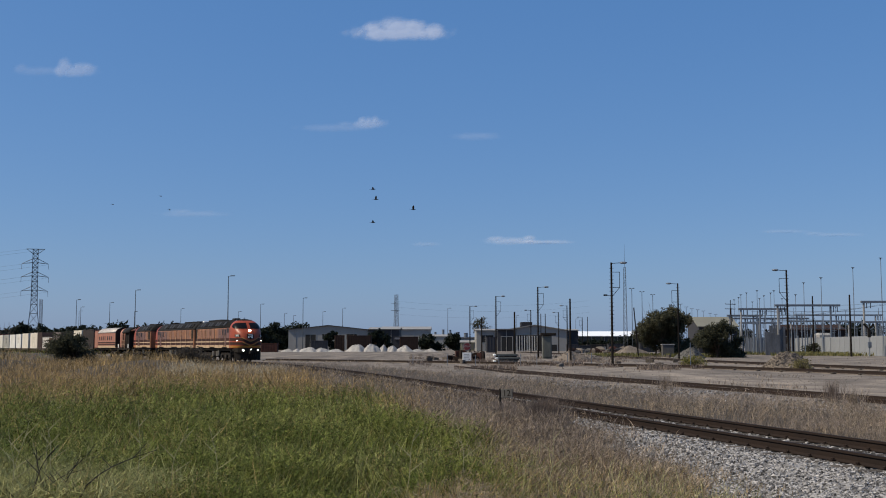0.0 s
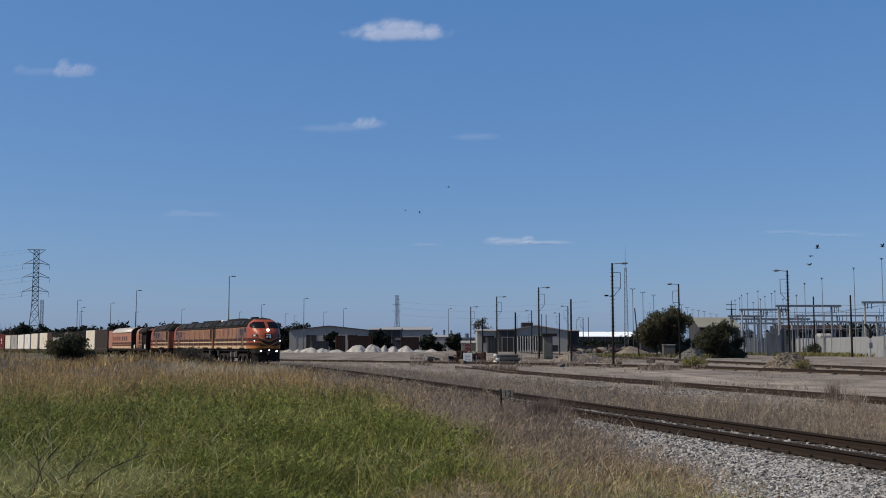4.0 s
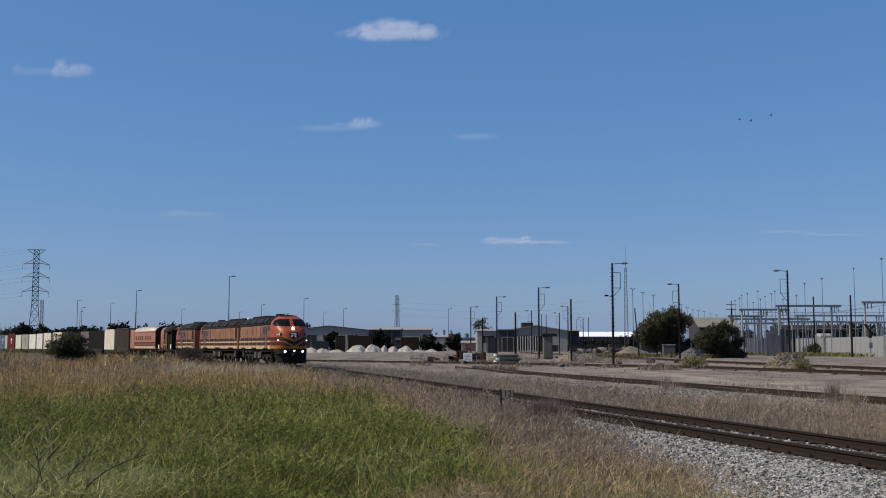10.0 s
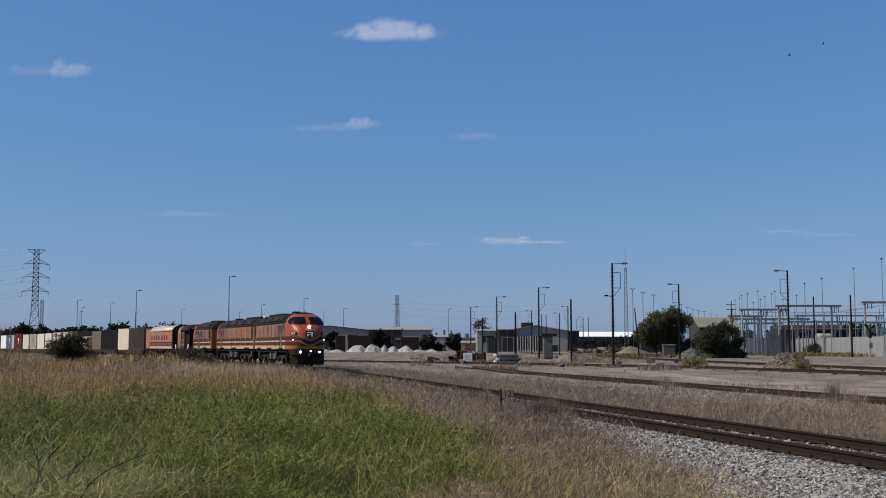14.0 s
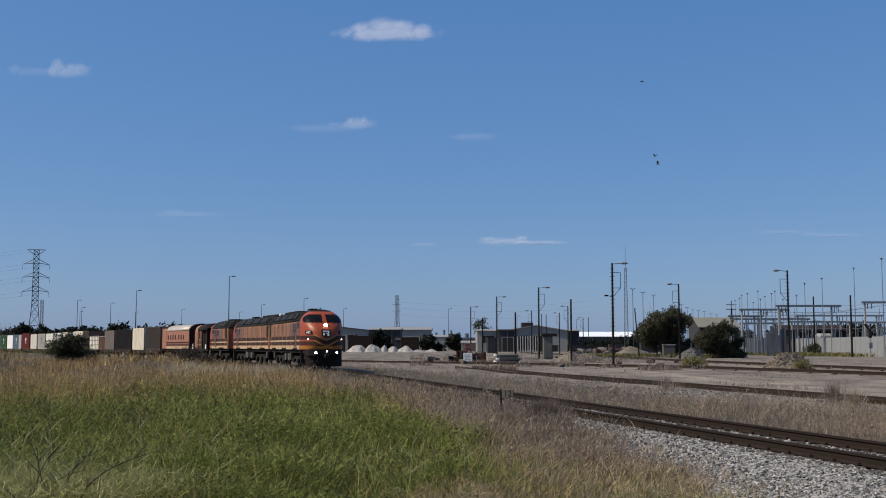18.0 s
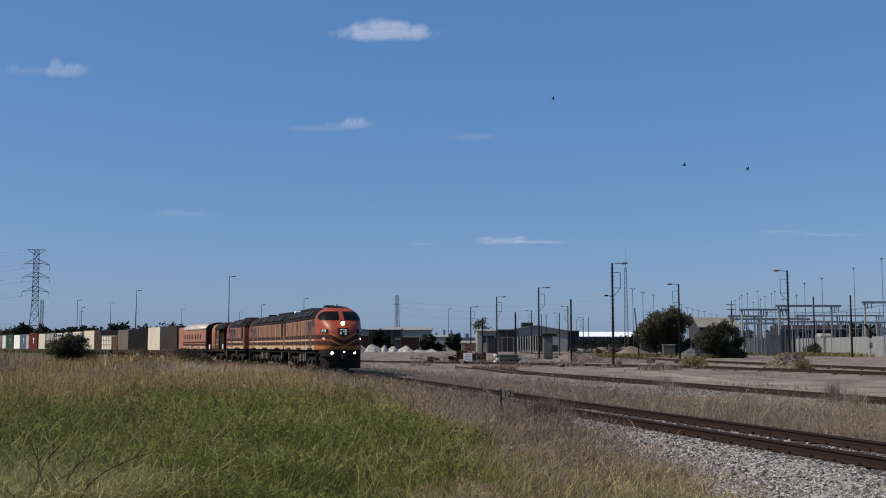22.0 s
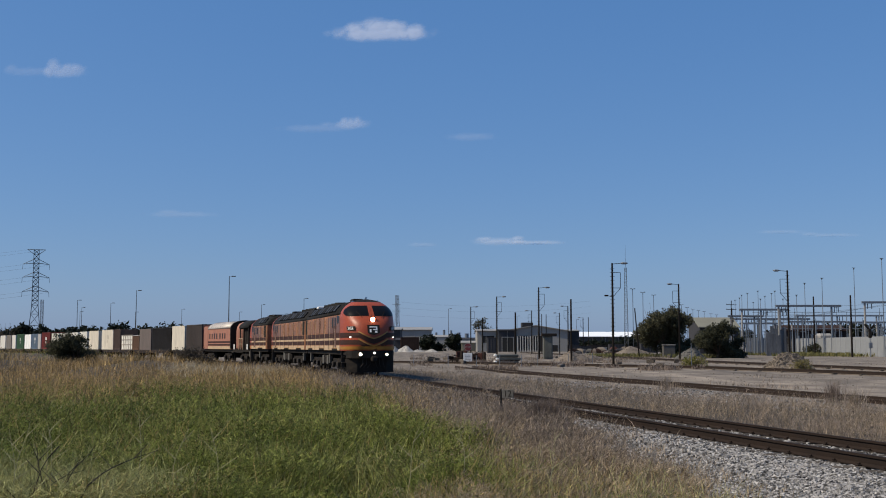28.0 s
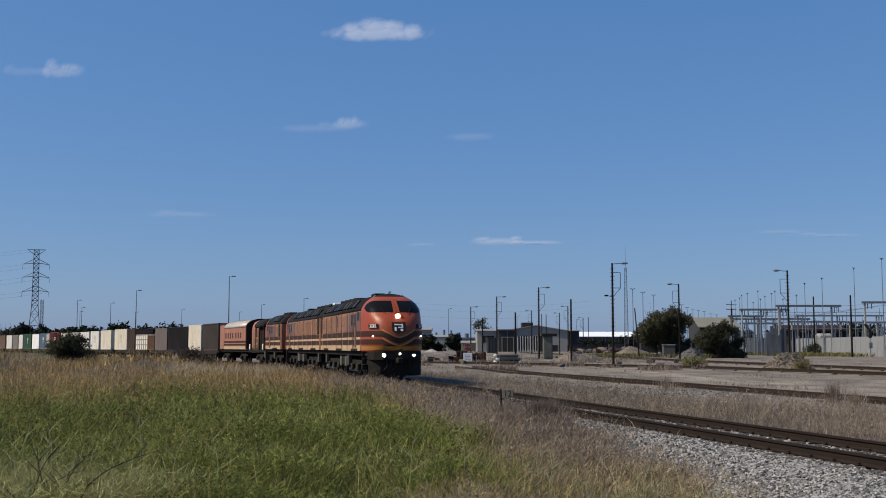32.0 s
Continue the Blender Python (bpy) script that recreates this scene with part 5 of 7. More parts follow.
def dead_tree(x, y, tall, seed):
    rnd = random.Random(seed)
    top = thing("bare_tree", "leafless grey tree with thin upright branches", "tree", m=Matrix.Translation((x, y, -0.4)))
    g = Geo().tube((0, 0, -0.2), (0, 0, tall * 0.4), 0.12, 0.08, 6)
    part("trunk", g, BARK, top)
    for i in range(12):
        a, d = rnd.uniform(0, 6.28), rnd.uniform(0.05, 0.35) * tall
        b = tall * rnd.uniform(0.15, 0.4)
        e = (math.cos(a) * d, math.sin(a) * d, tall * rnd.uniform(0.6, 1.0))
        part("branch", Geo().tube((0, 0, b), e, 0.05, 0.012, 4), BARK, top)


def build_trees():
    tree("dense dark green tree with a spreading crown beside the yard", 38.3, 190, 8.7, 8.2, LEAF, 42000, 0.16, seed=3, low=0.0)
    tree("dark green tree with feathery top by the yard track", 41.6, 192, 8.0, 7.0, LEAF, 30000, 0.16, seed=5, low=0.0)
    tree("round dark green bush beside the yard track", 43.4, 172, 5.6, 7.0, LEAF_DARK, 36000, 0.14, "bush", 0.15, 8, low=0.02)
    tree("low dark green bush at the foot of a larger one", 46.8, 173, 3.6, 3.2, LEAF_DARK, 4500, 0.15, "bush", 0.15, 9, low=0.02)
    tree("dark green rounded bush in the field by the train", -37.0, 110, 3.2, 5.2, LEAF_DARK, 24000, 0.10, "bush", 0.05, 11, low=0.0)
    tree("low dark brown-grey bush on the mound before the track", -18.65, 82, 1.25, 2.9, LEAF_BROWN, 5200, 0.075, "bush", 0.1, 12, low=0.0)
    tree("small dark weed bush among dry grass", -24.6, 88, 1.0, 1.6, LEAF_DARK, 900, 0.08, "bush", 0.1, 13, low=0.0)
    tree("low dark green bush at the foot of the wall", 78.5, 231, 2.4, 4.2, LEAF_DARK, 1500, 0.2, "bush", 0.1, 14, low=0.0)
    tree("yellow-green weed bush on the yard dirt", 23.2, 100, 1.0, 2.9, foliage("yellow_weed", (0.14, 0.14, 0.04), (0.2, 0.17, 0.07), 0.8), 1300, 0.09, "bush", 0.1, 15, low=0.0)
    tree("pale yellow weed at the foot of the spoil heap", 27.6, 83.5, 0.9, 1.9, foliage("pale_weed", (0.17, 0.15, 0.06), (0.22, 0.18, 0.09), 0.8), 900, 0.07, "bush", 0.1, 16, low=0.0)
    # far woods, each tree its own
    far = [(-382.8, 19.2, 9), (-368.3, 18.7, 7), (-355.8, 14.6, 9), (-342.3, 17.7, 8), (-332.4, 18.2, 5), (-324.6, 16.1, 6), (-312.6, 16.6, 11), (-299.1, 21.3, 10), (-287.1, 15.1, 9), (-276.2, 18.7, 6), (-264.8, 17.2, 9),
           (-245.5, 20.8, 12), (-228.3, 17.7, 8), (-158.1, 17.2, 7), (-153.4, 21.8, 10), (-146.2, 18.2, 7), (-129.5, 21.3, 9), (-60.3, 15, 6), (-52.5, 9.5, 4), (-11, 9.5, 5),
           (11.4, 10.9, 4), (-102.5, 14, 4), (351.6, 20.2, 17), (367.2, 21.7, 17), (382.8, 19.6, 16), (395.8, 18.1, 13), (-397.4, 16.1, 9), (-405.2, 14, 9), (279.8, 14.6, 8), (-178.9, 17.2, 9), (-199.7, 16.1, 10),
           (-216.4, 17.2, 8), (151.4, 4.6, 7), (130.6, 4.0, 7), (-376.6, 13, 9), (-361, 12, 10), (-348, 14, 8), (-319.4, 14, 9), (-304.8, 16.1, 8), (-292.3, 14, 10), (-270, 14.6, 9), (-254.3, 17.2, 9), (-236.1, 15.1, 10),
           (-389.1, 13, 10), (-165.9, 15.1, 8), (-162.3, 12, 8), (-149.3, 12, 8), (-141.5, 10.9, 6), (138.4, 3.6, 6), (164.4, 4.4, 7), (172.8, 9, 5), (341.2, 18.1, 14), (359.4, 18.6, 15), (375, 19.1, 15)]
    for i, (bearing, rise, wide) in enumerate(far):
        y = 330 + 37 * (i * 5 % 7) / 3 if bearing < 60 else 420
        if -106 < bearing < -44 or -20 < bearing < 15:
            y = 405
        if -165 < bearing < -125:
            y = 478
        tall = 1.9 + rise / 1000 * y
        tree("low dark green bush in the far yard" if rise < 13 else "dark green tree in the far row beyond the yard", bearing / 1000 * y, y, tall, wide * y / 330 * (1.15 if bearing < -200 else 1.5 if rise < 13 else 1.0), LEAF_FAR, 2600, 0.6, "bush" if rise < 13 else "tree", 0.1 if rise < 13 else 0.3, seed=30 + i, low=0.0 if i % 4 or rise < 13 else 0.3)
    tree("thin-crowned grey-green tree behind the gabled warehouse", 14.6, 405, 12.6, 9.5, LEAF_THIN, 900, 0.34, trunk=0.45, seed=77, low=0.55)
    for x, tall, sd in ((-104.4, 8.5, 1), (-102.7, 7.5, 2), (-105.6, 8.0, 3)):
        dead_tree(x, 260, tall, sd)
    dead_tree(37.6, 191.5, 9.6, 6)
    dead_tree(39.4, 191.0, 9.0, 7)


build_trees()


# ---- poles, masts and towers ----
def yard_mast(x, y, side, tall=10.6, label="tall dark timber yard mast with step irons and a lamp arm"):
    top = thing("yard_mast", label, "lamp mast", "yard lamp masts", m=Matrix.Translation((x, y, -0.4)))
    part("pole", Geo().tube((0, 0, -0.3), (0, 0, tall), 0.135, 0.095, 10), TIMBER, top)
    for i in range(18):
        z = 3.2 + i * (tall - 3.8) / 17
        part("step_iron", Geo().tube((-0.24, 0, z), (0.24, 0, z), 0.018, n=5), TIMBER, top)
    g = Geo().tube((0, 0, tall - 0.1), (side * 1.0, 0, tall - 0.02), 0.035, n=6)
    arm = part("lamp_arm", g, TIMBER, top)
    lamp = part("lamp_head", Geo().sweep([[(side * (0.9 + a), w * math.cos(q), tall - 0.02 + hh * math.sin(q)) for q in np.arange(8) * 0.785] for a, w, hh in ((0, 0.08, 0.06), (0.2, 0.2, 0.13), (0.55, 0.2, 0.12), (0.75, 0.05, 0.04))]), GALV, arm, "grey bowl lamp head")
    g = Geo().tube((0, 0, tall - 1.0), (side * 0.85, 0, tall - 1.0), 0.03, n=5).tube((side * 0.85, 0, tall - 1.0), (side * 0.85, 0, tall - 2.6), 0.03, n=5)
    g.tube((side * 0.85, 0, tall - 2.6), (0, 0, tall - 2.6), 0.03, n=5).tube((side * 0.85, 0, tall - 2.6), (0, 0, tall - 3.6), 0.03, n=5)
    part("bracket", g, TIMBER, top, "thin square steel bracket with a brace")
    return top


def dark_pole(x, y, tall, lean=0.0, label="plain dark timber pole", cross=False, r=0.12):
    top = thing("pole", label, "pole", "dark poles of the yard", m=Matrix.Translation((x, y, -0.4)) @ Matrix.Rotation(radians(lean), 4, "Y"))
    part("shaft", Geo().tube((0, 0, -0.3), (0, 0, tall), r, r * 0.75, 8), TIMBER, top)
    part("cap", Geo().tube((0, 0, tall), (0, 0, tall + 0.06), 0.12, 0.08, 8), TIMBER, top)
    if cross:
        for z in (tall - 0.9, tall - 2.0):
            part("crossarm", Geo().block(-1.2, 1.2, -0.06, 0.06, z - 0.06, z + 0.06, 0.01), TIMBER, top)
            for q in (-1.1, -0.5, 0.5, 1.1):
                part("insulator", Geo().tube((q, 0, z + 0.06), (q, 0, z + 0.25), 0.05, 0.03, 6), GALV, top)


def light_pole(x, y, tall, heads=1, size=1.0):
    top = thing("light_pole", "slim grey steel light pole with a flat lamp head", "light pole", "far light poles", m=Matrix.Translation((x, y, -0.4)))
    part("shaft", Geo().tube((0, 0, -0.3), (0, 0, tall), 0.13 * size + 0.03, 0.08, 8), STEEL_DARK, top)
    for s in ((1,) if heads == 1 else (-1, 1)):
        arm = part("arm", Geo().tube((0, 0, tall - 0.15), (s * 0.8 * size, 0, tall), 0.05, n=6), STEEL_DARK, top)
        part("lamp_head", Geo().block(min(s * 0.5, s * 1.5) * size, max(s * 0.5, s * 1.5) * size, -0.25, 0.25, tall - 0.1, tall + 0.1, 0.04), STEEL_DARK, arm)


def lattice(top, levels, mat, w=0.06, name="leg"):
    """Four legs through (height, half width) levels, with cross braces on each face."""
    r = w * 1.3
    for sx in (-1, 1):
        for sy in (-1, 1):
            rings = [[(sx * a + dx * r, sy * a + dy * r, z) for dx, dy in ((-1, -1), (1, -1), (1, 1), (-1, 1))] for z, a in levels]
            part(name, Geo().sweep(rings), mat, top)
    g = Geo()
    for (z0, a), (z1, b) in zip(levels, levels[1:]):
        for k in range(4):
            c, s = (1, 0, -1, 0)[k], (0, 1, 0, -1)[k]
            f = lambda u, h, z: (c * h - s * u * h, s * h + c * u * h, z)
            g.beam(f(-1, a, z0), f(1, b, z1), w * 0.7).beam(f(1, a, z0), f(-1, b, z1), w * 0.7).beam(f(-1, b, z1), f(1, b, z1), w * 0.7)
    tagged(part("bracing", g, mat, top), kind="stuff")


def pylon(x, y, tall, turn=20):
    k = tall / 40
    top = thing("transmission_tower", "grey steel lattice transmission tower with three crossarms", "pylon", m=pose(x, y, -0.4, 0, 0, turn))
    levels = [(0, 3.0), (5, 2.45), (10, 1.9), (14.5, 1.45), (18, 1.2)] + [(18 + i * 1.83, 1.18 - i * 0.02) for i in range(1, 13)]
    lattice(top, [(z * k, a * k) for z, a in levels], STEEL_DARK, 0.085)
    for z, half in ((23.8, 4.9), (29.4, 5.0), (34.6, 4.9), (39.9, 3.4)):
        for s in (-1, 1):
            g = Geo()
            for d in (-0.9, 0.9):
                g.beam((s * 0.9 * k, d * k, z * k), (s * half * k, 0, (z - (0.5 if z < 39 else -0.1)) * k), 0.085)
                g.beam((s * 0.9 * k, d * k, (z + (1.5 if z < 39 else -1.8)) * k), (s * half * k, 0, (z - (0.5 if z < 39 else -0.1)) * k), 0.07)
            arm = part("crossarm", g, STEEL_DARK, top)
            if z < 39:
                part("insulator", Geo().tube((s * half * k, 0, (z - 0.5) * k), (s * (half + 0.15) * k, 0, (z - 2.6) * k), 0.07, 0.07, 6), STEEL_DARK, arm)
    return top


def wire(p0, p1, sag, r=0.03, n=10):
    pts = [Vector(p0).lerp(Vector(p1), i / n) - Vector((0, 0, sag * 4 * (i / n) * (1 - i / n))) for i in range(n + 1)]
    return Geo().rod(pts, [r] * (n + 1), 4)


def build_poles():
    for x, y, s in ((17.65, 113, 1), (14.1, 160, 1), (9.4, 190, 1), (6.1, 239, 1), (39.4, 124, -1), (32.8, 151, -1), (21.6, 265, -1), (30.3, 283, -1), (27.0, 235, -1), (42.5, 330, -1)):
        mast = yard_mast(x, y, s)
        if y == 113:
            part("side_lamp", Geo().tube((0, 0, 7.1), (-0.65, 0, 7.2), 0.03, n=5).block(-0.85, -0.45, -0.12, 0.12, 7.12, 7.28, 0.04), TIMBER, mast, "small second lamp on a short arm")
    for x, y, tall, lean in ((14.2, 120.6, 7.1, 0), (8.6, 129.2, 5.9, 0), (6.25, 172, 6.4, 0), (77.1, 226, 12.2, 0), (71.3, 190, 10.8, 0), (32.4, 180, 8.2, -4.5), (24.5, 270, 9.8, 0), (25.6, 270, 9.8, 0),
                             (44.1, 330, 10.6, 0), (54.5, 205, 9.0, 0)):
        dark_pole(x, y, tall, lean, "plain dark timber pole standing in the yard" if not lean else "dark timber pole leaning to one side", r=0.19 if x > 70 else 0.12)
    dark_pole(66.2, 251, 12.4, 2, "dark timber power pole with crossarms", True)
    for bearing, rise in ((-197.1, 64), (-282.4, 51), (-336.5, 42.1), (-332.4, 35.4), (-333.9, 31.7), (-305.8, 39.5), (-167, 38), (-128, 43.7), (-109.7, 31.2), (-91.5, 34.3), (-240.3, 33.8), (-187.3, 31.2), (5.2, 34.3), (-283, 31.2), (-145.1, 29.6), (-136.8, 27.6), (122.8, 24.4), (68.1, 27.6)):
        y = min(620.0, 16500 / rise)
        light_pole(bearing / 1000 * y, y, 2.0 + rise / 1000 * y, 1)
    pylon(-162.3, 432, 40.4)
    top = thing("transmission_tower", "narrow steel lattice tower far beyond the warehouses", "pylon", m=pose(-27.0, 640, -0.4, 0, 0, 30))
    lattice(top, [(0, 1.7), (8, 1.35), (15, 1.0)] + [(15 + 2.1 * i, 0.95 - 0.03 * i) for i in range(1, 9)], STEEL_DARK, 0.06)
    for z in (22.5, 26.5):
        part("crossarm", Geo().beam((-3.4, 0, z), (2.2, 0, z), 0.1), STEEL_DARK, top)
    # small mast with equipment beside the tower
    top = thing("equipment_mast", "slim steel mast with a dark equipment box beside the tower", "mast", m=Matrix.Translation((-156.5, 424, -0.4)))
    lattice(top, [(z, 0.45) for z in np.arange(0, 22, 2.0)], GALV, 0.04)
    part("equipment_box", Geo().block(-0.9, 0.2, -0.5, 0.5, 8.0, 10.6, 0.06), BLACK, top)
    # guyed radio mast
    top = thing("radio_mast", "slender grey guyed lattice radio mast", "mast", m=Matrix.Translation((67.4, 400, -0.4)))
    lattice(top, [(z, 0.7 - 0.012 * z) for z in np.arange(0, 33, 2.2)], STEEL_DARK, 0.03)
    part("antenna", Geo().tube((0, 0, 30.5), (0, 0, 39.2), 0.05, 0.03, 6), STEEL_DARK, top)
    for bearing, rise in ((174.8, 52.5), (184.1, 49.4), (194, 46.8), (219.5, 38), (224.7, 35.4), (229.9, 33.8), (235.1, 32.8), (240.3, 31.7), (246.5, 29.6), (251.7, 28.6)):
        y = min(520.0, 16500 / rise)
        light_pole(bearing / 1000 * y, y, 2.0 + rise / 1000 * y, 2, 0.5)
    # conductors running out of view on the tower's far side
    base = Matrix.Translation((-162.3, 432, 0)) @ Matrix.Rotation(radians(20), 4, "Z")
    wires = thing("power_lines", "thin drooping conductors strung from the tower", "power line")
    for z, half in ((22.9, 4.9), (28.6, 5.0), (33.8, 4.9), (39.8, 3.4)):
        for s in (-1, 1):
            p = base @ Vector((s * half, 0, z))
            part("conductor", wire(p, (p.x - 160, p.y - 30 + s * 3, p.z + 1), 7, 0.022), STEEL_DARK, wires)
    wires = thing("power_lines", "thin wires strung between far towers", "power line")
    for z in (27.5, 24.0, 20.0):
        part("conductor", wire((-26, 640, z), (95, 700, z + 3), 3, 0.022), STEEL_DARK, wires)


build_poles()


# ---- buildings ----
def shed(name, label, x0, x1, y, deep, eave, ridge, wall, roof, doors=(), z=-0.5, along=True):
    """A long clad shed: walls, roof sheets with an overhang, dark sheets on the front for the shade in doorways."""
    top = thing(name, label, "building", m=Matrix.Translation((0, 0, z)))
    g = Geo()
    w = part("front_wall", Geo().box(x0, x1, y, y + 0.25, 0, eave), wall, top)
    for a, b in ((x0, x0 + 0.25), (x1 - 0.25, x1)):
        if along:
            g = Geo().sweep([[(q, y + 0.26, 0), (q, y + deep, 0), (q, y + deep, eave), (q, y + deep / 2, ridge), (q, y + 0.26, eave)] for q in (a, b)])
        else:
            g = Geo().box(a, b, y + 0.26, y + deep, 0, eave)
        part("side_wall", g, wall, top)
    part("rear_wall", Geo().box(x0 + 0.26, x1 - 0.26, y + deep - 0.25, y + deep - 0.01, 0, eave), wall, top)
    if along:
        for s in (0, 1):
            ya, yb = (y - 0.5, y + deep / 2) if s == 0 else (y + deep / 2, y + deep + 0.5)
            za, zb = (eave - 0.1, ridge) if s == 0 else (ridge, eave - 0.1)
            g = Geo().sweep([[(q, ya, za), (q, yb, zb), (q, yb, zb + 0.2), (q, ya, za + 0.2)] for q in (x0 - 0.4, x1 + 0.4)])
            part("roof", g, roof, top)
    else:
        xm = (x0 + x1) / 2
        for xa, za, xb, zb in ((x0 - 0.4, eave - 0.1, xm, ridge), (xm, ridge, x1 + 0.4, eave - 0.1)):
            g = Geo().sweep([[(xa, q, za), (xb, q, zb), (xb, q, zb + 0.25), (xa, q, za + 0.25)] for q in (y - 0.6, y + deep)])
            part("roof", g, roof, top)
        part("gable", Geo().sweep([[(x0, q, eave), (x1, q, eave), (xm, q, ridge)] for q in (y + 0.01, y + 0.24)]), wall, top)
    for a, b, z0, z1 in doors:
        # the doorway's inner shade is a flat dark sheet on the wall
        d = part("door_opening", Geo().box(a, b, y - 0.06, y - 0.004, z0, z1), OPENING, w, "dark sheet standing for the shade in a doorway")
        fr = Geo().box(a - 0.2, a, y - 0.1, y - 0.004, z0, z1 + 0.2)
        part("door_frame", fr, SHED_ROOF, d)
        part("door_frame", Geo().box(b, b + 0.2, y - 0.1, y - 0.004, z0, z1 + 0.2), SHED_ROOF, d)
        part("lintel", Geo().box(a, b, y - 0.1, y - 0.004, z1, z1 + 0.2), SHED_ROOF, d)
    for i in range(int((x1 - x0) / 6)):
        q = x0 + 3 + i * 6
        part("downpipe", Geo().tube((q, y - 0.08, 0.1), (q, y - 0.08, eave - 0.15), 0.07, n=6), SHED_ROOF, w)
    return top


def build_buildings():
    shed("warehouse", "long pale grey warehouse with dark doorways beyond the yard", -63.5, -30.5, 450, 24, 8.6, 10.3, SHED_WALL, SHED_DARK,
         ((-56.5, -52.2, 0.1, 6.6), (-49.5, -44, 4.8, 6.8), (-39.5, -35.2, 4.8, 6.8)), along=False)
    shed("warehouse", "dark grey clad warehouse beside a pale one", -30.0, -17.6, 448, 22, 8.8, 9.6, SHED_DARK, SHED_ROOF)
    shed("warehouse", "pale warehouse with a long low roof in the distance", -28.0, -5.4, 500, 26, 9.5, 10.8, SHED_WALL, SHED_ROOF, ((-24, -18, 0.1, 4.2),))
    shed("shed", "low dark shed in front of a pale warehouse", -18.0, -10.5, 420, 8, 4.4, 5.0, SHED_DARK, SHED_DARK)
    shed("warehouse", "grey gabled warehouse with wide dark front opening", 20.5, 43.0, 372, 30, 7.2, 9.0, SHED_WALL, SHED_ROOF,
         ((25.2, 34.0, 0.1, 5.6), (36.5, 39.2, 0.1, 2.4)), along=False)
    shed("shed", "pale grey lean building beside the gabled warehouse", 11.8, 19.2, 374, 22, 7.3, 7.8, SHED_WALL, SHED_ROOF, ((13.8, 17.6, 3.2, 5.6),))
    shed("shed", "dark clad annexe of the gabled warehouse", 43.4, 47.5, 380, 22, 7.4, 7.8, SHED_DARK, SHED_ROOF)
    shed("shed", "low cream shed in the far yard", 6.8, 11.5, 390, 10, 3.2, 3.8, CREAM_ROOF, SHED_ROOF)
    # thin dark front added for the opening that lies in shadow
    shed("shed", "shallow dark front standing for the shaded opening of the gabled warehouse", 18.9, 24.9, 371.2, 0.7, 7.4, 7.6, SHED_DARK, SHED_DARK, ((20.2, 23.9, 0.1, 5.0),))
    top = thing("roof_vent", "dark ridge vent on the gabled warehouse", "vent")
    part("box", Geo().block(27.0, 30.8, 371.6, 378, 8.05, 9.6, 0.05), SHED_DARK, top)
    for i in range(9):
        top = thing("pillar", "white pillar standing in front of the warehouse opening", "pillar", "white pillars")
        x = 25.4 + i * 0.86
        part("shaft", Geo().block(x - 0.13, x + 0.13, 369.6, 369.9, -0.4, 4.9, 0.03), PILLAR, top)
        part("foot", Geo().block(x - 0.28, x + 0.28, 369.4, 370.1, -0.45, 0.1, 0.03), CONCRETE, top)
    shed("long_shed", "long dark shed with a bright white roof", 59.5, 92, 500, 30, 6.4, 8.6, SHED_DARK, WHITE_ROOF)
    shed("house", "cream-roofed building behind the trees", 61.8, 71.0, 262, 12, 6.6, 8.9, SHED_DARK, CREAM_ROOF)
    shed("substation_building", "dark brown gabled building inside the substation", 82, 97, 262, 10, 5.8, 7.0, material("brown_clad", (0.028, 0.02, 0.018), 0.9), DARK_RUST)
    shed("far_plant", "pale low factory on the far skyline", -14, 8, 880, 30, 9.5, 11.0, SHED_WALL, SHED_ROOF)
    shed("far_plant", "grey factory block on the far skyline", 9, 34, 890, 30, 8.0, 9.0, SHED_WALL, SHED_DARK)
    # far silos and plant
    for x, r, t in ((-5.6, 0.7, 13.7), (0.9, 0.7, 16), (6.6, 0.7, 15.6), (13.1, 0.94, 13.7), (19.6, 1.17, 12.8), (-14.9, 1.17, 12.3)):
        y = 900
        top = thing("silo", "dark grey silo on the far skyline", "silo", "far silos")
        part("drum", Geo().tube((x, y, -1), (x, y, t * 0.9), r * 1.4, r * 1.4, 14), GALV, top)
        part("cap", Geo().tube((x, y, t * 0.9), (x, y, t * 0.9 + 0.4), r * 1.5, r * 1.3, 14), SHED_DARK, top)
    # containers, cabinets and parked plant across the yard
    for x, y, w, t, m, lb in ((-50.5, 318, 4.8, 2.5, RED_BRICK, "rust-red container parked by the warehouse"), (-55.5, 320, 2.6, 2.2, CONCRETE, "pale grey crate stack by the warehouse"), (13.6, 300, 2.8, 4.2, SHED_DARK, "dark truck body standing in the yard"), (-34.0, 360, 3.1, 5.3, DARK_RUST, "stacked dark rusty containers by the warehouse"), (-27.4, 360, 8.1, 5.2, DARK_RUST, "long dark rusty container stack by the warehouse"), (-11.0, 360, 6.1, 4.8, DARK_RUST, "dark red-brown container beside a pale warehouse"), (41.5, 318, 3.5, 1.9, SHED_DARK, "dark plant trailer by the warehouse"), (60, 318, 4.5, 2.6, SHED_DARK, "dark machinery container in the far yard"), (44.0, 300, 2.2, 1.5, CONCRETE, "pale grey crate in the far yard"),
                              (36.0, 300, 3.2, 2.2, SHED_DARK, "dark utility vehicle body by the warehouse"), (47, 330, 6, 2.2, UNDER_GREY, "dark grey scrap skip in the yard"), (52, 326, 4.5, 2.4, SHED_DARK, "dark skip in the yard"),
                              (-38, 336, 5, 3.4, SHED_DARK, "row of dark plant before the warehouse"), (56, 322, 4, 1.8, UNDER_GREY, "low dark grey skip")):
        top = thing("skip", lb, "container")
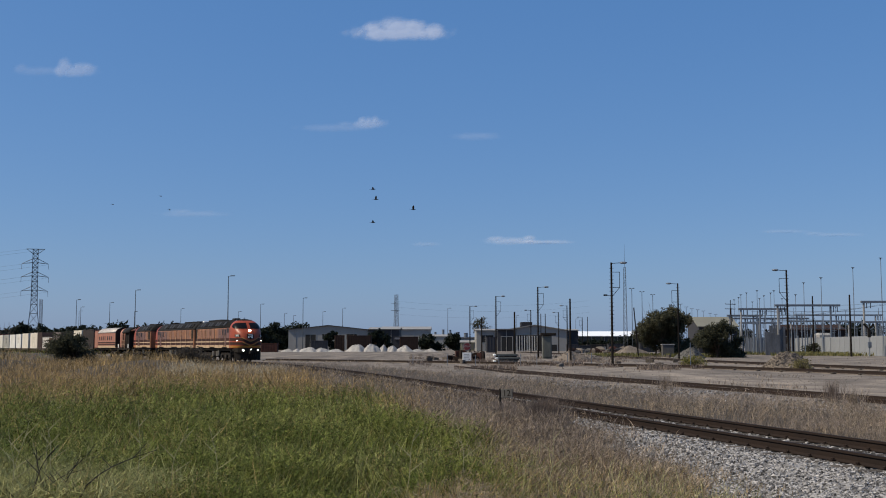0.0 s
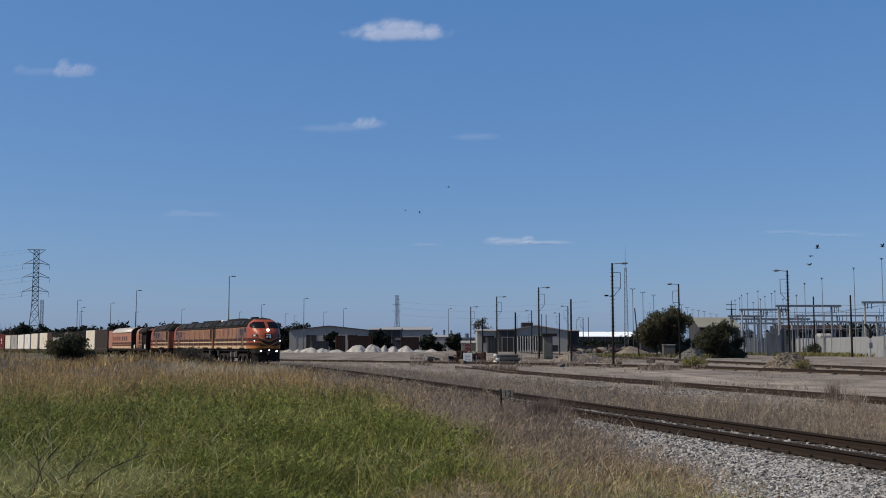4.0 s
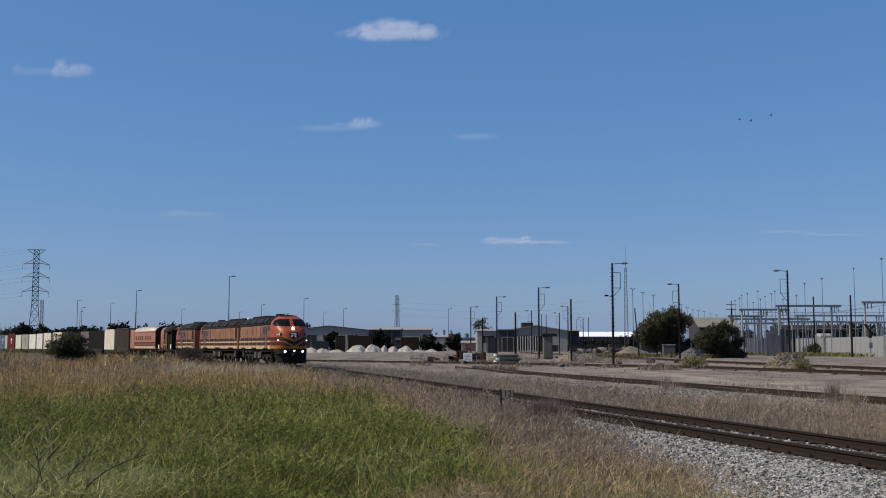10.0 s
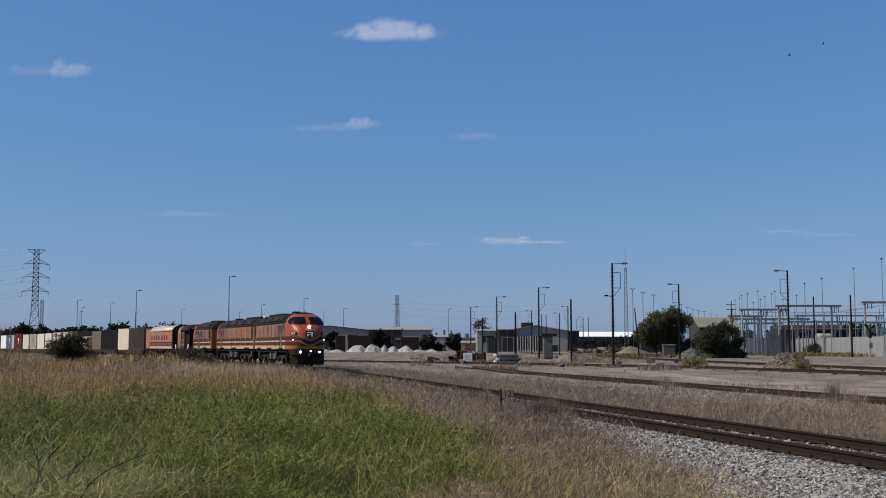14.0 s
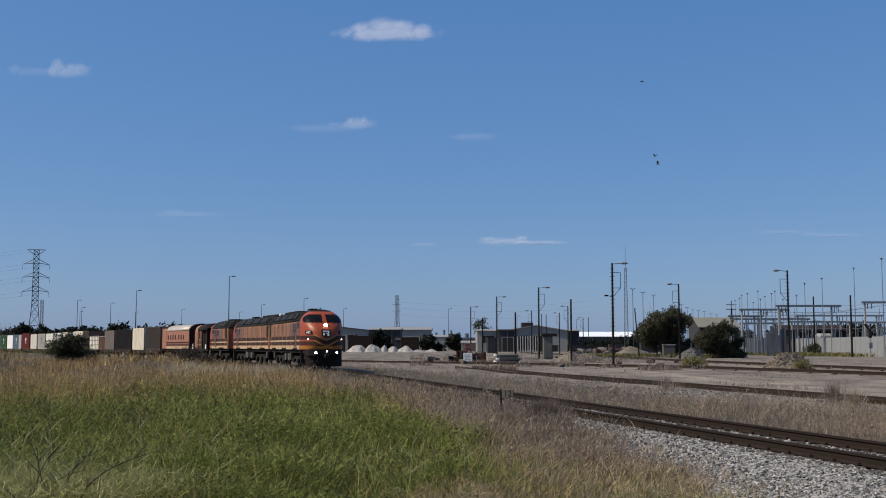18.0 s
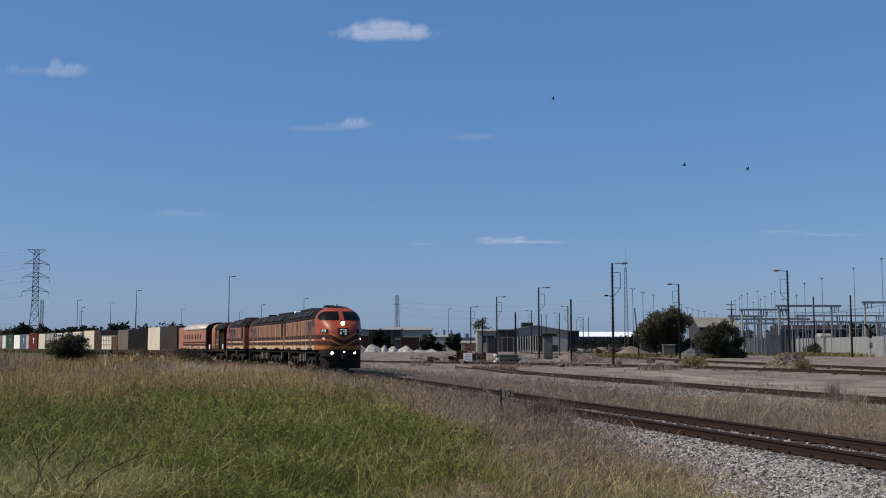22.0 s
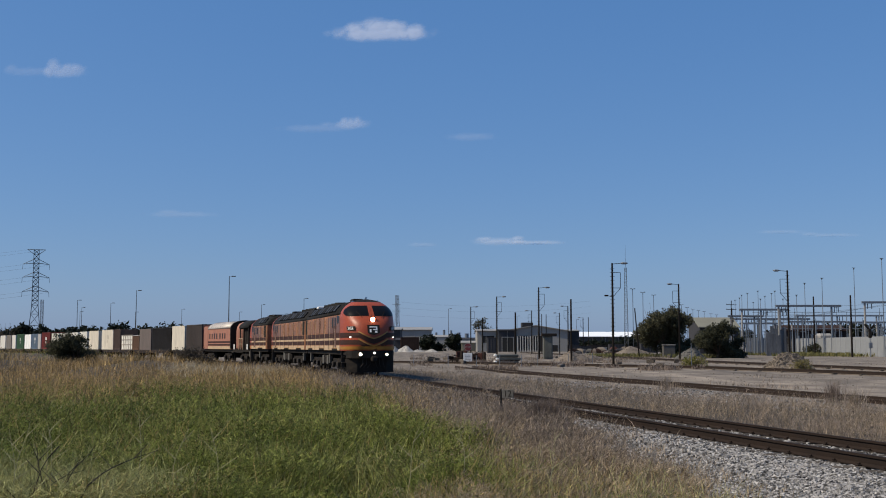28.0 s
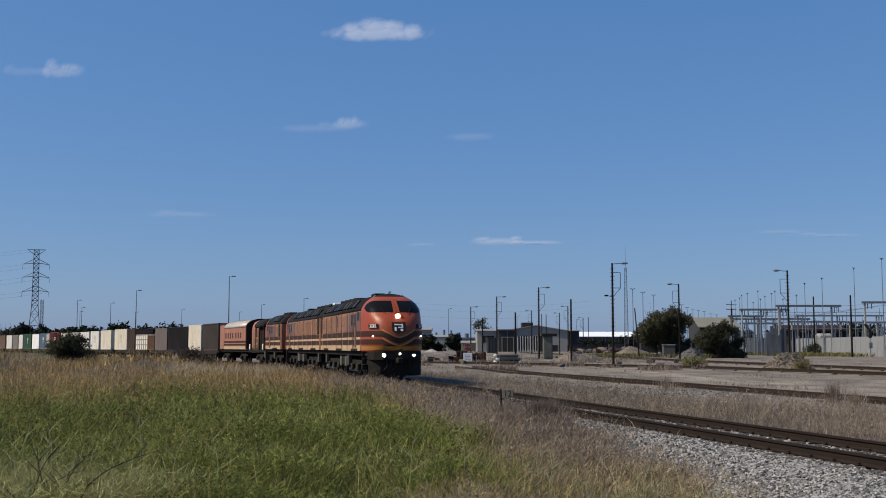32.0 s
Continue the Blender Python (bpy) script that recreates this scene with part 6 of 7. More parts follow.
        g = Geo().block(x - w / 2, x + w / 2, y, y + 2.4, -0.4, t - 0.4, 0.08)
        part("body", g, m, top)
        part("lid", Geo().block(x - w / 2 - 0.06, x + w / 2 + 0.06, y - 0.06, y + 2.46, t - 0.4, t - 0.28, 0.03), m, top)
        for i in range(int(w / 0.8)):
            q = x - w / 2 + 0.4 + i * 0.8
            part("rib", Geo().block(q - 0.06, q + 0.06, y - 0.08, y + 0.02, -0.3, t - 0.42, 0.02), m, top)
    top = thing("cabinet", "tall grey concrete cabinet by the track", "cabinet")
    part("body", Geo().block(14.6, 15.9, 158, 159.2, -0.4, 3.0, 0.05), CABINET, top)
    part("door", Geo().block(14.75, 15.75, 157.94, 157.995, -0.1, 2.7, 0.02), CABINET, top)
    part("roof", Geo().block(14.3, 16.5, 157.75, 159.4, 3.0, 3.4, 0.05), BLACK, top, "dark overhanging cap")
    top = thing("cabinet", "grey concrete block beside the tree", "cabinet")
    part("body", Geo().block(37.4, 39.4, 197 - 12, 198 - 12, -0.4, 1.7, 0.06), PANEL_GREY, top)
    part("cap", Geo().block(37.3, 39.5, 196.9 - 12, 198.1 - 12, 1.7, 1.82, 0.03), CONCRETE, top)


def build_far_clutter():
    """Stored plant and stacks of material across the far yard."""
    rnd = random.Random(61)
    tones = (DARK_RUST, SHED_DARK, RED_BRICK, UNDER_GREY, SPOIL, PANEL_GREY)
    names = ("rusty", "black", "red-brown", "dark grey", "brown", "grey")
    for i in range(40):
        y = rnd.uniform(270, 345)
        x = rnd.uniform(0.118, 0.178) * y
        w, d, t = rnd.uniform(0.8, 3.4), rnd.uniform(0.8, 2.0), rnd.uniform(0.5, 1.9)
        k = rnd.randrange(6)
        top = thing("pallet_stack", "low %s stack of stored material in the far yard" % names[k], "stack", "stored material", m=pose(x, y, -0.42, 0, 0, rnd.uniform(-30, 30)))
        part("load", Geo().sweep([[(-w / 2, -d / 2, 0.12), (w / 2, -d / 2, 0.12), (w / 2, d / 2, 0.12), (-w / 2, d / 2, 0.12)], [(-w * 0.48, -d / 2, t * 0.7), (w * 0.5, -d / 2, t * 0.6), (w * 0.46, d / 2, t * 0.7), (-w * 0.5, d / 2, t * 0.65)],
                                  [(-w * 0.2, -d * 0.3, t), (w * 0.25, -d * 0.3, t * 0.9), (w * 0.2, d * 0.3, t), (-w * 0.25, d * 0.3, t * 0.95)]]), tones[k], top)
        part("bearer", Geo().block(-w / 2, w / 2, -d * 0.4, d * 0.4, 0, 0.118, 0.02), SLEEPER, top)


build_buildings()
build_far_clutter()


# ---- the substation ----
def build_substation():
    wall = thing("wall_east", "pale grey concrete panel wall round the substation", "wall", kind="structure")
    panel = Geo().block(0.02, 3.03, 0, 0.2, -0.4, 3.28, 0.02).mesh("panel", WALL_PALE)
    post = Geo().block(-0.08, 0.015, -0.03, 0.23, -0.4, 3.32, 0.01).mesh("post", WALL_PALE)
    run = Vector((-3.7, -64.0, 0)).normalized()  # the wall runs from the far corner towards the camera's side
    for i in range(22):
        at = Matrix.Translation(Vector((80.9, 250, 0)) + run * 3.06 * i) @ Matrix.Rotation(math.atan2(run.y, run.x), 4, "Z")
        for nm, me in (("panel", panel), ("post", post)):
            part(nm, me, WALL_PALE, wall).matrix_basis = at
    wall = thing("wall_inner", "pale grey wall panels inside the substation", "wall", kind="structure")
    for i in range(3):
        part("panel", Geo().block(69.5 + i * 1.7, 71.1 + i * 1.7, 250, 250.2, -0.4, 3.4, 0.02), WALL_PALE, wall)
    # fence of grey sheets
    f = thing("sheet_fence", "tall grey corrugated sheet fence", "fence")
    for i in range(5):
        x = 68.0 + i * 0.66
        part("sheet", Geo().block(x, x + 0.62, 226, 226.06, -0.4, (5.7, 5.2, 5.8, 4.9, 5.5)[i], 0.01), FENCE, f)
        part("post", Geo().tube((x, 226.2, -0.5), (x, 226.2, 5.8), 0.06, n=6), GALV, f)
    f = thing("sheet_fence", "short grey sheet fence at the corner of the substation", "fence")
    for i in range(3):
        x = 63.5 + i * 1.0
        part("sheet", Geo().block(x, x + 0.95, 214, 214.06, -0.4, 4.3 - i * 0.3, 0.01), FENCE, f)
    # slender masts with T heads
    for bearing, rise, y in ((405.2, 80.6, 205), (379.2, 71.8, 212), (349.5, 62.4, 222), (333.4, 57.7, 226), (325.6, 46.8, 250), (305.8, 50.5, 262), (302.7, 48.4, 270), (296.5, 45.8, 275), (290.2, 50.5, 270), (292.3, 43.2, 285), (280.4, 48.4, 280),
                      (275.2, 46.8, 290), (273.1, 44.2, 300), (268.9, 42.1, 310), (285.6, 40.1, 300), (313.1, 43.2, 280), (341.2, 33.8, 300), (362, 35.4, 300)):
        x, t = bearing / 1000 * y, 2.0 + rise / 1000 * y
        top = thing("lightning_mast", "slender grey mast with a short crossbar in the substation", "mast", "substation masts", m=Matrix.Translation((x, y, -0.4)))
        part("shaft", Geo().tube((0, 0, -0.2), (0, 0, t), 0.12, 0.05, 8), GALV, top)
        part("head", Geo().block(-0.32, 0.32, -0.08, 0.08, t - 0.06, t + 0.04, 0.02), STEEL_DARK, top)
        part("head_box", Geo().block(-0.1, 0.1, -0.1, 0.1, t - 0.3, t - 0.06, 0.02), STEEL_DARK, top)
        part("foot", Geo().block(-0.35, 0.35, -0.35, 0.35, -0.1, 0.45, 0.05), CONCRETE, top)
    # portal gantries
    beams = ((69.8, 82.0, 9.9, 226, 2), (66.0, 75.6, 9.6, 240, 3), (85.4, 98, 10.4, 220, 2), (64, 70.5, 8.2, 242, 2), (72, 81, 7.0, 262, 3), (84, 97, 7.4, 262, 3), (66, 72, 6.6, 270, 2), (74, 90, 8.8, 292, 3), (94, 116, 9.6, 288, 3), (92, 106, 6.9, 246, 3), (80, 92, 8.4, 275, 2))
    for x0, x1, z, y, posts in beams:
        top = thing("gantry", "grey steel portal gantry of the substation", "gantry", "substation gantries")
        part("beam", Geo().block(x0 - 0.6, x1 + 0.8, y - 0.25, y + 0.25, z - 0.22, z + 0.22, 0.03), GALV, top)
        for i in range(posts):
            x = x0 + (x1 - x0 - 1.2) * i / max(1, posts - 1)
            part("post", Geo().block(x - 0.17, x + 0.17, y - 0.17, y + 0.17, -0.5, z - 0.22, 0.03), CONCRETE if i % 2 == 0 else GALV, top)
            for q in (0.6, 1.4):
                part("insulator", Geo().tube((x + q, y, z - 0.25), (x + q, y, z - 1.3), 0.09, 0.09, 6), STEEL_DARK, top)
    # busbars and smaller supports with insulators
    rnd = random.Random(4)
    for i in range(110):
        x, y = rnd.uniform(64, 106), rnd.uniform(228, 300)
        t = rnd.uniform(3.6, 7.4)
        top = thing("insulator_post", "grey support post with a stacked insulator", "insulator", "substation insulators", m=Matrix.Translation((x * y / 250, y, -0.4)))
        part("support", Geo().block(-0.12, 0.12, -0.12, 0.12, -0.2, t * 0.6, 0.02), GALV, top)
        g = Geo()
        for k in range(6):
            z = t * 0.6 + k * t * 0.4 / 6
            g.tube((0, 0, z), (0, 0, z + t * 0.03), 0.14, 0.14, 8).tube((0, 0, z + t * 0.03), (0, 0, z + t * 0.4 / 6), 0.07, 0.07, 8)
        part("insulator", g, STEEL_DARK if i % 2 else GALV, top)
        part("terminal", Geo().block(-0.5, 0.5, -0.05, 0.05, t, t + 0.1, 0.02), GALV, top)
    for z, y, x0, x1 in ((6.6, 232, 72, 97), (8.1, 236, 66, 90), (5.4, 240, 74, 99), (9.2, 246, 70, 102)):
        top = thing("busbar", "thin horizontal metal busbar in the substation", "busbar", "substation busbars")
        part("tube", Geo().tube((x0, y, z), (x1, y, z), 0.06, n=6), GALV, top)
        for i in range(5):
            x = x0 + (x1 - x0) * (i + 0.5) / 5
            part("hanger", Geo().tube((x, y, z), (x, y, z + 0.9), 0.04, n=5), STEEL_DARK, top)
            part("support", Geo().tube((x, y, -0.5), (x, y, z), 0.09, n=6), GALV, top)
    for x, y in ((88.6, 252),):
        top = thing("transformer", "pale domed tank seen over the substation wall", "transformer")
        part("tank", Geo().block(x - 1.7, x + 1.7, y, y + 3, -0.4, 4.5, 0.5), CONCRETE, top)
        part("base_band", Geo().block(x - 2.4, x + 2.4, y - 0.1, y + 3.1, 3.1, 3.4, 0.1), SIGN_RED, top)
    # wires strung from beam to beam
    rnd = random.Random(8)
    for i in range(18):
        a, b = beams[i % len(beams)], beams[(i * 3 + 1 + i // 7) % len(beams)]
        if a is b:
            continue
        p, q = ((m[0] + (m[1] - m[0]) * rnd.uniform(0.1, 0.9), m[3], m[2] + 0.2) for m in (a, b))
        top = thing("span_wire", "thin dark wire strung between substation gantries", "wire", "substation wires")
        part("strand", wire(p, q, rnd.uniform(0.2, 0.6), 0.022, 8), STEEL_DARK, top)
    # dark signal with two arms
    top = thing("signal", "black railway signal on a slim grey post", "signal", m=Matrix.Translation((74.5, 190, -0.4)))
    part("post", Geo().tube((0, 0, -0.2), (0, 0, 4.6), 0.09, 0.07, 8), GALV, top)
    part("head", Geo().block(-0.28, 0.28, -0.25, 0.1, 3.4, 5.0, 0.08), BLACK, top)
    for s in (-1, 1):
        part("arm", Geo().sweep([[(s * 0.05, q, 5.0), (s * 0.8, q, 5.9), (s * 0.95, q, 5.6), (s * 0.25, q, 4.8)] for q in (-0.1, 0.1)]), BLACK, top)
    part("box", Geo().block(-0.3, 0.3, -0.3, 0.0, 1.6, 2.6, 0.05), GALV, top)
    top = thing("signal", "black curved signal hood on a post by the fence", "signal", m=Matrix.Translation((66.2, 222, -0.4)))
    part("post", Geo().tube((0, 0, -0.2), (0, 0, 4.0), 0.1, n=8), GALV, top)
    part("hood", Geo().sweep([[(0.35 * math.cos(a) * r - 0.1, q, 4.4 + 0.9 * math.sin(a) * r) for a in np.linspace(-1.4, 2.0, 8) for r in (1,)] + [(0.2 * math.cos(a) - 0.3, q, 4.4 + 0.7 * math.sin(a)) for a in np.linspace(2.0, -1.4, 8)] for q in (-0.25, 0.25)]), BLACK, top)


build_substation()


def build_wall_weeds():
    n = 9000
    x = RNG.uniform(60, 108, n)
    y = RNG.uniform(196, 238, n)
    k = waves(x * 0.7, y * 0.35) > -0.05
    x, y = x[k], y[k]
    ob = blades("wall_weeds", x, y, ground_z(x, y), RNG.uniform(0.2, 0.9, len(x)), np.full(len(x), 0.16), WALL_WEED, 0.8)
    tagged(ob, "yellow-green weeds along the foot of the wall", "weeds")
    n = 5000
    x, y = RNG.uniform(26, 46, n), RNG.uniform(176, 200, n)
    k = waves(x * 0.9 + 2, y * 0.5) > 0.0
    x, y = x[k], y[k]
    ob = blades("tree_weeds", x, y, ground_z(x, y), RNG.uniform(0.2, 0.8, len(x)), np.full(len(x), 0.13), WALL_WEED, 0.8)
    tagged(ob, "yellow-green weeds under the trees", "weeds")


WALL_WEED = foliage("wall_weed", (0.13, 0.13, 0.045), (0.19, 0.165, 0.075), 0.3)
build_wall_weeds()


# ---- heaps, stacks and signs ----
def heap(name, label, x, y, wide, deep, tall, mat, seed, rocks=0, z=-0.42):
    """A heap of spoil: a lumpy cone with loose stones on it."""
    rnd = random.Random(seed)
    top = thing(name, label, "heap", m=Matrix.Translation((x, y, z)))
    ph = [rnd.uniform(0, 6.28) for _ in range(6)]

    def f(u, v):
        a, r = 6.2832 * u, v
        rr = 1 + 0.12 * math.sin(3 * a + ph[0]) + 0.08 * math.sin(7 * a + ph[1])
        px, py = math.cos(a) * r * rr, math.sin(a) * r * rr
        h = (0.45 * (1.03 - r) + 0.55 * (1.02 - r ** 1.7) - 0.03 * r) * (1 + 0.07 * math.sin(6 * px + ph[2]) + 0.06 * math.sin(7 * py + ph[3]))
        h += 0.07 * math.sin(5 * a + ph[1] + 4 * r) * (1 - r) * min(1.0, r * 3) + 0.05 * math.sin(23 * px + ph[4]) * math.sin(21 * py + ph[5]) * (1 - r)
        return px * wide / 2, py * deep / 2, h * tall - 0.1 * r
    part("mound", Geo().grid(f, 36, 14), mat, top, "", True)
    if rocks:
        g = Geo()
        for i in range(rocks):
            a, r = rnd.uniform(0, 6.28), rnd.uniform(0, 0.95) ** 0.7
            p = f(a / 6.2832, r)
            s = rnd.uniform(0.02, 0.065) * (wide / 4) ** 0.5
            k = len(g.v)
            g.box(p[0] - s, p[0] + s, p[1] - s, p[1] + s, p[2] - s * 0.6, p[2] + s * 0.8)
            for q in range(k, len(g.v)):
                vx, vy, vz = g.v[q]
                g.v[q] = (vx + rnd.uniform(-0.6, 0.6) * s, vy + rnd.uniform(-0.6, 0.6) * s, vz + rnd.uniform(-0.5, 0.5) * s)
        tagged(part("rubble", g, mat, top), kind="stuff")
    return top


def build_yard():
    heap("spoil_heap", "brown heap of stone and earth in the yard", 27.5, 87, 4.6, 4.0, 1.45, SPOIL, 1, 1700)
    heap("stone_heap", "grey heap of broken stone beside the bush", 37.6, 165, 5.0, 3.5, 1.6, PANEL_GREY, 2, 300)
    heap("sand_heap", "tan heap of sand beyond the yard track", 45.2, 262, 9, 6, 1.9, SPOIL, 3, 160)
    heap("earth_heap", "low brown earth heap by the poles", 16.5, 140, 5.5, 3.5, 1.2, SPOIL, 4, 120)
    heap("earth_heap", "low brown earth heap among the yard rubbish", 19.5, 145, 4.2, 3.0, 0.9, SPOIL, 14, 100)
    for i, (x, y, w, t) in enumerate(((-27.0, 345, 6.4, 3.2), (-22.3, 345, 6.2, 3.3), (-18.6, 345, 3.2, 2.8), (-15.8, 345, 4.2, 2.5), (-11.8, 345, 6.0, 2.5), (-8.0, 345, 5.0, 1.1), (-3.6, 345, 4.8, 1.3), (-40.2, 330, 6.5, 1.9), (-36.5, 330, 5.4, 1.6), (-32.2, 330, 5, 1.2), (-46.7, 330, 4, 1.3), (-43.8, 330, 4, 1.3))):
        heap("spoil_heap", "white heap of crushed stone beyond the yard", x, y, w * 1.12, w * 0.9, t * 0.78, WHITE_STONE, 20 + i, 220)
    # stop sign on a post with a white notice below
    top = thing("stop_sign", "red stop sign with a white notice board below", "sign", m=pose(2.95, 129, -0.4, 0, 0, 0))
    part("post", Geo().tube((0, 0, -0.2), (0, 0, 2.2), 0.04, n=8), GALV, top)
    disc = part("disc", Geo().sweep([[(0.44 * math.cos(a), q, 1.85 + 0.44 * math.sin(a)) for a in (np.arange(8) + 0.5) * 0.7854] for q in (-0.07, -0.045)]), SIGN_RED, top, "red octagonal plate")
    part("border", Geo().sweep([[(0.49 * math.cos(a), q, 1.85 + 0.49 * math.sin(a)) for a in (np.arange(8) + 0.5) * 0.7854] for q in (-0.044, -0.03)]), CONCRETE, disc)
    lettering("STOP", 0.30, CONCRETE, disc, (0, -0.073, 1.85))
    board = part("notice", Geo().block(-0.55, 0.5, -0.07, -0.03, 0.15, 1.15, 0.02), WHITE, top, "white notice board")
    for i in range(4):
        part("text_bar", Geo().box(-0.4, 0.3 - 0.1 * (i % 2), -0.078, -0.074, 0.37 + i * 0.18, 0.40 + i * 0.18), PANEL_GREY, board)
    # stacked concrete sleepers
    for row in range(3):
        for i in range(5):
            top = thing("concrete_sleeper", "pale concrete sleeper in a low stack", "sleeper", "stacked sleepers", m=pose(7.35 + 0.25 * (row == 1), 124 + i * 0.42, -0.36 + row * 0.36, 0, 0, 8))
            part("beam", Geo().block(-1.25, 1.25, -0.14, 0.14, 0, 0.26, 0.04), CABINET, top, "weathered concrete beam")
            # the shade between the layers is a black strip filling the gap
            part("gap_strip", Geo().box(-1.15, 1.15, -0.1, 0.1, -0.102, -0.002), BLACK, top, "black strip standing for the shaded gap under the beam")
            part("end", Geo().block(-1.55, -1.255, -0.13, 0.13, 0.01, 0.25, 0.06), WHITE, top, "white painted end")
    # a tangle of dark scrap behind the sign
    rnd = random.Random(31)
    for i in range(44):
        w = rnd.uniform(0.5, 2.6)
        top = thing("scrap_iron", "dark rusty scrap iron heaped behind the sign", "scrap", "scrap iron", m=pose(3.2 + rnd.gauss(0, 0.95), 130.6 + rnd.uniform(0, 2), -0.38, 0, rnd.uniform(-4, 4), rnd.uniform(0, 180)))
        t = rnd.uniform(0.2, 1.5) * (1.0 if i % 2 else 0.6)
        w *= 0.6
        part("piece", Geo().block(-w / 2, w / 2, -0.12, 0.12, 0, t, 0.04), RAIL if i % 3 else RED_BRICK, top)
        part("bar", Geo().tube((-w / 2, 0, t), (w / 2, 0.1, t + rnd.uniform(0.05, 0.4)), 0.04, n=5), RAIL, top)
    # kilometre board beside the line
    top = thing("kilometre_board", "small white board with black figures on a dark post", "sign", m=pose(1.47, 27.0, -0.55, 0, -3, -28))
    part("post", Geo().block(-0.022, 0.022, -0.02, 0.02, -0.2, 1.06, 0.008), BLACK, top)
    plate = part("plate", Geo().block(0.05, 0.36, -0.045, -0.025, 0.83, 1.04, 0.008), PANEL_GREY, top, "weathered pale plate")
    lettering("12", 0.22, BLACK, plate, (0.205, -0.047, 0.935))
    # thin posts of a wire fence and a gate frame
    for x, y, t in ((21.7, 95.3, 2.2), (5.2, 100, 1.1), (7.4, 103, 1.1), (9.2, 106, 1.1), (3.0, 98, 1.1), (12.4, 108, 1.2), (15.2, 111, 1.2), (-3.0, 112, 1.1), (0.5, 106, 1.1)):
        top = thing("fence_post", "thin weathered steel fence post", "post", "fence posts", m=Matrix.Translation((x, y, -0.4)))
        part("shaft", Geo().tube((0, 0, -0.2), (0, 0, t), 0.03, n=6), GALV, top)
        part("cap", Geo().tube((0, 0, t), (0, 0, t + 0.03), 0.035, 0.02, 6), GALV, top)
    # scattered scrap: short rails, timbers and lumps of concrete
    rnd = random.Random(9)
    for i in range(46):
        y = rnd.uniform(95, 175)
        x = rnd.uniform(-0.02, 0.33) * y
        if i % 4 == 0:
            x, y = 3.5 + rnd.uniform(-2.6, 2.6), 131 + rnd.uniform(-2, 3)
        w, t = rnd.uniform(0.3, 1.5), rnd.uniform(0.12, 0.5)
        top = thing("scrap_timber" if i % 2 else "rubble_block", "dark offcut of timber lying in the yard" if i % 2 else "broken grey-brown block lying in the yard", "debris", "yard debris",
                    m=pose(x, y, -0.4, rnd.uniform(-6, 6), rnd.uniform(-6, 6), rnd.uniform(0, 180)))
        part("piece", Geo().block(-w / 2, w / 2, -0.16, 0.16, 0, t, 0.03), SLEEPER if i % 2 else SPOIL, top)
        if i % 2:
            part("plate", Geo().block(-w / 4, 0.05, -0.1, 0.1, t, t + 0.03, 0.008), RAIL, top)


def lettering(text, size, mat, parent, place_at):
    cu = bpy.data.curves.new("lettering", "FONT")
    cu.body, cu.size, cu.align_x, cu.align_y, cu.extrude = text, size, "CENTER", "CENTER", 0.003
    tmp = bpy.data.objects.new("lettering", cu)
    scene.collection.objects.link(tmp)
    me = bpy.data.meshes.new_from_object(tmp.evaluated_get(bpy.context.evaluated_depsgraph_get()))
    bpy.data.objects.remove(tmp)
    me.materials.append(mat)
    ob = new("lettering", me)
    ob.parent = parent
    ob.matrix_basis = Matrix.Translation(place_at) @ Matrix.Rotation(math.pi / 2, 4, "X")
    return ob


build_yard()


# ---- weeds close by ----
def build_weeds():
    # the grey weed clump beside the line, the dark stems in the field
    for x, y, n, r, t, m, lb in ((2.2, 24.2, 4200, 0.5, 0.85, DARKWEED, "dense grey-brown dry weed clump by the ballast"), (1.45, 25.2, 900, 0.25, 0.9, DARKWEED, "tall thin dry weed round the board's post"),
                                 (13.2, 37.0, 420, 0.5, 0.9, DARKWEED, "dark dry weed clump beyond the track"), (12.4, 33, 380, 0.5, 0.8, GREYWEED, "brown dry weed clump beyond the track"), (9.6, 47, 300, 0.6, 0.8, GREYWEED, "grey dry weed clump beyond the track"),
                                 (1.48, 11.4, 120, 0.08, 0.75, GREYWEED, "single dark dried stem in the straw")):
        a, d = RNG.uniform(0, 6.283, n), np.abs(RNG.normal(0, 0.5, n)) * r
        px, py = x + np.cos(a) * d, y + np.sin(a) * d
        top = thing("weed_clump", lb, "weed")
        off, _ = beside(px, py)
        blades("growth", px, py, np.where(off > 0, np.maximum(ground_z(px, py), bed_z(off, 3.2)), ground_z(px, py)), RNG.uniform(0.35, 1.0, n) * t, np.full(n, 0.007), m, 0.5, top)
    rnd = random.Random(5)
    dark = material("dark_stem", (0.03, 0.026, 0.018), 0.9)
    for px, py in ((-4.55, 10.6), (-4.2, 10.9), (-3.95, 11.3), (-4.4, 12.2), (-3.6, 12.6), (-4.9, 14), (-5.5, 16.5)):
        top = thing("dead_stem", "bent dark dead stem standing in green grass", "weed", "dead stems")
        z = float(ground_z(np.array([px]), np.array([py]))[0])
        p = Vector((px, py, z))
        way = [p]
        d = Vector((rnd.uniform(-0.5, 0.5), 0, 1))
        for i in range(6):
            q = p + d.normalized() * rnd.uniform(0.12, 0.2)
            way.append(q)
            if i > 2:
                e = q + Vector((rnd.uniform(-0.3, 0.3), rnd.uniform(-0.1, 0.1), rnd.uniform(0.0, 0.2)))
                part("twig", Geo().tube(q, e, 0.006, 0.003, 4), dark, top)
            p = q
            d += Vector((rnd.uniform(-0.5, 0.6), rnd.uniform(-0.2, 0.2), -0.12))
        part("stem", Geo().rod(way, [0.011 - i * 0.001 for i in range(7)]), dark, top)


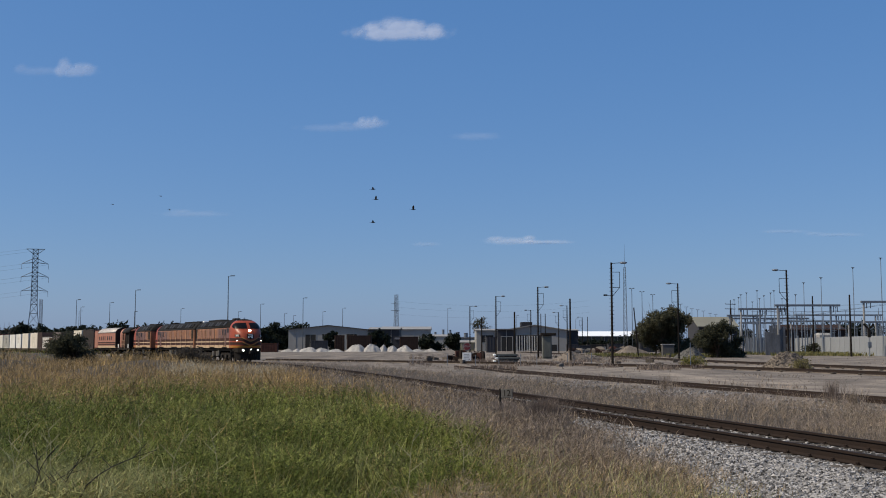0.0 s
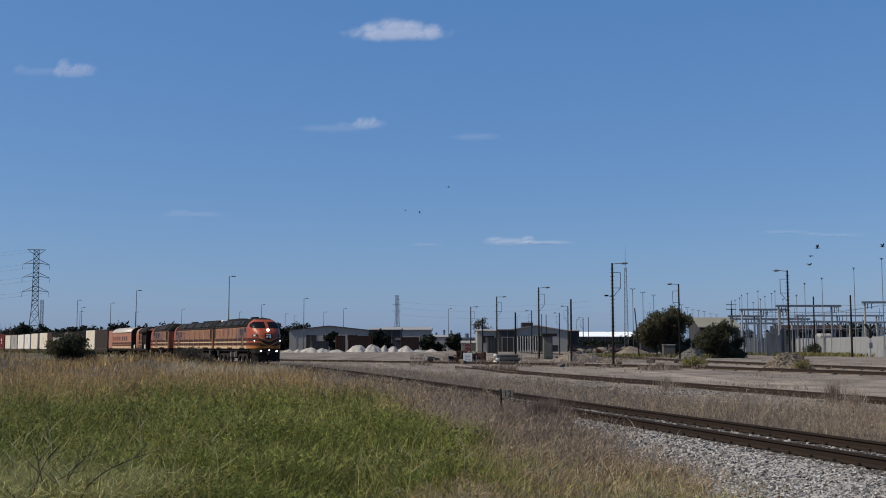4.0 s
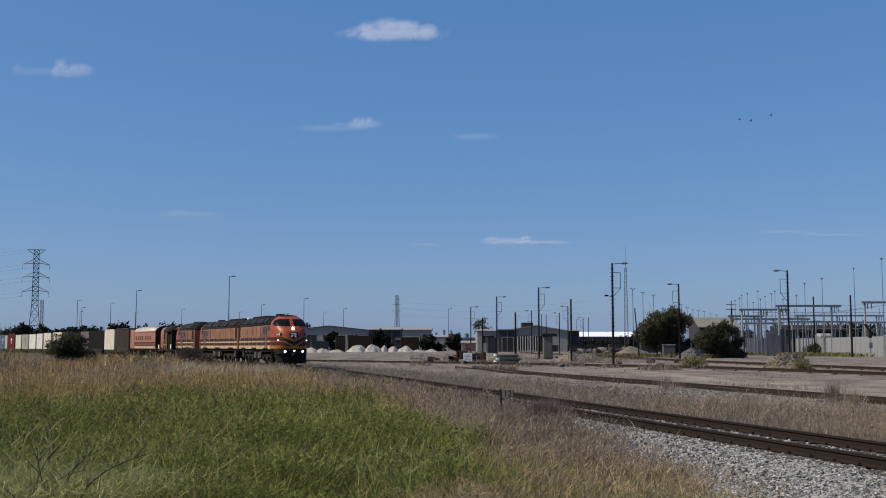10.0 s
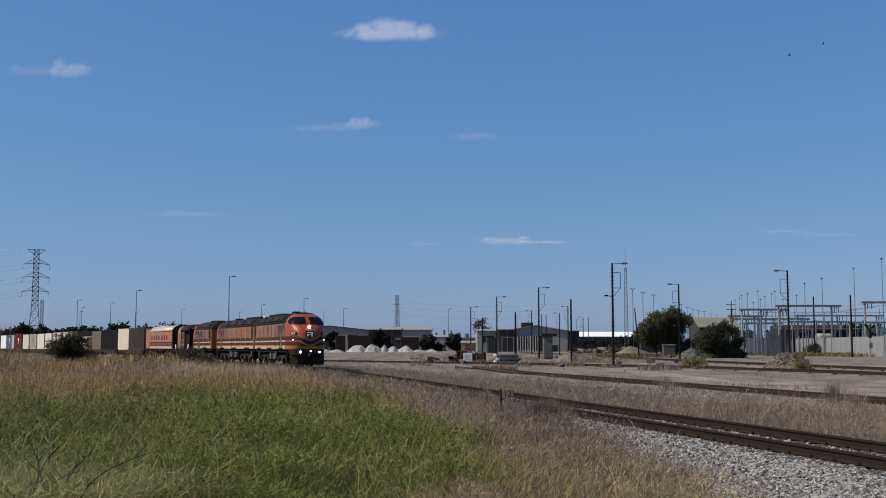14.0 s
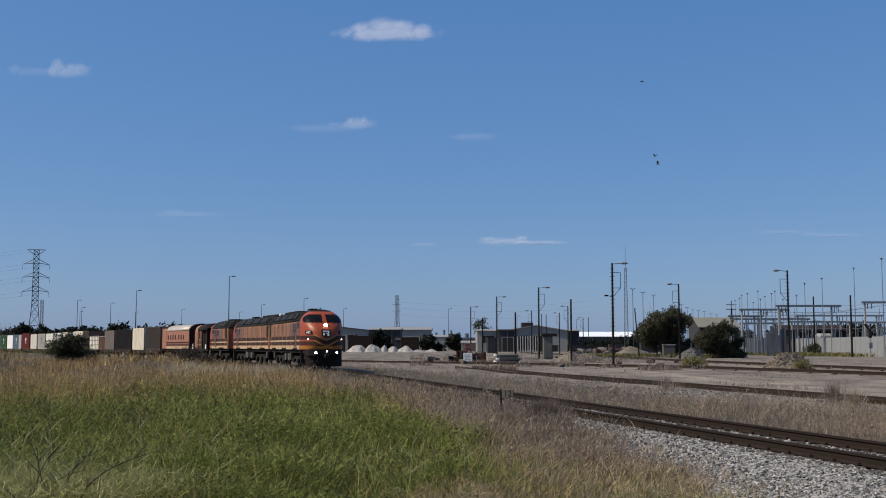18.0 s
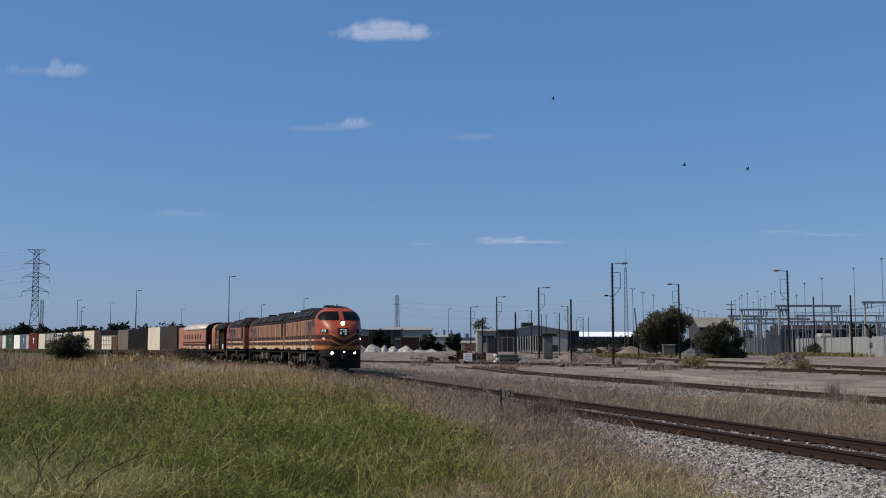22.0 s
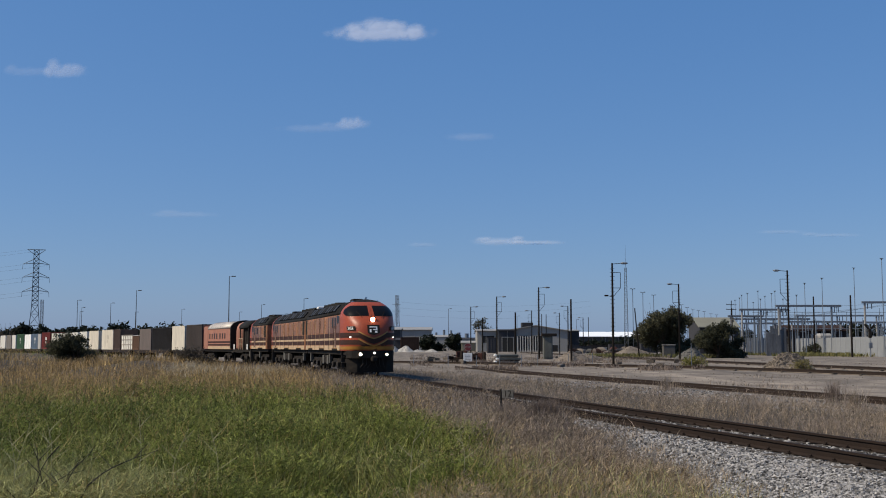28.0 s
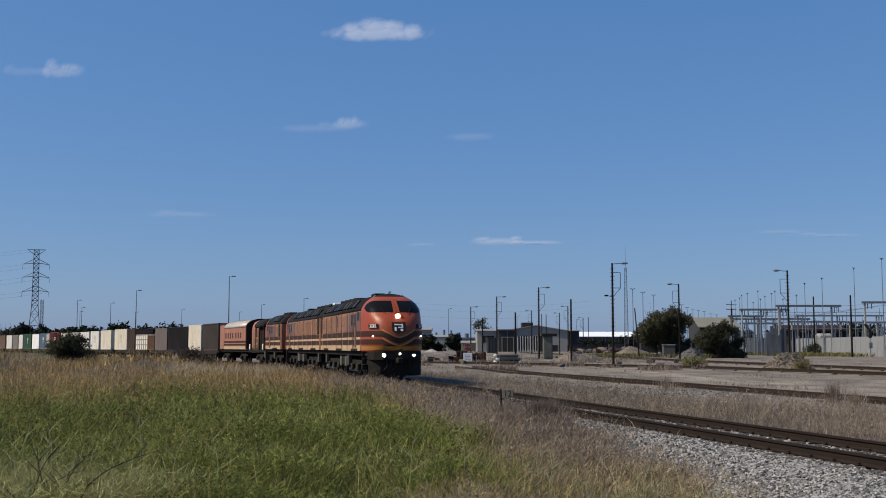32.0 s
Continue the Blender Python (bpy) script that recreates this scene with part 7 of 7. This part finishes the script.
def build_arched_stems():
    """Long dead stems arching out of the near grass."""
    dark = material("weathered_stem", (0.035, 0.03, 0.02), 0.9)
    pale = material("pale_dry_stem", (0.30, 0.28, 0.15), 0.9)
    for x0, y, run, rise, bow, mat in ((-3.5, 10.5, 0.78, 0.62, 0.16, dark), (-4.0, 10.5, 0.28, 0.66, 0.05, dark), (-3.75, 10.7, 0.16, 0.55, 0.02, dark), (-3.85, 10.8, -0.22, 0.62, 0.04, dark), (-3.9, 10.6, 0.42, 0.42, 0.14, dark),
                                       (-4.2, 10.8, -0.12, 0.8, 0.03, pale), (-4.15, 11.2, 0.08, 0.78, -0.03, pale), (-3.3, 12.0, -0.05, 0.95, 0.05, pale), (-2.9, 11.6, 0.16, 0.78, 0.03, pale), (-4.5, 11.5, 0.1, 0.85, 0.04, pale),
                                       (-2.4, 11.9, -0.14, 0.8, 0.04, pale), (-4.35, 12.4, -0.2, 0.85, 0.06, pale), (1.2, 12.2, 0.1, 0.7, 0.03, pale), (-0.4, 11.8, 0.15, 0.75, 0.02, pale), (0.3, 12.8, -0.12, 0.8, 0.04, pale)):
        top = thing("dead_stem", "long bent dead stem arching over the grass" if mat is dark else "pale dry stem standing above the grass", "weed", "dead stems")
        z = float(ground_z(np.array([x0]), np.array([y]))[0])
        at = lambda u: Vector((x0 + run * u ** 2 + bow * math.sin(2.6 * u) * -0.6 + 0.02 * math.sin(9 * u + x0 * 7), y + 0.2 * u, z + 0.12 + (rise + 0.35) * u + bow * math.sin(math.pi * u)))
        w = 0.0105 if mat is dark else 0.0062
        part("stem", Geo().rod([at(i / 8) for i in range(9)], [w * (1 - 0.09 * i) for i in range(9)]), mat, top)
        for u, sx in ((0.55, 0.2), (0.7, -0.16), (0.85, 0.12)):
            part("twig", Geo().tube(at(u), at(u) + Vector((sx, 0.05, 0.14)), 0.005, 0.002, 4), mat, top)


build_weeds()
build_arched_stems()


# ---- clouds and birds ----
def cloud_material(name, dense):
    m = bpy.data.materials.new(name)
    m.use_nodes = True
    n, ln = m.node_tree.nodes, m.node_tree.links
    n.remove(n["Principled BSDF"])
    df = n.new("ShaderNodeBsdfDiffuse")
    df.inputs["Color"].default_value = (0.70, 0.75, 0.85, 1)
    tl = n.new("ShaderNodeBsdfTranslucent")
    tl.inputs["Color"].default_value = (0.64, 0.69, 0.80, 1)
    both = n.new("ShaderNodeMixShader")
    both.inputs[0].default_value = 0.45
    ln.new(df.outputs[0], both.inputs[1])
    ln.new(tl.outputs[0], both.inputs[2])
    tr = n.new("ShaderNodeBsdfTransparent")
    mix = n.new("ShaderNodeMixShader")
    at = n.new("ShaderNodeAttribute")
    at.attribute_name = "core"
    co = n.new("ShaderNodeTexCoord")
    no = n.new("ShaderNodeTexNoise")
    no.inputs["Scale"].default_value = 0.018
    no.inputs["Detail"].default_value = 7
    no.inputs["Roughness"].default_value = 0.62
    ln.new(co.outputs["Object"], no.inputs["Vector"])
    add = n.new("ShaderNodeMath")
    add.operation = "MULTIPLY_ADD"
    add.inputs[1].default_value = 0.85
    add.inputs[2].default_value = -0.52
    ln.new(no.outputs["Fac"], add.inputs[0])
    s = n.new("ShaderNodeMath")
    s.operation = "ADD"
    ln.new(at.outputs["Fac"], s.inputs[0])
    ln.new(add.outputs[0], s.inputs[1])
    mp = n.new("ShaderNodeMapRange")
    mp.interpolation_type = "SMOOTHSTEP"
    mp.inputs["From Min"].default_value, mp.inputs["From Max"].default_value = 0.0, 0.78
    mp.inputs["To Max"].default_value = dense
    ln.new(s.outputs[0], mp.inputs["Value"])
    ln.new(mp.outputs[0], mix.inputs[0])
    ln.new(tr.outputs[0], mix.inputs[1])
    ln.new(both.outputs[0], mix.inputs[2])
    ln.new(mix.outputs[0], n["Material Output"].inputs["Surface"])
    return m


FLOCK = []
CLOUD_MID = cloud_material("cloud_mid", 0.33)
CLOUD_BRIGHT, CLOUD_THIN, CLOUD_FAINT = cloud_material("cloud_bright", 0.6), cloud_material("cloud_thin", 0.3), cloud_material("cloud_faint", 0.12)


def cloud(label, x, z, wide, tall, mat, drift, lobes, seed):
    """A small fair-weather cloud: bulging lobes over a flat base, four kilometres off."""
    y = 4000.0
    rnd = random.Random(seed)
    top = thing("cloud", label, "cloud", "clouds", m=Matrix.Translation((x, y, z)))
    # heaped puffs over a flat base: centre, height and half sizes of each
    puffs = [(0.0, 0.0, 0.62, 0.34)] + [(rnd.uniform(-0.4, 0.4), rnd.uniform(-0.02, 0.22), rnd.uniform(0.13, 0.26), rnd.uniform(0.2, 0.36)) for i in range(lobes)]
    nu, nv = 72, 30

    def depth(px, pz):
        return max(1.0 - math.hypot((px - cx) / rx, (pz - cz) / (rz if pz > cz else rz * 0.7)) for cx, cz, rx, rz in puffs)

    def shape(u, v):
        """The sheet leans back and to one side, so that the sun falls on it; its outline in the sky stays the same."""
        px, pz = (u - 0.5) * 1.5, (v - 0.45) * 1.5
        k = (0.85 * pz * tall - 0.5 * px * wide - 12 * max(0.0, depth(px, pz))) / y
        return px * wide + (x + px * wide) * k, y * k, pz * tall + (z - 1.565 + pz * tall) * k

    g = Geo().grid(shape, nu, nv)
    ob = part("puff", g, mat, top, "", True)
    core = [max(-1.0, 0.15 + 0.95 * depth((k % (nu + 1) / nu - 0.5) * 1.5, (k // (nu + 1) / nv - 0.45) * 1.5)) for k in range(len(g.v))]
    ob.data.attributes.new("core", "FLOAT", "POINT").data.foreach_set("value", np.array(core, np.float32))
    ob.visible_shadow = False
    FLOCK.append((top, [(0.0, Matrix.Translation((x, y, z))), (32.0, Matrix.Translation((x + drift, y, z)))]))


def build_clouds():
    # bearing and height are in thousandths of the distance
    for bx, bz, w, t, mat, dr, lobes, lb in ((-40, 292.5, 88, 33, CLOUD_BRIGHT, -21, 9, "small bright white cloud with a flat base"), (-343, 256, 38, 26, CLOUD_MID, -13, 6, "small bright puff of cloud"),
                                             (-378, 256, 44, 18, CLOUD_FAINT, -12, 2, "thin wisp trailing a small cloud"), (-68, 206, 30, 20, CLOUD_MID, -20, 5, "small white puff of cloud"),
                                             (-100, 202, 66, 16, CLOUD_FAINT, -20, 2, "faint wisp of grey cloud"), (32, 194, 42, 16, CLOUD_FAINT, -6, 2, "faint grey cloud wisp"), (63, 96, 44, 15, CLOUD_MID, -13, 4, "low white cloud over the horizon"),
                                             (95, 95, 50, 9, CLOUD_THIN, -10, 2, "thin low streak of cloud"), (-14, 93, 24, 9, CLOUD_FAINT, -5, 2, "faint low cloud near the horizon"), (-231, 121, 62, 12, CLOUD_FAINT, -13, 2, "thin pale cloud streak"),
                                             (365, 102, 50, 8, CLOUD_FAINT, -5, 2, "faint streak of pale cloud"), (318, 105, 40, 8, CLOUD_FAINT, -5, 2, "faint streak of pale cloud")):
        cloud(lb, bx * 4.0, 1.565 + bz * 4.0, w * 4.0, t * 4.0, mat, dr * 4.0, lobes, int(bx) + 900)


build_clouds()


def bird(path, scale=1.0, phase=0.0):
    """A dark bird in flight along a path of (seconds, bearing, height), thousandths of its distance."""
    top = thing("bird", "dark bird flying across the blue sky", "bird", "birds in flight")
    g = Geo()
    rings = []
    for x, r in ((-0.34, 0.02), (-0.26, 0.035), (-0.1, 0.075), (0.06, 0.085), (0.18, 0.06), (0.25, 0.045), (0.31, 0.04), (0.36, 0.02), (0.43, 0.006)):
        rings.append([(x * scale, r * scale * math.cos(a), r * scale * math.sin(a)) for a in np.arange(8) * 0.785])
    part("body", g.sweep(rings), BIRD, top, "", True)
    part("tail", Geo().sweep([[(-0.32 * scale, -0.04, 0), (-0.52 * scale, -0.09, 0), (-0.52 * scale, 0.09, 0), (-0.32 * scale, 0.04, 0)], [(-0.32 * scale, -0.04, 0.012), (-0.52 * scale, -0.09, 0.012), (-0.52 * scale, 0.09, 0.012), (-0.32 * scale, 0.04, 0.012)]]), BIRD, top)
    for s in (-1, 1):
        w = Geo()
        outline = [(0.12, 0.05), (0.15, 0.3), (0.1, 0.55), (-0.02, 0.72), (-0.1, 0.55), (-0.12, 0.3), (-0.1, 0.05)]
        w.sweep([[(a * scale, s * b * scale, z + 0.06 * b) for a, b in outline] for z in (0.0, 0.015)])
        ob = part("wing", w, BIRD, top)
        rows = []
        for t in np.arange(0, 32.01, 0.25):
            rows.append((t, Matrix.Rotation(s * (0.25 + 0.6 * math.sin(t * 9.7 + phase)), 4, "X")))
        FLOCK.append((ob, rows))
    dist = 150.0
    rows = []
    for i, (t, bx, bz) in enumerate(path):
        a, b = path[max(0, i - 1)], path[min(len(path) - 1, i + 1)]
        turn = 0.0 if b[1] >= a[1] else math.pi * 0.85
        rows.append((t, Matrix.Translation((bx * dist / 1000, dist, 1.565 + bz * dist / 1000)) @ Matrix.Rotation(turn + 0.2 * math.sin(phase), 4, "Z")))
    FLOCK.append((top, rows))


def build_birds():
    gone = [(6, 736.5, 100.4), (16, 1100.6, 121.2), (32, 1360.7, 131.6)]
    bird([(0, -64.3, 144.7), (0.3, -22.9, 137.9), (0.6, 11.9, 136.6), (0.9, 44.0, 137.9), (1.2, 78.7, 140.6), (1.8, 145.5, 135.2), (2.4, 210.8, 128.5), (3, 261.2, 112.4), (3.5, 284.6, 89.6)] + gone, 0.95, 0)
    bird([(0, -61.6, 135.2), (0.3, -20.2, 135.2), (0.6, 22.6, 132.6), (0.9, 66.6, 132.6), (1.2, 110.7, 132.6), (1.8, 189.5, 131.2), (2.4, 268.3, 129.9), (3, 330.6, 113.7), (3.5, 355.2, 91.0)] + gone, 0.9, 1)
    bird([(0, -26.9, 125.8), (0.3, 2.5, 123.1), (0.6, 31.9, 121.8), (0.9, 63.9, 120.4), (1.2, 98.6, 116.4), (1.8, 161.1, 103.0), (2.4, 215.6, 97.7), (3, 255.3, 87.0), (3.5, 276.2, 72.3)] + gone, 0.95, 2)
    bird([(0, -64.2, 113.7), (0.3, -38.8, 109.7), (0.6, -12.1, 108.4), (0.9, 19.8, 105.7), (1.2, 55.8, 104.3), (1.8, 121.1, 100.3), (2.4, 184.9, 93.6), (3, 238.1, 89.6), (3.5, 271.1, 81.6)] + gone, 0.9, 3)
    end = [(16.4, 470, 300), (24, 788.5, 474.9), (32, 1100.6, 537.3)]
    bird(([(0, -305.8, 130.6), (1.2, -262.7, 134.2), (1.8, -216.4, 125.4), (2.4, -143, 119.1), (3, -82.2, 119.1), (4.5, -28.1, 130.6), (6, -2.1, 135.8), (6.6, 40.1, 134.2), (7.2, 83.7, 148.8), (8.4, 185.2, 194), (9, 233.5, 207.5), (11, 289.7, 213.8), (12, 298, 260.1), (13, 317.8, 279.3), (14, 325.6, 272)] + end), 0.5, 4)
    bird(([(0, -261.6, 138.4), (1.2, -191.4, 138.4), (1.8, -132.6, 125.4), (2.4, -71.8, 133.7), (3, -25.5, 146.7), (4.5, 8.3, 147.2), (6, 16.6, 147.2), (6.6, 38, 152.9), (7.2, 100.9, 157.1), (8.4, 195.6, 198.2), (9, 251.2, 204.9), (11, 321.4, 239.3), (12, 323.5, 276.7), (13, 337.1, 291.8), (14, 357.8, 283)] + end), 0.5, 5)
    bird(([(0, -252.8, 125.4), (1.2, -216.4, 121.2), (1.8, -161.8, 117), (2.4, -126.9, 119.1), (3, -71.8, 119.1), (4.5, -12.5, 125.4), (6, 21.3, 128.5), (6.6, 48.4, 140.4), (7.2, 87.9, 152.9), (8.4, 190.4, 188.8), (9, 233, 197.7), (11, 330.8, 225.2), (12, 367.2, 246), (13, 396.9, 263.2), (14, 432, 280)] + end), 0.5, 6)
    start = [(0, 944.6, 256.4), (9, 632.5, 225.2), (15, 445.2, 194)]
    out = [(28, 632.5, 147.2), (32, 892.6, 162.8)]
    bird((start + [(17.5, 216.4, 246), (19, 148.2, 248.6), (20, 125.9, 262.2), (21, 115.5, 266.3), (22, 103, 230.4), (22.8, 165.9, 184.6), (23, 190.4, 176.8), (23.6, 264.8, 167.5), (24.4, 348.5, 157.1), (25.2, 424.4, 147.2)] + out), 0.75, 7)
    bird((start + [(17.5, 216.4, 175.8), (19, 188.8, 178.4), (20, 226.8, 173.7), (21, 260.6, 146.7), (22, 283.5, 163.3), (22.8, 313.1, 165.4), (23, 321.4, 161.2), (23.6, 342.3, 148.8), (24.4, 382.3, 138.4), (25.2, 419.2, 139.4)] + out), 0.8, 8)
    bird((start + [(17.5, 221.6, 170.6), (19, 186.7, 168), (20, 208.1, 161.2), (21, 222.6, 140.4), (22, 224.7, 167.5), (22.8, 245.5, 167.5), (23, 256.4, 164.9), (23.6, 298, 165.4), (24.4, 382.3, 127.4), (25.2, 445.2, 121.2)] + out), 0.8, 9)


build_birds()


def motions():
    """All that moves: the train along its line and its wheels, the birds, the drifting clouds."""
    for ob, mid, half, turned in TRAIN:
        walk(ob, [(t, place(mid, half, turned, t)) for t in np.arange(0, 32.01, 1.0)])
    for w, x, r in WHEELS:
        rows = []
        for t in np.arange(0, 32.01, 0.4):
            s = 1.78618 * t - 0.001758 * t * t
            rows.append((t, Matrix.Translation((x, 0, r)) @ Matrix.Rotation(s / r, 4, "Y")))
        walk(w, rows)
    for ob, rows in FLOCK:
        walk(ob, rows)


motions()
